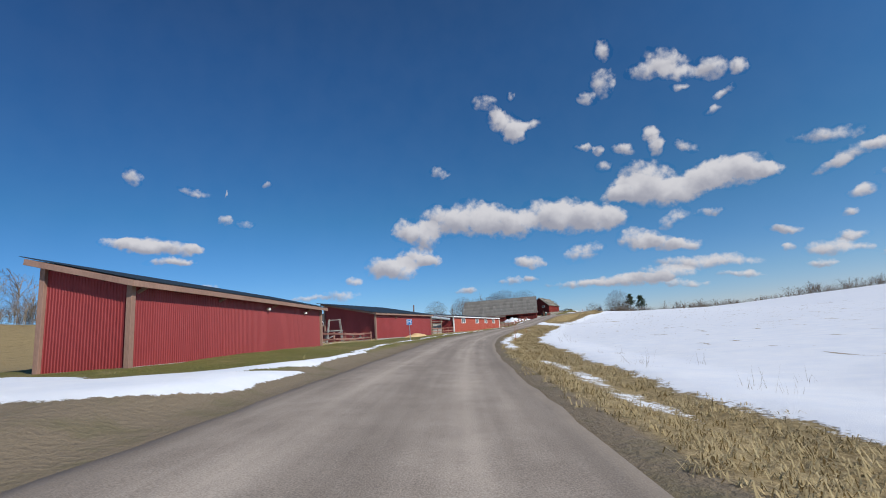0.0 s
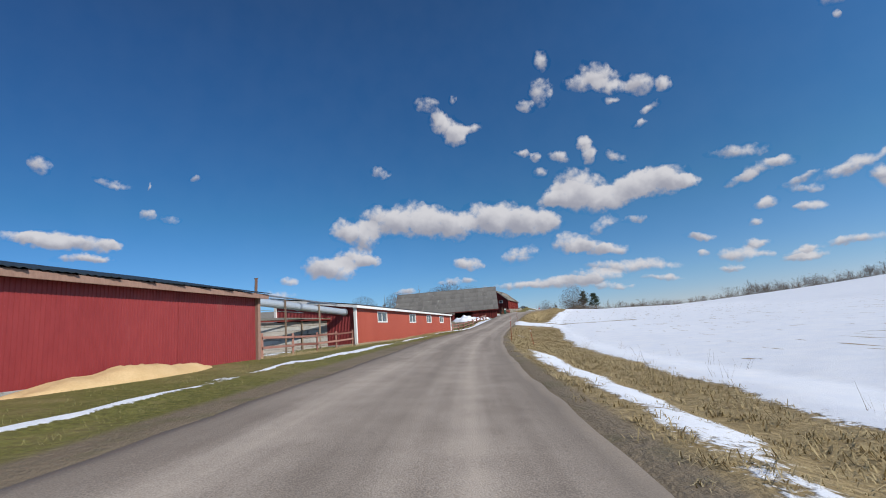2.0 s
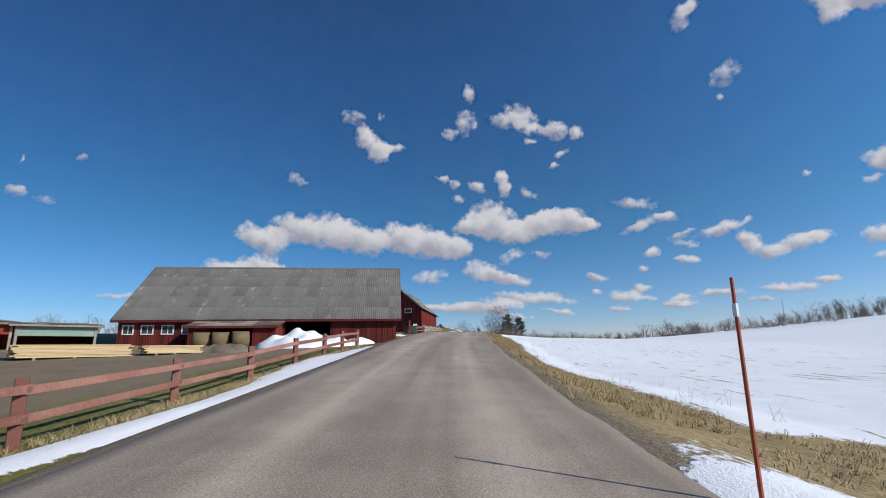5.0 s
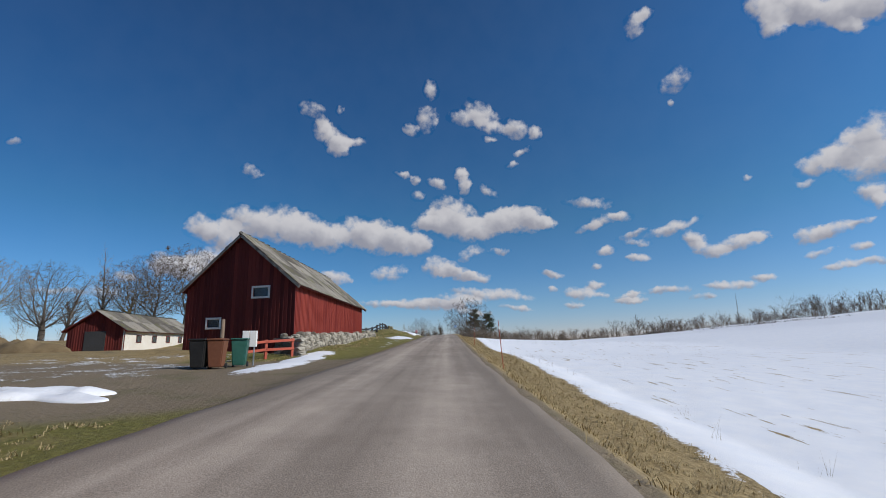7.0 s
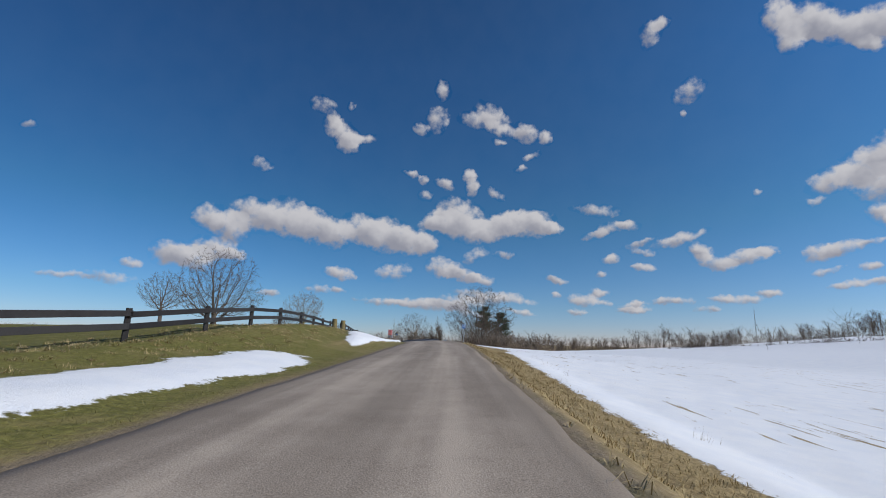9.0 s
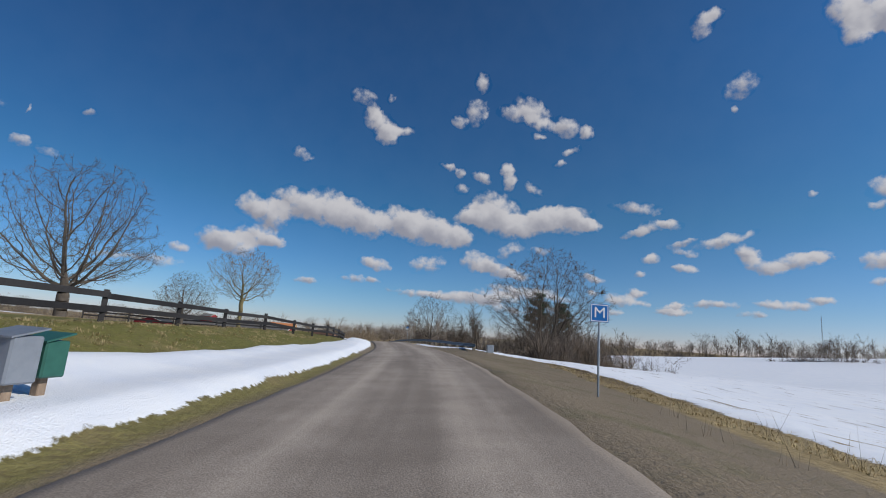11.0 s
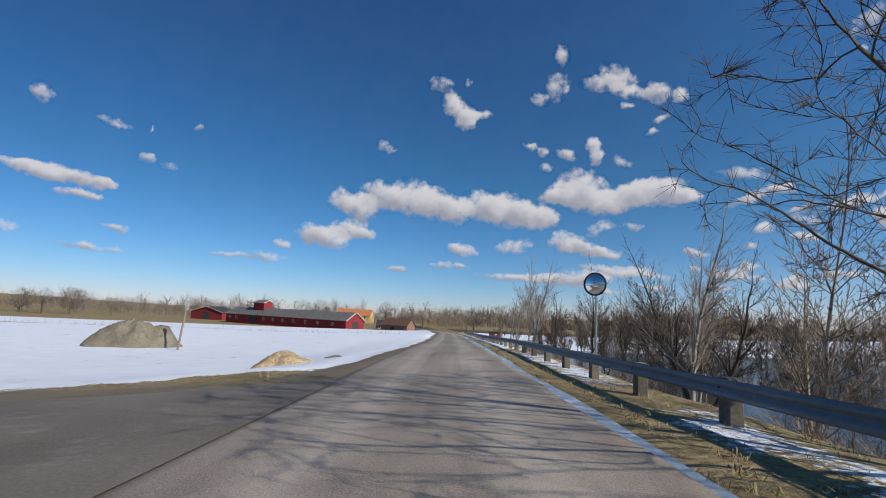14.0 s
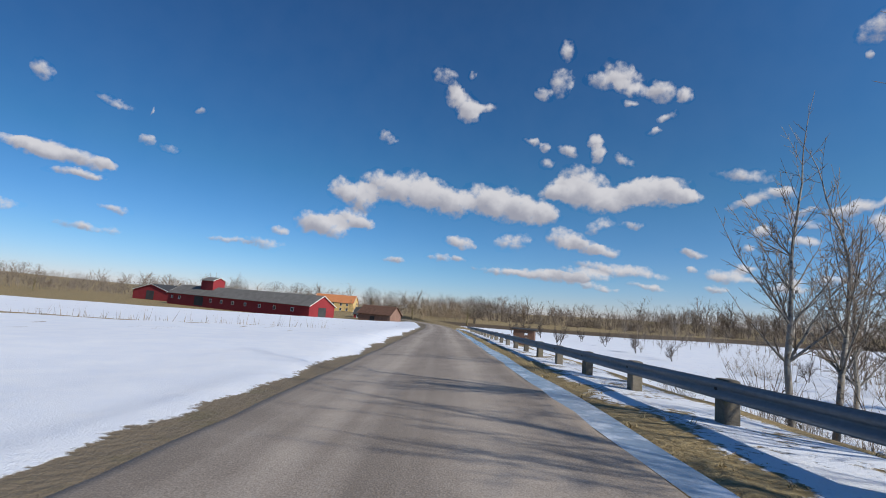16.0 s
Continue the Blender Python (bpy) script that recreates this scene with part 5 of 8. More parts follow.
# ---- fences ----
def rail_fence(name, label, points, spacing, high, rails, post_w, rail_w, rail_h, material, group="", ends=True):
    """Posts along a line of ground points, with rails between them."""
    pts = [Vector(p) for p in points]
    runs = list(zip(pts, pts[1:]))
    at = []
    for a, b in runs:
        n = max(1, round((b - a).length / spacing))
        at += [a.lerp(b, i / n) for i in range(n)]
    at.append(pts[-1])
    feet = [Vector((p.x, p.y, at_ground(p.x, p.y))) for p in at]
    ob = thing(name, label, "fence", Matrix.Translation(feet[0]), group)
    o = feet[0]
    for p in feet:
        lean = Vector((random.uniform(-0.03, 0.03), random.uniform(-0.03, 0.03), 0))
        part("post", beam(p - o - Vector((0, 0, 0.4)), p - o + lean + Vector((0, 0, high + random.uniform(0, 0.06))), post_w, post_w, up=(1, 0.3, 0), bevel=0.012), material, ob)
    for a, b in zip(feet, feet[1:]):
        out = Vector((b.y - a.y, a.x - b.x, 0)).normalized() * (post_w / 2 + rail_w / 2)
        for h in rails:
            w1, w2 = random.uniform(-0.03, 0.03), random.uniform(-0.03, 0.03)
            ext = (b - a).normalized() * 0.06
            part("rail", beam(a - o + out - ext + Vector((0, 0, h + w1)), b - o + out + ext + Vector((0, 0, h + w2)), rail_w, rail_h), material, ob)
    return ob


rail_fence("rail_fence", "faded red wooden rail fence between two sheds", [(-8.6, 30.3), (-7.9, 38.5), (-7.0, 46.6)], 2.7, 0.85, (0.32, 0.72), 0.12, 0.035, 0.12, RED_RAIL)
rail_fence("rail_fence", "weathered red rail fence before a concrete bin", [(-1.4, 62.0), (1.55, 72.3)], 2.6, 0.95, (0.42, 0.82), 0.1, 0.035, 0.1, RED_RAIL)
rail_fence("rail_fence", "weathered red rail fence before the timber yard", [(12.75, 104.3), (21.0, 125.0), (23.4, 131.0)], 3.6, 0.95, (0.42, 0.8), 0.16, 0.04, 0.13, RED_RAIL)
rail_fence("rail_fence", "bright red rail fence before the stone-footed barn", [(35.5, 165.0), (38.0, 166.6)], 1.5, 0.85, (0.4, 0.76), 0.12, 0.04, 0.12, FRESH_RED)


def along_road(y, d):
    return (float(road_x(y)) + d, y)


FENCE_HIGH = 0.94
rail_fence("paddock_fence", "black tarred wooden paddock fence on the grass bank", [along_road(y, d) for y, d in ((190.5, -9.0), (203, -9.1), (216, -9.4), (228.2, -9.55))], 4.2, FENCE_HIGH, (0.40, 0.78), 0.15, 0.045, 0.17, BLACK_RAIL, "black paddock fences")
rail_fence("paddock_fence", "black tarred wooden paddock fence above the snow bank", [along_road(y, d) for y, d in ((232.4, -9.1), (241.2, -8.9), (250, -8.6), (259, -7.1), (268, -5.7), (276.5, -5.2), (285.5, -5.0))], 4.35, FENCE_HIGH, (0.40, 0.78), 0.15, 0.045, 0.17, BLACK_RAIL, "black paddock fences")
rail_fence("paddock_fence", "black tarred paddock fence running back from the road", [along_road(285.6, -5.1), along_road(286.5, -20), along_road(288, -34)], 4.3, FENCE_HIGH, (0.40, 0.78), 0.15, 0.045, 0.17, BLACK_RAIL, "black paddock fences")


# ---- garden gate, its posts and steps ----
def lumpy(bm, amount, scale=3.0):
    for v in bm.verts:
        n = noise.noise_vector(v.co * scale)
        v.co += n * amount


def gate_post(x, y, label):
    z = at_ground(x, y)
    ob = thing("gate_post", label, "gate post", pose(x, y, z), "stone gate posts")
    bm = bmesh.new()
    n = 12
    rings = []
    for k, (r, h) in enumerate(((0.26, -0.4), (0.26, 0.1), (0.245, 0.5), (0.24, 0.9), (0.235, 1.12), (0.19, 1.2))):
        rings.append([bm.verts.new((r * math.cos(i * math.tau / n), r * math.sin(i * math.tau / n), h)) for i in range(n)])
    for a, b in zip(rings, rings[1:]):
        for i in range(n):
            bm.faces.new((a[i], a[(i + 1) % n], b[(i + 1) % n], b[i]))
    bm.faces.new(rings[-1])
    lumpy(bm, 0.035)
    part("shaft", bm, BARK_LICHEN, ob, smooth=True)
    return ob


g1, g2 = (62.57, 228.8), (64.02, 231.8)
gate_post(*g1, "round lichen-covered gate post beside black fence")
gate_post(*g2, "round lichen-covered gate post above stone steps")


def iron_gate():
    a, b = Vector((*g1, 0)), Vector((*g2, 0))
    z = max(at_ground(*g1), at_ground(*g2))
    d = b - a
    n = d.length - 0.6
    ob = thing("iron_gate", "wrought iron double garden gate with fan scrolls", "gate", pose(a.x + d.x * 0.3 / d.length, a.y + d.y * 0.3 / d.length, z, 0, 0, math.degrees(math.atan2(d.y, d.x))))
    for k in (0, 1):
        x0, x1 = k * n / 2 + 0.02, (k + 1) * n / 2 - 0.02
        bm = bmesh.new()
        hi0, hi1 = (0.95, 0.75) if k == 0 else (0.75, 0.95)
        for p, q in (((x0, 0, 0.08), (x0, 0, hi0)), ((x1, 0, 0.08), (x1, 0, hi1)), ((x0, 0, 0.1), (x1, 0, 0.1)), ((x0, 0, hi0), (x1, 0, hi1))):
            add_tube(bm, p, q, 0.016, n=6)
        leaf = part("gate_leaf", bm, DARK_METAL, ob)
        cx = (x0 + x1) / 2
        for j in range(-3, 4):
            bm = bmesh.new()
            prev = Vector((cx, 0, 0.12))
            for s in range(1, 7):
                k2 = s / 6
                cur = Vector((cx + j * 0.125 * k2 ** 1.6 * (x1 - x0) / 0.9, 0, 0.12 + 0.62 * k2 - 0.035 * abs(j) * k2 * k2))
                add_tube(bm, prev, cur, 0.009, n=5)
                prev = cur
            part("scroll", bm, DARK_METAL, leaf)
    return ob


iron_gate()


def stone_steps():
    top, foot = Vector((*STEPS_TOP, 0)), Vector((*STEPS_FOOT, 0))
    z1, z0 = at_ground(top.x, top.y) + 0.03, at_ground(foot.x, foot.y) - 0.05
    n = 8
    d = (top - foot).normalized()
    ob = thing("stone_steps", "worn stone steps through the snow bank to a gate", "steps", Matrix.Translation((foot.x, foot.y, z0)) @ Matrix.Rotation(math.atan2(d.y, d.x), 4, "Z"))
    run = (top - foot).length / n
    for i in range(n):
        h = (z1 - z0) * (i + 1) / n
        bm = box(i * run - 0.06, (i + 1) * run + 0.05, -0.85 + random.uniform(-0.06, 0.06), 0.85 + random.uniform(-0.06, 0.06), h - 0.35, h, None, 0.03)
        lumpy(bm, 0.03, 2.0)
        part("step", bm, STEP_STONE, ob)
    return ob


stone_steps()


# ---- dry stone wall under the barn ----
def stone_meshes():
    out = []
    for k in range(7):
        bm = bmesh.new()
        bmesh.ops.create_icosphere(bm, subdivisions=2, radius=0.5)
        off = Vector((k * 7.3, k * 3.1, k * 1.7))
        for v in bm.verts:
            c = v.co.normalized()
            s = max(abs(c.x), abs(c.y), abs(c.z))
            v.co = c * (0.5 / s * 0.86 + 0.5 * 0.14)
            v.co += noise.noise_vector(v.co * 2.1 + off) * 0.15
        me = bpy.data.meshes.new("stone")
        bm.to_mesh(me)
        bm.free()
        me.materials.append(STONE)
        out.append(me)
    return out


STONES = stone_meshes()


def stone_wall(name, label, a, b, base, top, thick):
    """Fieldstones in rough courses from a to b. base, top: heights by the place along, 0 to 1."""
    a, b = Vector((*a, 0)), Vector((*b, 0))
    d = b - a
    ob = tagged(thing(name, label, "stone wall", pose(a.x, a.y, 0, 0, 0, math.degrees(math.atan2(d.y, d.x)))), kind="structure")
    s_mid = (base(0.5) + top(0.5)) / 2
    bm = bmesh.new()
    n = d.length
    q = [bm.verts.new((x, y, z)) for x, k in ((0.1, 0), (n - 0.1, 1)) for y in (-0.08, thick * 0.5) for z in (base(k) - 0.6, top(k) - 0.12)]
    for f in ((0, 1, 3, 2), (4, 6, 7, 5), (0, 4, 5, 1), (2, 3, 7, 6), (1, 5, 7, 3), (0, 2, 6, 4)):
        bm.faces.new([q[i] for i in f])
    bmesh.ops.recalc_face_normals(bm, faces=bm.faces)
    core = part("core", bm, BARE_DIRT, ob)
    s = 0.0
    rnd = random.Random(5)
    while s < n:
        w = rnd.uniform(0.2, 0.5)
        k = min(1, s / n)
        z = base(k) - 0.15
        while z < top(k) - 0.08:
            h = rnd.uniform(0.12, 0.32)
            st = new("stone", rnd.choice(STONES))
            st.parent = ob
            st.matrix_local = Matrix.LocRotScale((s + w / 2 + rnd.uniform(-0.12, 0.12), rnd.uniform(0.0, 0.07), z + h / 2), Euler((rnd.uniform(-0.12, 0.12), rnd.uniform(-0.2, 0.2), rnd.uniform(-0.12, 0.12))), (w * rnd.uniform(1.02, 1.22), rnd.uniform(0.36, 0.46), h * 1.18))
            z += h * 0.95
        s += w * 0.92
    return ob


stone_wall("stone_wall", "lichened dry stone footing wall under red barn boards", (38.2, 167.0), (46.6, 185.1), lambda k: at_ground(38.2 + 8.4 * k + 0.5, 167.0 + 18.1 * k - 0.3), lambda k: 6.28 + 0.46 * k, 0.9)
stone_wall("stone_wall", "lichened dry stone wall returning along barn gable", (37.3, 167.9), (38.35, 166.85), lambda k: 5.1, lambda k: 6.2, 0.7)
stone_wall("stone_wall", "low lichened dry stone wall beyond the barn", (46.6, 185.2), (48.6, 189.6), lambda k: at_ground(47.3 + 2 * k, 185.2 + 4.4 * k), lambda k: 6.95 - 0.1 * k, 0.9)


# ---- signs ----
def letter_mesh(text, size, depth, material):
    cu = bpy.data.curves.new("letter", "FONT")
    cu.body, cu.size, cu.extrude, cu.align_x, cu.align_y = text, size, depth, "CENTER", "CENTER"
    ob = bpy.data.objects.new("letter", cu)
    scene.collection.objects.link(ob)
    bpy.context.view_layer.update()
    me = bpy.data.meshes.new_from_object(ob.evaluated_get(bpy.context.evaluated_depsgraph_get()))
    bpy.data.objects.remove(ob)
    me.materials.clear()
    me.materials.append(material)
    me.name = "letter"
    return me


def passing_sign(x, y, top, face, label):
    """A blue passing-place sign with a white M. face: degrees about z."""
    z = at_ground(x, y)
    ob = thing("road_sign", label, "road sign", pose(x, y, z, 0, 0, face), "blue passing place signs")
    h = top - z
    part("post", tube((0, 0.03, -0.3), (0, 0.03, h + 0.2), 0.03, n=10), GALV, ob)
    plate = part("plate", box(-0.24, 0.24, -0.012, 0.004, h - 0.24, h + 0.24, None, 0.004), SIGN_BLUE, ob)
    bm = bmesh.new()
    for x0, x1, z0, z1 in ((-0.225, 0.225, 0.205, 0.225), (-0.225, 0.225, -0.225, -0.205), (-0.225, -0.205, -0.205, 0.205), (0.205, 0.225, -0.205, 0.205)):
        add_box(bm, x0, x1, -0.016, -0.0125, h + z0, h + z1)
    part("border", bm, SIGN_WHITE, plate)
    m = mesh_part("letter", letter_mesh("M", 0.40, 0.003, SIGN_WHITE), plate, "white letter M")
    m.matrix_local = Matrix.Translation((0, -0.016, h)) @ Matrix.Rotation(math.pi / 2, 4, "X") @ Matrix.Diagonal((1.05, 1, 1, 1))
    part("back_clamp", box(-0.05, 0.05, 0.004, 0.07, h - 0.03, h + 0.03, None, 0.005), GALV, ob)
    return ob


passing_sign(-2.77, 40.23, 2.42, -6, "blue square passing place sign on grey post in grass")
passing_sign(79.56, 235.28, 9.28, -22, "blue square passing place sign beside a gravel lay-by")


def marker_stick(x, y, high, lean, label="thin orange plastic snow marker stick in the verge"):
    z = at_ground(x, y)
    ob = thing("snow_marker", label, "snow marker", pose(x, y, z, 0, lean, 0), "snow marker sticks")
    part("stick", tube((0, 0, -0.25), (0, 0, high), 0.016, 0.012, 7), MARKER, ob)
    part("band", tube((0, 0, high * 0.82), (0, 0, high * 0.88), 0.0195, 0.019, 7), SIGN_WHITE, ob)


for yy, dd, hh, ln in ((40.2, 3.7, 1.75, 2), (68.6, 2.75, 1.4, 2), (68.8, 4.05, 1.05, -8), (104.8, 2.75, 1.45, 0), (157.3, 3.0, 1.75, -5), (178.0, 3.3, 1.5, 2)):
    marker_stick(*along_road(yy, dd), hh, ln)


# ---- letter boxes ----
def letter_box(x, y, turn, colour, label, w=0.36, h=0.42, d=0.26, post=True, lift=0.6):
    z = at_ground(x, y)
    ob = thing("letterbox", label, "letterbox", pose(x, y, z, 0, 0, turn), "roadside letterboxes")
    if post:
        part("post", beam((0, 0.02, -0.3), (0, 0.02, lift + 0.05), 0.1, 0.1, up=(1, 0, 0)), OLD_WOOD, ob)
    part("body", box(-w / 2, w / 2, -d / 2, d / 2, lift, lift + h, None, 0.02), colour, ob)
    bm = bmesh.new()
    v = [bm.verts.new(c) for c in ((-w / 2 - 0.02, -d / 2 - 0.03, lift + h - 0.02), (w / 2 + 0.02, -d / 2 - 0.03, lift + h - 0.02), (w / 2 + 0.02, d / 2 + 0.02, lift + h + 0.07), (-w / 2 - 0.02, d / 2 + 0.02, lift + h + 0.07))]
    t = [bm.verts.new(c.co + Vector((0, 0, 0.02))) for c in v]
    bm.faces.new(v[::-1])
    bm.faces.new(t)
    for i in range(4):
        bm.faces.new((v[i], v[(i + 1) % 4], t[(i + 1) % 4], t[i]))
    part("lid", bm, colour, ob)
    part("name_plate", box(-w * 0.3, w * 0.2, -d / 2 - 0.004, -d / 2 - 0.001, lift + h * 0.42, lift + h * 0.5), SIGN_WHITE, ob, "pale bar of worn writing")
    return ob


letter_box(68.62, 230.2, -32, RED_PLASTIC, "faded red letterbox on a wooden post in snow", 0.36, 0.44, 0.28, lift=0.72)
letter_box(68.88, 230.95, -32, GREY_PLASTIC, "dark grey letterbox on a wooden post in snow", 0.42, 0.48, 0.32, lift=0.42)
letter_box(69.02, 231.36, -30, GREEN_PLASTIC, "green letterbox beside a grey one in snow", 0.36, 0.40, 0.28, lift=0.44)


# ---- guard rail ----
def guard_rail():
    rail = [(254.6, 6.2), (258, 6.1), (262, 5.95), (268, 5.5), (274, 5.05), (280, 4.75), (292, 4.6), (300, 4.55), (404, 4.5)]
    ys = np.arange(258.0, 402, 3.0)
    x0, y0 = along_road(255.2, 5.2)
    ob = thing("guard_rail", "galvanised steel guard rail on stout weathered posts", "guard rail", Matrix.Translation((x0, y0, at_ground(x0, y0))))
    o = ob.matrix_world.translation.copy()
    off = lambda y: float(np.interp(y, [r[0] for r in rail], [r[1] for r in rail]))
    high = lambda y: float(road_z(y, np.interp(y, [268, 300], [3.0, 2.3]))) + 0.39
    for y in ys:
        x, _ = along_road(y, off(y))
        g = at_ground(x, y)
        top = high(y) + random.uniform(-0.01, 0.015)
        a = math.atan2(float(road_x(y + 1) - road_x(y - 1)), 2.0) + random.uniform(-0.06, 0.06)
        m = Matrix.Translation(Vector((x, y, 0)) - Vector((o.x, o.y, o.z))) @ Matrix.Rotation(-a, 4, "Z")
        post = part("post", box(0.04, 0.25, -0.13, 0.13, g - 0.3, top + 0.125, m, 0.02), POST_GREY, ob)
        part("bolt", box(-0.025, 0.045, -0.025, 0.025, top - 0.025, top + 0.025, m, 0.008), DARK_METAL, post)
    prof = [(-0.02, 0.125), (0.0, 0.12), (-0.065, 0.095), (-0.07, 0.05), (-0.01, 0.016), (-0.01, -0.016), (-0.07, -0.05), (-0.065, -0.095), (0.0, -0.12), (-0.02, -0.125)]
    for y1, y2 in zip(np.arange(256.8, 401, 4.0), np.arange(260.8, 406, 4.0)):
        bm = bmesh.new()
        rows = []
        for back in (0, 0.006):
            for y in np.linspace(y1, min(y2 + 0.05, 403), 5):
                x, _ = along_road(y, off(y) + back)
                rows.append([bm.verts.new(Vector((x + px, y, high(y) + pz)) - o) for px, pz in prof])
        for k in (0, 1, 2, 3, 5, 6, 7, 8):
            for i in range(len(prof) - 1):
                bm.faces.new((rows[k][i], rows[k][i + 1], rows[k + 1][i + 1], rows[k + 1][i]))
        part("rail", bm, RAIL_STEEL, ob, smooth=True)
    return ob


guard_rail()


def cabinet(x, y, turn):
    ob = thing("utility_cabinet", "small grey utility cabinet beside the guard rail", "cabinet", pose(x, y, at_ground(x, y), 0, 0, turn))
    part("plinth", box(-0.27, 0.27, -0.17, 0.17, -0.3, 0.08, None, 0.01), CONCRETE, ob)
    part("body", box(-0.24, 0.24, -0.16, 0.16, 0.08, 0.56, None, 0.015), GALV, ob)
    part("door", box(-0.21, 0.21, -0.172, -0.161, 0.12, 0.52, None, 0.004), GALV, ob)
    part("roof", box(-0.27, 0.27, -0.19, 0.19, 0.56, 0.61, None, 0.015), GALV, ob)


cabinet(86.9, 257.0, -15)


def traffic_mirror(x, y, top):
    z = at_ground(x, y)
    ob = thing("traffic_mirror", "round convex traffic mirror on a grey steel pole", "traffic mirror", pose(x, y, z, 0, 0, -48))
    h = top - z
    part("pole", tube((0, 0.05, -0.4), (0, 0.05, h + 0.1), 0.035, n=10), GALV, ob)
    bm = bmesh.new()
    n, rings = 28, []
    for k in range(7):
        r = 0.31 * k / 6
        rings.append([bm.verts.new((r * math.cos(i * math.tau / n), -0.10 + 0.055 * (r / 0.31) ** 2, h + r * math.sin(i * math.tau / n))) for i in range(n if k else 1)])
    for i in range(n):
        bm.faces.new((rings[0][0], rings[1][(i + 1) % n], rings[1][i]))
    for a, b in zip(rings[1:], rings[2:]):
        for i in range(n):
            bm.faces.new((a[i], a[(i + 1) % n], b[(i + 1) % n], b[i]))
    part("mirror_face", bm, MIRROR, ob, smooth=True)
    bm = bmesh.new()
    add_tube(bm, (0, -0.05, h), (0, 0.0, h), 0.35, 0.29, 28)
    part("housing", bm, GREY_PLASTIC, ob)
    bm = bmesh.new()
    for i in range(n):
        a, b = i * math.tau / n, (i + 1) * math.tau / n
        add_tube(bm, (0.335 * math.cos(a), -0.055, h + 0.335 * math.sin(a)), (0.335 * math.cos(b), -0.055, h + 0.335 * math.sin(b)), 0.02, n=6)
    part("rim", bm, DARK_METAL, ob)


traffic_mirror(93.85, 304.3, 9.1)


def old_post(x, y, high, lean, label, cap=False):
    z = at_ground(x, y)
    ob = thing("wooden_post", label, "post", pose(x, y, z, lean[0], lean[1], 0))
    part("shaft", tube((0, 0, -0.4), (0, 0, high), 0.085, 0.07, 10), OLD_WOOD, ob)
    if cap:
        part("head", box(-0.11, 0.16, -0.09, 0.09, high - 0.34, high + 0.02, None, 0.02), GREY_WOOD, ob)


old_post(73.85, 328.3, 3.3, (0, 5), "leaning weathered wooden post in the snow field", True)
old_post(34.95, 162.0, 1.75, (0, 0), "stout grey wooden post beside wheelie bins")
old_post(*along_road(338, -26), 1.2, (3, 0), "short weathered wooden post in the snow")


# ---- heaps, stacks, bins ----
def heap(name, label, category, x, y, rx, ry, high, material, turn=0.0, rough=0.18, seed=1, flat=1.0):
    """A settled heap on the ground, with an uneven outline."""
    n, k = 60, 20
    ob = thing(name, label, category, pose(x, y, at_ground(x, y), 0, 0, turn))
    ca, sa = math.cos(radians(turn)), math.sin(radians(turn))
    bm = bmesh.new()
    rings = []
    for j in range(k + 1):
        f = j / k
        ring = []
        for i in range(n if j else 1):
            a = i * math.tau / n
            wob = 1 + rough * 1.6 * noise.noise(Vector((math.cos(a) * 1.3 + seed, math.sin(a) * 1.3, seed * 2.1)))
            px, py = rx * f * wob * math.cos(a), ry * f * wob * math.sin(a)
            h = high * (1 - f ** (2.2 * flat)) ** 0.8 * (1 + rough * 2.0 * noise.noise(Vector((px * 1.1 + seed * 3, py * 1.1, 0.5))))
            h += high * (0.16 * noise.noise(Vector((px * 3.0, py * 3.0 + seed, 2.0))) + 0.09 * noise.noise(Vector((px * 7.5, py * 7.5 + seed, 5.0))) + 0.05 * noise.noise(Vector((px * 17, py * 17, seed)))) * (1 - f * f) * (0.35 if material is SNOW else 1.0)
            gx, gy = x + px * ca - py * sa, y + px * sa + py * ca
            g = at_ground(gx, gy) - at_ground(x, y)
            ring.append(bm.verts.new((px, py, g + h - (0.08 if j == k else 0.0))))
        rings.append(ring)
    for i in range(n):
        bm.faces.new((rings[0][0], rings[1][i], rings[1][(i + 1) % n]))
    for a, b in zip(rings[1:], rings[2:]):
        for i in range(n):
            bm.faces.new((a[i], b[i], b[(i + 1) % n], a[(i + 1) % n]))
    me = bpy.data.meshes.new(name)
    bm.to_mesh(me)
    bm.free()
    me.materials.append(material)
    me.polygons.foreach_set("use_smooth", np.ones(len(me.polygons), bool))
    mesh_part("mound", me, ob)
    return ob


heap("sawdust_heap", "low heap of pale sawdust against the red shed", "heap", -3.1, 55.2, 2.9, 0.6, 0.32, SAWDUST, 70, 0.2, 3)
heap("snow_heap", "large ploughed heap of old snow before the barn", "snow heap", 20.5, 136.5, 2.9, 1.8, 0.95, SNOW, -8, 0.3, 4)
heap("snow_heap", "small heap of old snow on the yard gravel", "snow heap", 24.6, 138.2, 1.5, 1.0, 0.55, SNOW, 10, 0.3, 5)
heap("snow_heap", "flat melting snow heap on the grass by the drive", "snow heap", 31.3, 156.6, 1.6, 0.7, 0.2, SNOW, -25, 0.45, 6)
heap("snow_heap", "heap of old snow behind the rail fence", "snow heap", -22.5, 54.0, 1.7, 1.3, 0.75, SNOW, 0, 0.3, 7)
heap("snow_heap", "low heap of old snow before the open shed", "snow heap", -17.5, 57.5, 1.9, 1.2, 0.6, SNOW, 0, 0.3, 8)
heap("boulder", "large mossy boulder on the snow beside a post", "boulder", 70.0, 330.3, 2.8, 2.0, 1.7, ROCK_MOSS, 15, 0.3, 9, 0.85)
heap("straw_heap", "golden heap of straw at the road corner", "straw heap", 83.8, 312.2, 1.35, 0.9, 0.55, STRAW, 10, 0.34, 21)
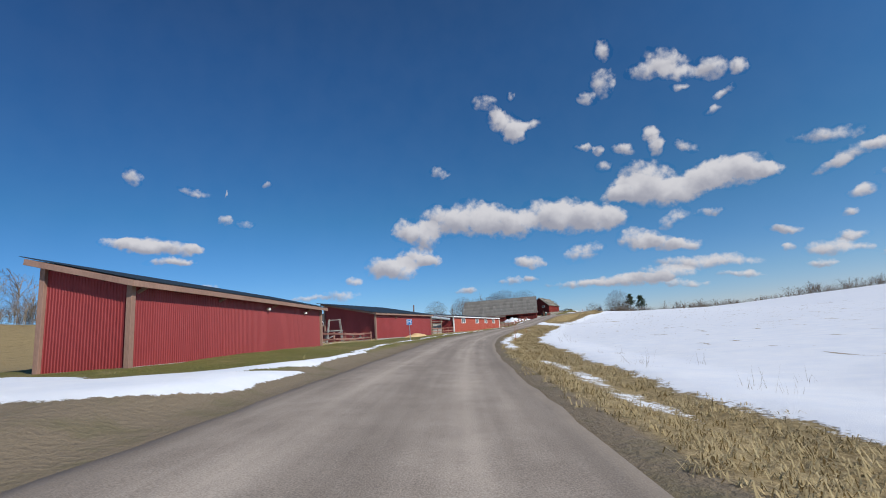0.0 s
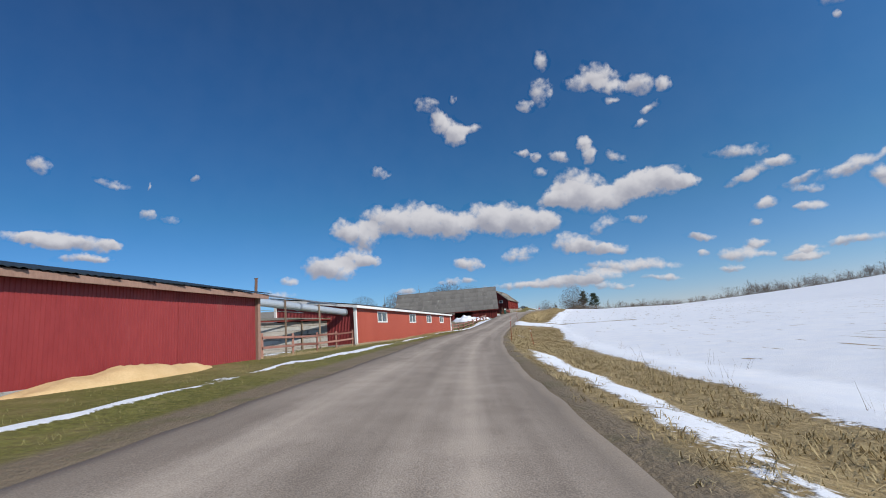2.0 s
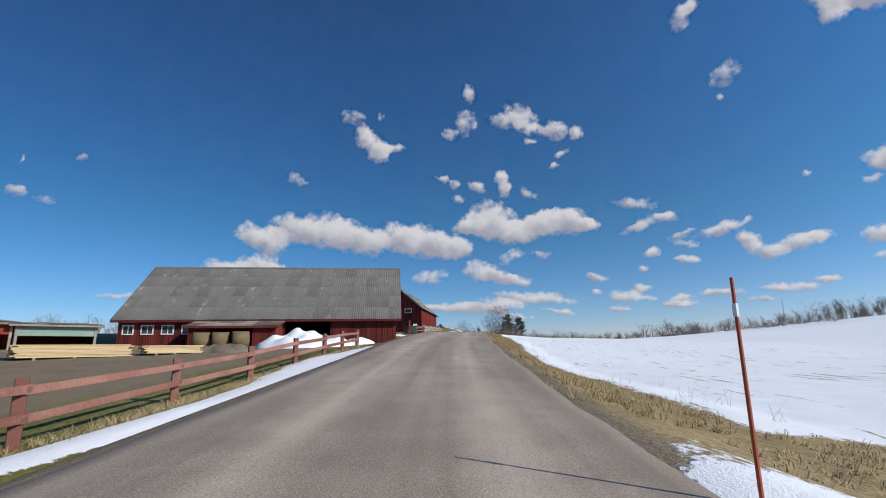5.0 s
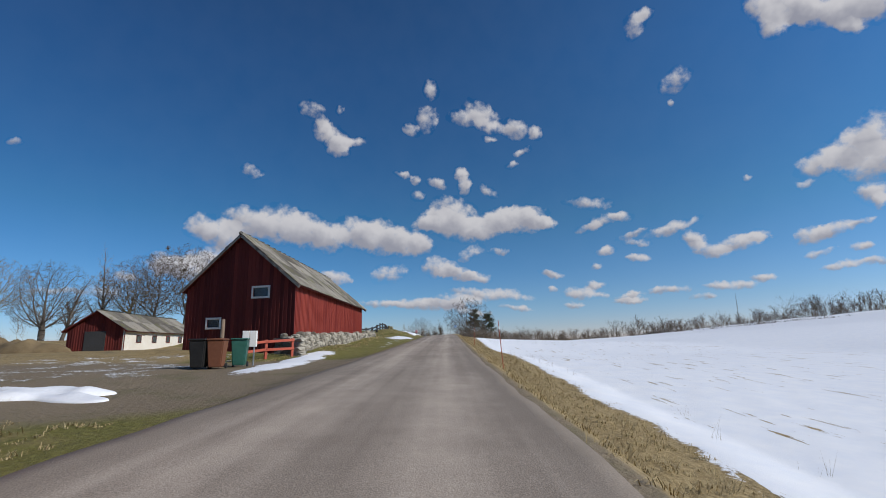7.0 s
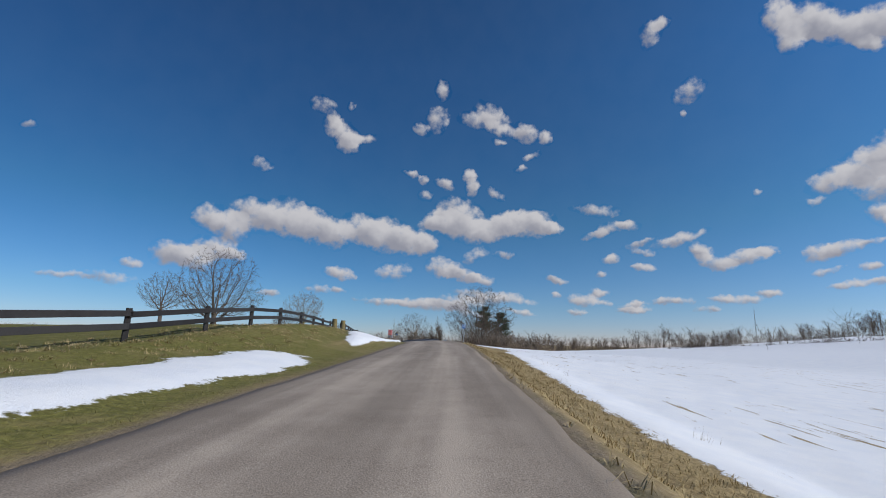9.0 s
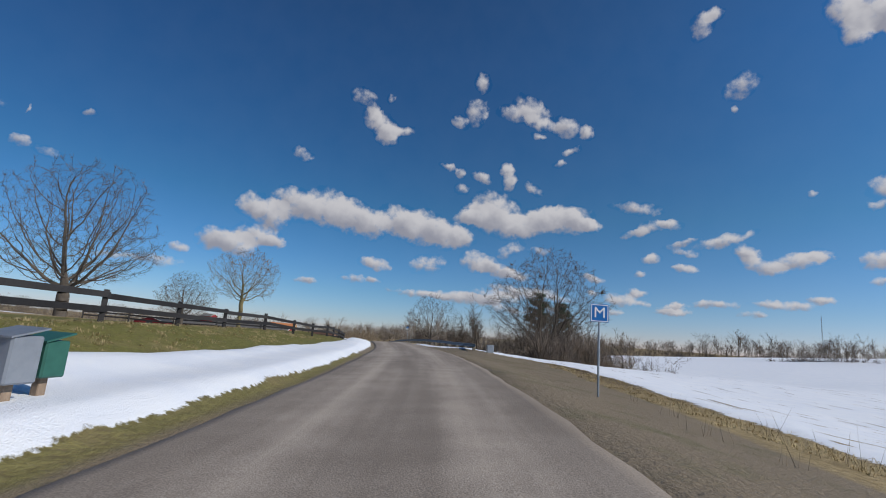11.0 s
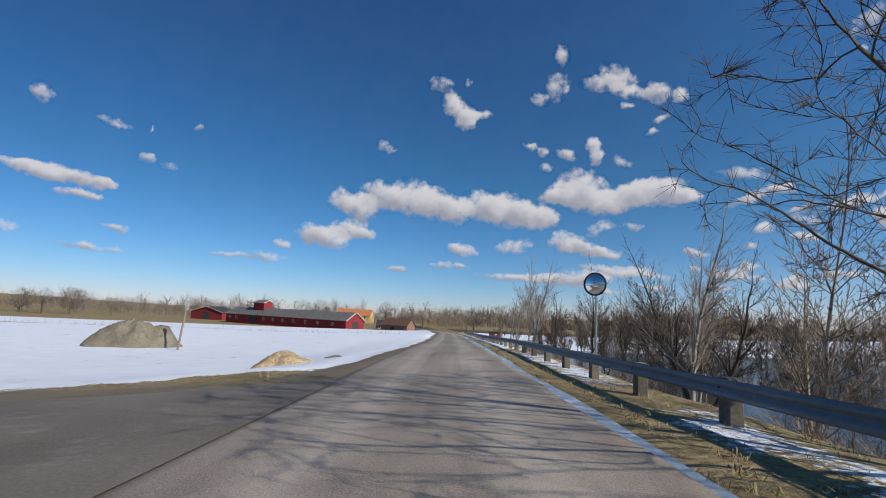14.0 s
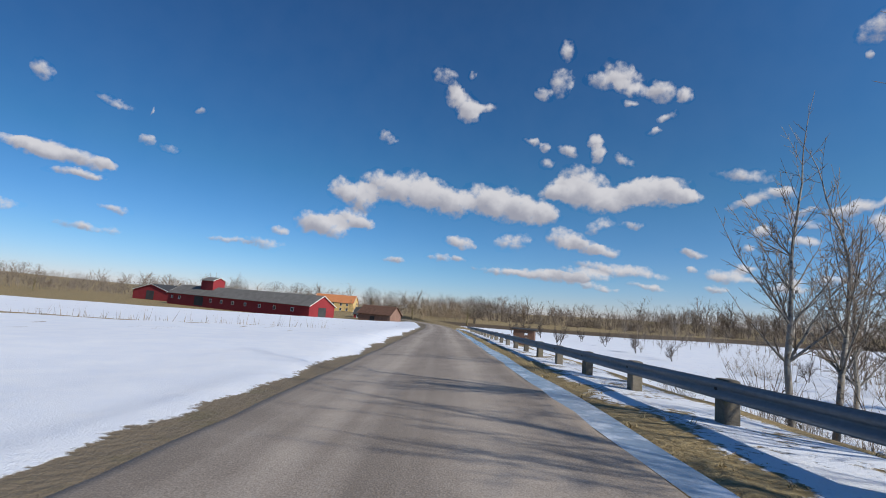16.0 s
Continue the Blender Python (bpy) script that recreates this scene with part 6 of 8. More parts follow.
heap("dirt_heap", "small dark heap of soil on snow", "heap", 85.8, 313.6, 0.55, 0.4, 0.22, ROCK_MOSS, 0, 0.3, 11)
heap("dirt_heap", "low heap of dark soil in the timber yard", "heap", 16.0, 131.5, 1.4, 1.0, 0.55, BARE_DIRT, 0, 0.3, 12)
heap("hedge_mound", "rough mound of dry hedge and soil by the drive", "mound", 19.5, 190.5, 4.5, 1.2, 1.1, HAY_OLD, -20, 0.3, 13)


def timber_stack(x, y, turn, length, rows, layers, label):
    ob = thing("timber_stack", label, "timber stack", pose(x, y, at_ground(x, y), 0, 0, turn))
    rnd = random.Random(int(x * 10))
    for j in range(3):
        part("bearer", box(length * (0.15 + 0.33 * j), length * (0.15 + 0.33 * j) + 0.1, -0.05, rows * 0.16 + 0.05, -0.1, 0.12, None, 0.01), GREY_WOOD, ob)
    bm = box(0, length, 0, 0.145, 0, 0.05, None, 0.004)
    me = bpy.data.meshes.new("plank")
    bm.to_mesh(me)
    bm.free()
    me.materials.append(NEW_TIMBER)
    for k in range(layers):
        for i in range(rows):
            p = mesh_part("plank", me, ob)
            p.matrix_local = Matrix.Translation((rnd.uniform(-0.12, 0.12), i * 0.16, 0.12 + k * 0.056)) @ Matrix.Rotation(rnd.uniform(-0.008, 0.008), 4, "Z")
    return ob


timber_stack(8.6, 127.2, 28, 4.2, 9, 10, "stack of fresh yellow sawn planks in the yard")
timber_stack(12.9, 129.5, 28, 2.6, 7, 7, "short stack of fresh sawn planks on bearers")
timber_stack(1.5, 128.0, 25, 4.0, 8, 5, "low stack of pale sawn boards under shed eaves")


def wheelie_bin(x, y, turn, material, label):
    ob = thing("wheelie_bin", label, "bin", pose(x, y, at_ground(x, y), 0, 0, turn), "wheelie bins by the drive")
    bm = bmesh.new()
    v = [bm.verts.new(c) for c in ((-0.21, -0.24, 0.06), (0.21, -0.24, 0.06), (0.21, 0.22, 0.06), (-0.21, 0.22, 0.06), (-0.28, -0.33, 0.98), (0.28, -0.33, 0.98), (0.28, 0.3, 0.98), (-0.28, 0.3, 0.98))]
    for f in ((3, 2, 1, 0), (4, 5, 6, 7), (0, 1, 5, 4), (1, 2, 6, 5), (2, 3, 7, 6), (3, 0, 4, 7)):
        bm.faces.new([v[i] for i in f])
    bmesh.ops.bevel(bm, geom=bm.edges[:], offset=0.03, segments=2, affect="EDGES")
    part("body", bm, material, ob)
    part("lid", box(-0.3, 0.3, -0.37, 0.33, 0.985, 1.05, None, 0.025), material, ob)
    for s in (-0.25, 0.25):
        part("wheel", tube((s - 0.025, 0.24, 0.1), (s + 0.025, 0.24, 0.1), 0.1, n=16), DARK_PLASTIC, ob)
    part("handle", tube((-0.24, 0.37, 0.96), (0.24, 0.37, 0.96), 0.02, n=8), DARK_PLASTIC, ob)


wheelie_bin(34.3, 161.3, -20, DARK_PLASTIC, "black wheelie bin at the edge of the drive")
wheelie_bin(34.85, 161.2, -15, BROWN_PLASTIC, "brown wheelie bin at the edge of the drive")
wheelie_bin(35.6, 161.9, -10, GREEN_PLASTIC, "dark green wheelie bin at the edge of the drive")


def meter_box(x, y, turn):
    ob = thing("meter_box", "white meter cabinet on a stand by the bins", "cabinet", pose(x, y, at_ground(x, y), 0, 0, turn))
    for s in (-0.18, 0.18):
        part("leg", beam((s, 0, -0.3), (s, 0, 0.75), 0.05, 0.05, up=(1, 0, 0)), GALV, ob)
    for s in (-0.14, 0.14):
        part("box", box(s - 0.13, s + 0.13, -0.09, 0.09, 0.72, 1.35, None, 0.012), WHITE_PAINT, ob)


meter_box(35.95, 162.9, -15)


# ---- the works between the second and third shed ----
def duct():
    a, b = Vector((-3.3, 64.3, 4.0)), Vector((1.15, 73.0, 3.5))
    ob = thing("duct", "long grey metal duct with rust stains on posts", "duct", Matrix.Translation(a))
    d = b - a
    part("pipe", tube((0, 0, 0), d, 0.2, n=16), PIPE_METAL, ob)
    for k in (0.02, 0.5, 0.98):
        part("flange", tube(d * k, d * (k + 0.012), 0.235, n=16), GALV, ob)
    part("conduit", tube((-0.3, 0, 0.42), d + Vector((-0.5, 0, 0.55)), 0.045, n=8), GALV, ob)
    part("wire", tube((-0.1, 0, -0.42), d * 0.55 + Vector((0, 0, -0.3)), 0.015, n=6), GALV, ob)
    for k in (0.35, 0.66):
        p = d * k
        part("support_post", beam((p.x + 0.26, p.y, at_ground(a.x + p.x, a.y + p.y) - a.z - 0.3), (p.x + 0.26, p.y, p.z + 0.25), 0.09, 0.09, up=(1, 0, 0)), OLD_WOOD, ob)


duct()


def concrete_bin():
    p = Plan("bin_store", "weathered board and concrete bin under the duct", "storage bin", (-3.6, 70.2), (0.6, 74.4), (-2.0, 2.0), 1.2)
    for a, b in ((p.at(p.length, 0), p.at(0, 0)), (p.at(0, 0), p.at(0, p.depth)), (p.at(p.length, p.depth), p.at(p.length, 0)), (p.at(0, p.depth), p.at(p.length, p.depth))):
        m, n = wall_matrix(a, b), (b - a).length
        for k in range(8):
            part("plank", box(0.0, n, -0.05, random.uniform(0, 0.012), k * 0.26 - 0.2, k * 0.26 + 0.05, m, 0.006), GREY_WOOD if k % 3 else CONCRETE, p.ob)
    for u in (0.05, p.length / 2, p.length - 0.05):
        part("stud", beam(p.at(u, -0.07, -0.3), p.at(u, -0.07, 2.0), 0.1, 0.1, up=(1, 0, 0)), OLD_WOOD, p.ob)
    roof_slope(p.ob, p.at(-0.3, -0.3, 1.98), p.at(p.length + 0.3, -0.3, 1.98), p.at(-0.3, p.depth + 0.3, 2.3), p.at(p.length + 0.3, p.depth + 0.3, 2.3), ETERNIT_OLD)


concrete_bin()
mast = thing("steel_mast", "tall rusty brown steel mast beside the duct", "mast", pose(-4.3, 72.3, at_ground(-4.3, 72.3), 0, 2, 20))
part("column", box(-0.08, 0.08, -0.08, 0.08, -0.4, 4.6, None, 0.01), RUST_METAL, mast)
part("cap", box(-0.1, 0.1, -0.1, 0.1, 4.6, 4.64), RUST_METAL, mast)


def trestle(x, y, turn, label):
    """A rough lookout of poles with a ladder."""
    ob = thing("pole_trestle", label, "trestle", pose(x, y, at_ground(x, y), 0, 0, turn))
    for a, b in (((-0.75, -0.4, -0.1), (-0.45, -0.3, 2.3)), ((0.75, -0.4, -0.1), (0.5, -0.3, 2.3)), ((-0.75, 0.6, -0.1), (-0.45, 0.4, 2.3)), ((0.75, 0.6, -0.1), (0.5, 0.4, 2.3))):
        part("leg", tube(a, b, 0.055, 0.045, 8), GREY_WOOD, ob)
    for a, b in (((-0.7, -0.36, 1.2), (0.75, -0.36, 1.2)), ((-0.7, 0.45, 1.2), (0.75, 0.45, 1.2)), ((-0.5, -0.32, 2.2), (0.55, -0.32, 2.2)), ((-0.55, -0.3, 1.9), (-0.6, 0.42, 1.9)), ((0.55, -0.3, 1.9), (0.6, 0.42, 1.9)), ((-0.72, -0.36, 0.5), (0.68, -0.33, 1.15))):
        part("brace", tube(a, b, 0.035, 0.035, 7), GREY_WOOD, ob)
    for k in range(6):
        part("slat", box(-0.6 + k * 0.21, -0.43 + k * 0.21, -0.36, 0.46, 1.25, 1.28, None, 0.004), GREY_WOOD, ob)
    return ob


trestle(-10.1, 44.6, 20, "rough grey pole trestle with a seat by the shed")
tbl = thing("picnic_table", "weathered wooden picnic table on dry grass", "table", pose(-7.9, 43.9, at_ground(-7.9, 43.9), 0, 0, 65))
for k in range(4):
    part("board", box(-0.75, 0.75, -0.32 + k * 0.165, -0.17 + k * 0.165, 0.68, 0.72, None, 0.005), GREY_WOOD, tbl)
for s in (-0.55, 0.55):
    part("leg", beam((s, -0.5, 0), (s, 0.12, 0.7), 0.08, 0.05), GREY_WOOD, tbl)
    part("leg", beam((s, 0.5, 0), (s, -0.12, 0.7), 0.08, 0.05), GREY_WOOD, tbl)
for s in (-0.62, 0.62):
    part("bench", box(-0.75, 0.75, s - 0.12, s + 0.12, 0.4, 0.44, None, 0.005), GREY_WOOD, tbl)


# ---- open sheds and barns further back ----
def open_shed(name, label, corner, along, depth, base, front_top, back_top, bays, wall, face=None, roofing=ETERNIT_OLD):
    """A shed with an open front between posts."""
    p = Plan(name, label, "shed", corner, along, depth, base)
    n, d, ft, bt = p.length, p.depth, front_top, back_top
    c00, c10, c11, c01 = p.at(0, 0), p.at(n, 0), p.at(n, d), p.at(0, d)
    clad(p.ob, c00, c01, lambda s: -0.1, lambda s: ft + (bt - ft) * s / d, BOARD[wall], 0.22)
    clad(p.ob, c11, c10, lambda s: -0.1, lambda s: bt + (ft - bt) * s / d, BOARD[wall], 0.22)
    flat_wall(p.ob, c01, c11, -0.4, bt, bt, wall)
    for i in range(bays + 1):
        u = 0.1 + (n - 0.2) * i / bays
        part("post", beam(p.at(u, 0, -0.4), p.at(u, 0, ft), 0.16, 0.16, up=(1, 0, 0)), GREY_WOOD, p.ob)
    if face is not None:
        m = wall_matrix(c10, c00)
        part("head_panel", box(0, n, -0.03, 0.03, ft - 0.75, ft, m), face, p.ob)
    o = 0.4
    s = (bt - ft) / d
    roof_slope(p.ob, p.at(-o, -o, ft + 0.1 - o * s), p.at(n + o, -o, ft + 0.1 - o * s), p.at(-o, d + o, bt + 0.1 + o * s), p.at(n + o, d + o, bt + 0.1 + o * s), roofing, 1.1, 3.0)
    trim(p.ob, p.at(-o, -o, ft + 0.02 - o * s), p.at(n + o, -o, ft + 0.02 - o * s), 0.04, 0.14, GREY_WOOD, "fascia")
    return p


open_shed("cart_shed", "open-fronted red cart shed with pale roof", (-31.5, 66.0), (-19.0, 74.5), (-4.0, 5.5), 1.0, 3.0, 3.5, 3, FALU_RED_SHADED)
open_shed("machine_shed", "long open red machine shed behind the timber yard", (-14.0, 133.5), (1.2, 144.2), (-4.0, 5.6), 2.6, 2.7, 3.2, 4, FALU_RED_SUNLIT, FALU_RED_SUNLIT)
open_shed("machine_shed", "open shed with pale green front panel by the barn", (1.4, 144.0), (5.6, 146.4), (-2.4, 4.2), 2.7, 2.5, 2.8, 1, FALU_RED_SHADED, GREEN_SHEET)
for i, (x, y, r) in enumerate(((13.6, 141.6, 0.6), (14.9, 141.4, 0.6), (16.3, 141.1, 0.62))):
    b = thing("hay_bale", "round bale of old brown hay before the barn", "hay bale", pose(x, y, at_ground(x, y), 0, 0, 12), "hay bales at the barn")
    bm = bmesh.new()
    add_tube(bm, (-0.55, 0, r), (0.55, 0, r), r, r, 22)
    bmesh.ops.subdivide_edges(bm, edges=bm.edges[:], cuts=1)
    lumpy(bm, 0.06, 3.0)
    part("bale", bm, HAY_OLD, b, smooth=True)


# ---- the farm in the valley ----
def gabled(name, label, category, corner, along, depth, base, eave, ridge, wall, roofing, windows=(), doors=(), gable_doors=(), gable_front=None, win_mat=WHITE_PAINT, gable_wins=()):
    """A plain gabled house: flat board walls, two roof slopes, windows and doors as their own parts."""
    p = Plan(name, label, category, corner, along, depth, base)
    n, d = p.length, p.depth
    c00, c10, c11, c01 = p.at(0, 0), p.at(n, 0), p.at(n, d), p.at(0, d)
    flat_wall(p.ob, c10, c00, -0.8, eave, eave, wall)
    flat_wall(p.ob, c01, c11, -0.8, eave, eave, wall)
    for a, b in ((c00, c01), (c11, c10)):
        m, w = wall_matrix(a, b), (b - a).length
        bm = bmesh.new()
        f = [bm.verts.new((x, y, z)) for y in (-0.12, 0.0) for x, z in ((0, -0.8), (w, -0.8), (w, eave), (w / 2, ridge), (0, eave))]
        bm.faces.new([f[i] for i in (0, 1, 2, 3, 4)])
        bm.faces.new([f[i] for i in (9, 8, 7, 6, 5)])
        for i in range(5):
            bm.faces.new((f[i], f[i + 5], f[(i + 1) % 5 + 5], f[(i + 1) % 5]))
        bmesh.ops.recalc_face_normals(bm, faces=bm.faces)
        bmesh.ops.transform(bm, matrix=m, verts=bm.verts)
        part("gable_wall", bm, wall, p.ob)
    for u, w, z0, z1 in windows:
        window(p.ob, c10, c00, n - u - w, n - u, z0, z1, win_mat, 1, 0.12, -0.005)
    for u, w, h in doors:
        part("door", box(n - u - w, n - u, 0.01, 0.06, -0.05, h, wall_matrix(c10, c00), 0.01), TAR_ROOF, p.ob, "dark plank door")
    for far, u, w, h in gable_doors:
        m = wall_matrix(c11, c10) if far else wall_matrix(c00, c01)
        part("door", box(u, u + w, 0.01, 0.06, -0.05, h, m, 0.01), TAR_ROOF, p.ob, "dark plank door")
    for far, u, w, z0, z1 in gable_wins:
        a, b = (c11, c10) if far else (c00, c01)
        window(p.ob, a, b, u, u + w, z0, z1, win_mat, 1, 0.12, -0.005)
    o = 0.5
    s = (ridge - eave) / (d / 2)
    for v0 in (-o, d + o):
        e0, e1, r0, r1 = p.at(-o, v0, eave - o * s + 0.12), p.at(n + o, v0, eave - o * s + 0.12), p.at(-o, d / 2, ridge + 0.12), p.at(n + o, d / 2, ridge + 0.12)
        part("roof", slab([e0, e1, r1, r0], 0.12), roofing, p.ob)
        for a, b in ((e0, r0), (e1, r1)):
            trim(p.ob, a - Vector((0, 0, 0.08)), b - Vector((0, 0, 0.08)), 0.06, 0.22, win_mat, "verge_board")
    return p


DISTANT_RED = surf("weathered_red_boards", (0.20, 0.022, 0.022), (0.29, 0.04, 0.036), 0.85, 0.3, 4, 0.2)
gabled("red_house", "small red wooden outhouse with dark gable roof", "outbuilding", (-20.2, 106.6), (-25.3, 103.8), (-4.0, 7.0), 2.4, 3.0, 5.4, DISTANT_RED, TAR_ROOF, windows=((0.5, 0.9, 1.2, 2.0),))


FARM_RED = surf("farm_red_paint", (0.22, 0.020, 0.026), (0.30, 0.036, 0.040), 0.85, 0.3, 4, 0.2)
long_byre = gabled("cow_barn", "long dark red cow barn with grey roof and vents", "barn", (18.7, 541.0), (79.3, 490.0), (7.2, 8.4), -0.6, 3.9, 7.2, FARM_RED, ETERNIT,
                   windows=[(u, 1.1, 1.7, 2.7) for u in (2.5, 7.5, 27.5, 34, 40.5, 47.5, 55, 62.5, 71)], doors=[(18.0, 5.5, 3.4)], gable_doors=[(True, 3.8, 3.4, 3.4)])
cup = gabled("roof_turret", "small red ventilation turret on the barn roof", "turret", (33.0, 533.2), (38.8, 528.3), (3.2, 3.8), 5.9, 3.2, 4.4, FARM_RED, ETERNIT)
del cup.ob["category"]
cup.ob.parent = long_byre.ob
cup.ob.matrix_local = long_byre.ob.matrix_world.inverted() @ cup.ob.matrix_world
gabled("hay_barn", "red barn with dark roof across the snow field", "barn", (10.0, 565.0), (14.0, 582.0), (-20.0, 12.0), -1.2, 4.0, 7.0, FARM_RED, TAR_ROOF, gable_doors=[(False, 9.5, 5.0, 4.0)])
gabled("cottage", "yellow wooden farmhouse with orange tile roof", "house", (66.0, 636.0), (90.0, 628.0), (3.0, 9.5), -2.0, 6.0, 10.2, YELLOW_WALL, ORANGE_TILE, windows=[(u, 1.2, z, z + 1.5) for u in (3, 7, 12, 17, 21) for z in (1.0, 3.9)], gable_wins=[(True, 1.6, 1.2, 1.0, 2.5), (True, 5.6, 1.2, 1.0, 2.5), (True, 3.4, 1.2, 4.2, 5.6)])
gabled("annex", "small red outbuilding with white windows behind barn", "outbuilding", (92.5, 531.0), (99.5, 529.0), (2.0, 8.0), -1.9, 2.6, 5.2, FARM_RED, TAR_ROOF, windows=[(1.2, 1.2, 1.2, 2.2), (4.2, 1.2, 1.2, 2.2)])
gabled("log_barn", "small weathered brown log barn beside the road", "barn", (94.5, 511.5), (105.6, 503.8), (4.2, 5.6), -1.2, 3.2, 6.0, POST_WOOD, RUST_METAL, doors=[(5.0, 2.0, 2.2)], win_mat=POST_WOOD)
gabled("manor", "white wooden villa with dark roof among trees", "house", (-86.0, 117.0), (-79.0, 124.0), (-5.0, 5.0), 8.3, 4.2, 6.8, WHITE_PAINT, TAR_ROOF, windows=[(u, 1.1, z, z + 1.4) for u in (1.5, 5, 9, 12) for z in (1.0, 3.2)], gable_wins=[(False, 2, 1.1, 1, 2.4), (False, 5, 1.1, 1, 2.4)])
gabled("farm_barn", "red barn with grey roof behind the works", "barn", (-22.0, 103.0), (-9.0, 108.0), (-2.5, 6.5), 1.3, 2.8, 5.0, FARM_RED, ETERNIT, windows=[(9.5, 1.0, 1.4, 2.2)])


def pump_hut(x, y, turn):
    ob = thing("pump_hut", "small red-brown wooden hut with flat roof", "hut", pose(x, y, at_ground(x, y) , 0, 0, turn))
    part("plinth", box(-1.25, 1.25, -1.25, 1.25, -0.6, 0.12, None, 0.02), CONCRETE, ob)
    for k in range(11):
        w = 2.4 / 11
        for s in (-1, 1):
            part("board", box(-1.2 + k * w, -1.2 + (k + 1) * w - 0.01, s * 1.2 - 0.02, s * 1.2 + 0.02, 0.12, 1.95), POST_WOOD if False else RUST_METAL, ob)
            part("board", box(s * 1.2 - 0.02, s * 1.2 + 0.02, -1.2 + k * w, -1.2 + (k + 1) * w - 0.01, 0.12, 1.95), RUST_METAL, ob)
    part("roof", box(-1.45, 1.45, -1.45, 1.45, 1.95, 2.08, None, 0.02), TAR_ROOF, ob)
    part("plate", box(0.1, 0.45, -1.235, -1.222, 1.35, 1.6), SIGN_WHITE, ob, "small white notice plate")


pump_hut(115.2, 391.5, -25)


def old_trailer(x, y, turn):
    ob = thing("farm_trailer", "old red farm trailer parked on dry grass", "trailer", pose(x, y, at_ground(x, y), 0, 0, turn))
    part("bed", box(-2.0, 2.0, -0.9, 0.9, 0.75, 0.85, None, 0.01), RUST_METAL, ob)
    for y0 in (-0.92, 0.9):
        part("side_board", box(-2.0, 2.0, y0, y0 + 0.03, 0.85, 1.4, None, 0.005), FARM_RED, ob)
    for x0 in (-2.0, 1.97):
        part("end_board", box(x0, x0 + 0.03, -0.89, 0.89, 0.85, 1.4, None, 0.005), FARM_RED, ob)
    for sx in (-1.0, 1.0):
        for sy in (-0.8, 0.8):
            part("wheel", tube((sx, sy - 0.1, 0.4), (sx, sy + 0.1, 0.4), 0.4, n=18), DARK_PLASTIC, ob)
    part("drawbar", beam((2.0, 0, 0.6), (3.4, 0, 0.35), 0.08, 0.08), RUST_METAL, ob)


old_trailer(-28.5, 46.5, 35)


# ---- trees ----
def raw_mesh(name, verts, faces, material, smooth=False):
    """A mesh from arrays: verts (n, 3), faces (m, k)."""
    me = bpy.data.meshes.new(name)
    k = faces.shape[1]
    me.vertices.add(len(verts))
    me.vertices.foreach_set("co", np.asarray(verts, np.float32).ravel())
    me.loops.add(faces.size)
    me.loops.foreach_set("vertex_index", faces.astype(np.int32).ravel())
    me.polygons.add(len(faces))
    me.polygons.foreach_set("loop_start", np.arange(len(faces)) * k)
    if smooth:
        me.polygons.foreach_set("use_smooth", np.ones(len(faces), bool))
    me.update()
    me.validate()
    me.materials.append(material)
    return me


def seg_mesh(name, segs, sides, material):
    """Tapered tubes: rows of (ax, ay, az, bx, by, bz, ra, rb)."""
    s = np.array(segs)
    a, b, ra, rb = s[:, :3], s[:, 3:6], s[:, 6], s[:, 7]
    d = b - a
    d /= np.maximum(np.linalg.norm(d, axis=1, keepdims=True), 1e-6)
    ref = np.where(np.abs(d[:, 2:3]) > 0.9, [[1.0, 0, 0]], [[0, 0, 1.0]])
    u = np.cross(d, ref)
    u /= np.linalg.norm(u, axis=1, keepdims=True)
    v = np.cross(d, u)
    n = len(s)
    verts = np.zeros((n, 2, sides, 3))
    for k in range(sides):
        w = np.cos(k * math.tau / sides) * u + np.sin(k * math.tau / sides) * v
        verts[:, 0, k] = a + w * ra[:, None]
        verts[:, 1, k] = b + w * rb[:, None]
    base = (np.arange(n) * 2 * sides)[:, None]
    faces = np.concatenate([base + np.array([[k, (k + 1) % sides, sides + (k + 1) % sides, sides + k]]) for k in range(sides)])
    return raw_mesh(name, verts.reshape(-1, 3), faces, material, True)


def grow(rnd, p, d, length, r, level, cfg, thick, thin):
    n = 5 if level < 2 else 3
    d = d.copy()
    step = length / n
    for i in range(n):
        d = d + Vector((rnd.gauss(0, 1), rnd.gauss(0, 1), rnd.gauss(0, 0.6))) * cfg["wobble"]
        d.z += cfg["rise"] * (0.5 if level == 0 else 1.0)
        d.normalize()
        q = p + d * step
        f0, f1 = 1 - 0.55 * i / n, 1 - 0.55 * (i + 1) / n
        (thick if r > 0.03 else thin).append((*p, *q, r * f0, r * f1))
        p = q
        if level < cfg["levels"] and (level > 0 or (i + 1) / n >= cfg["clear"]):
            for _ in range(cfg["kids"][level] if level else cfg["limbs"]):
                side = d.orthogonal().normalized()
                side.rotate(Matrix.Rotation(rnd.uniform(0, math.tau), 3, d).to_quaternion())
                ang = radians(rnd.uniform(*cfg["angle"]))
                nd = d * math.cos(ang) + side * math.sin(ang)
                keep = 1 - 0.45 * i / n
                grow(rnd, p, nd, length * rnd.uniform(*cfg["shorter"]) * keep, r * f1 * rnd.uniform(0.38, 0.56), level + 1, cfg, thick, thin)
    if level < cfg["levels"] and level < 3:
        grow(rnd, p, d, length * 0.55, r * 0.44, level + 1, cfg, thick, thin)


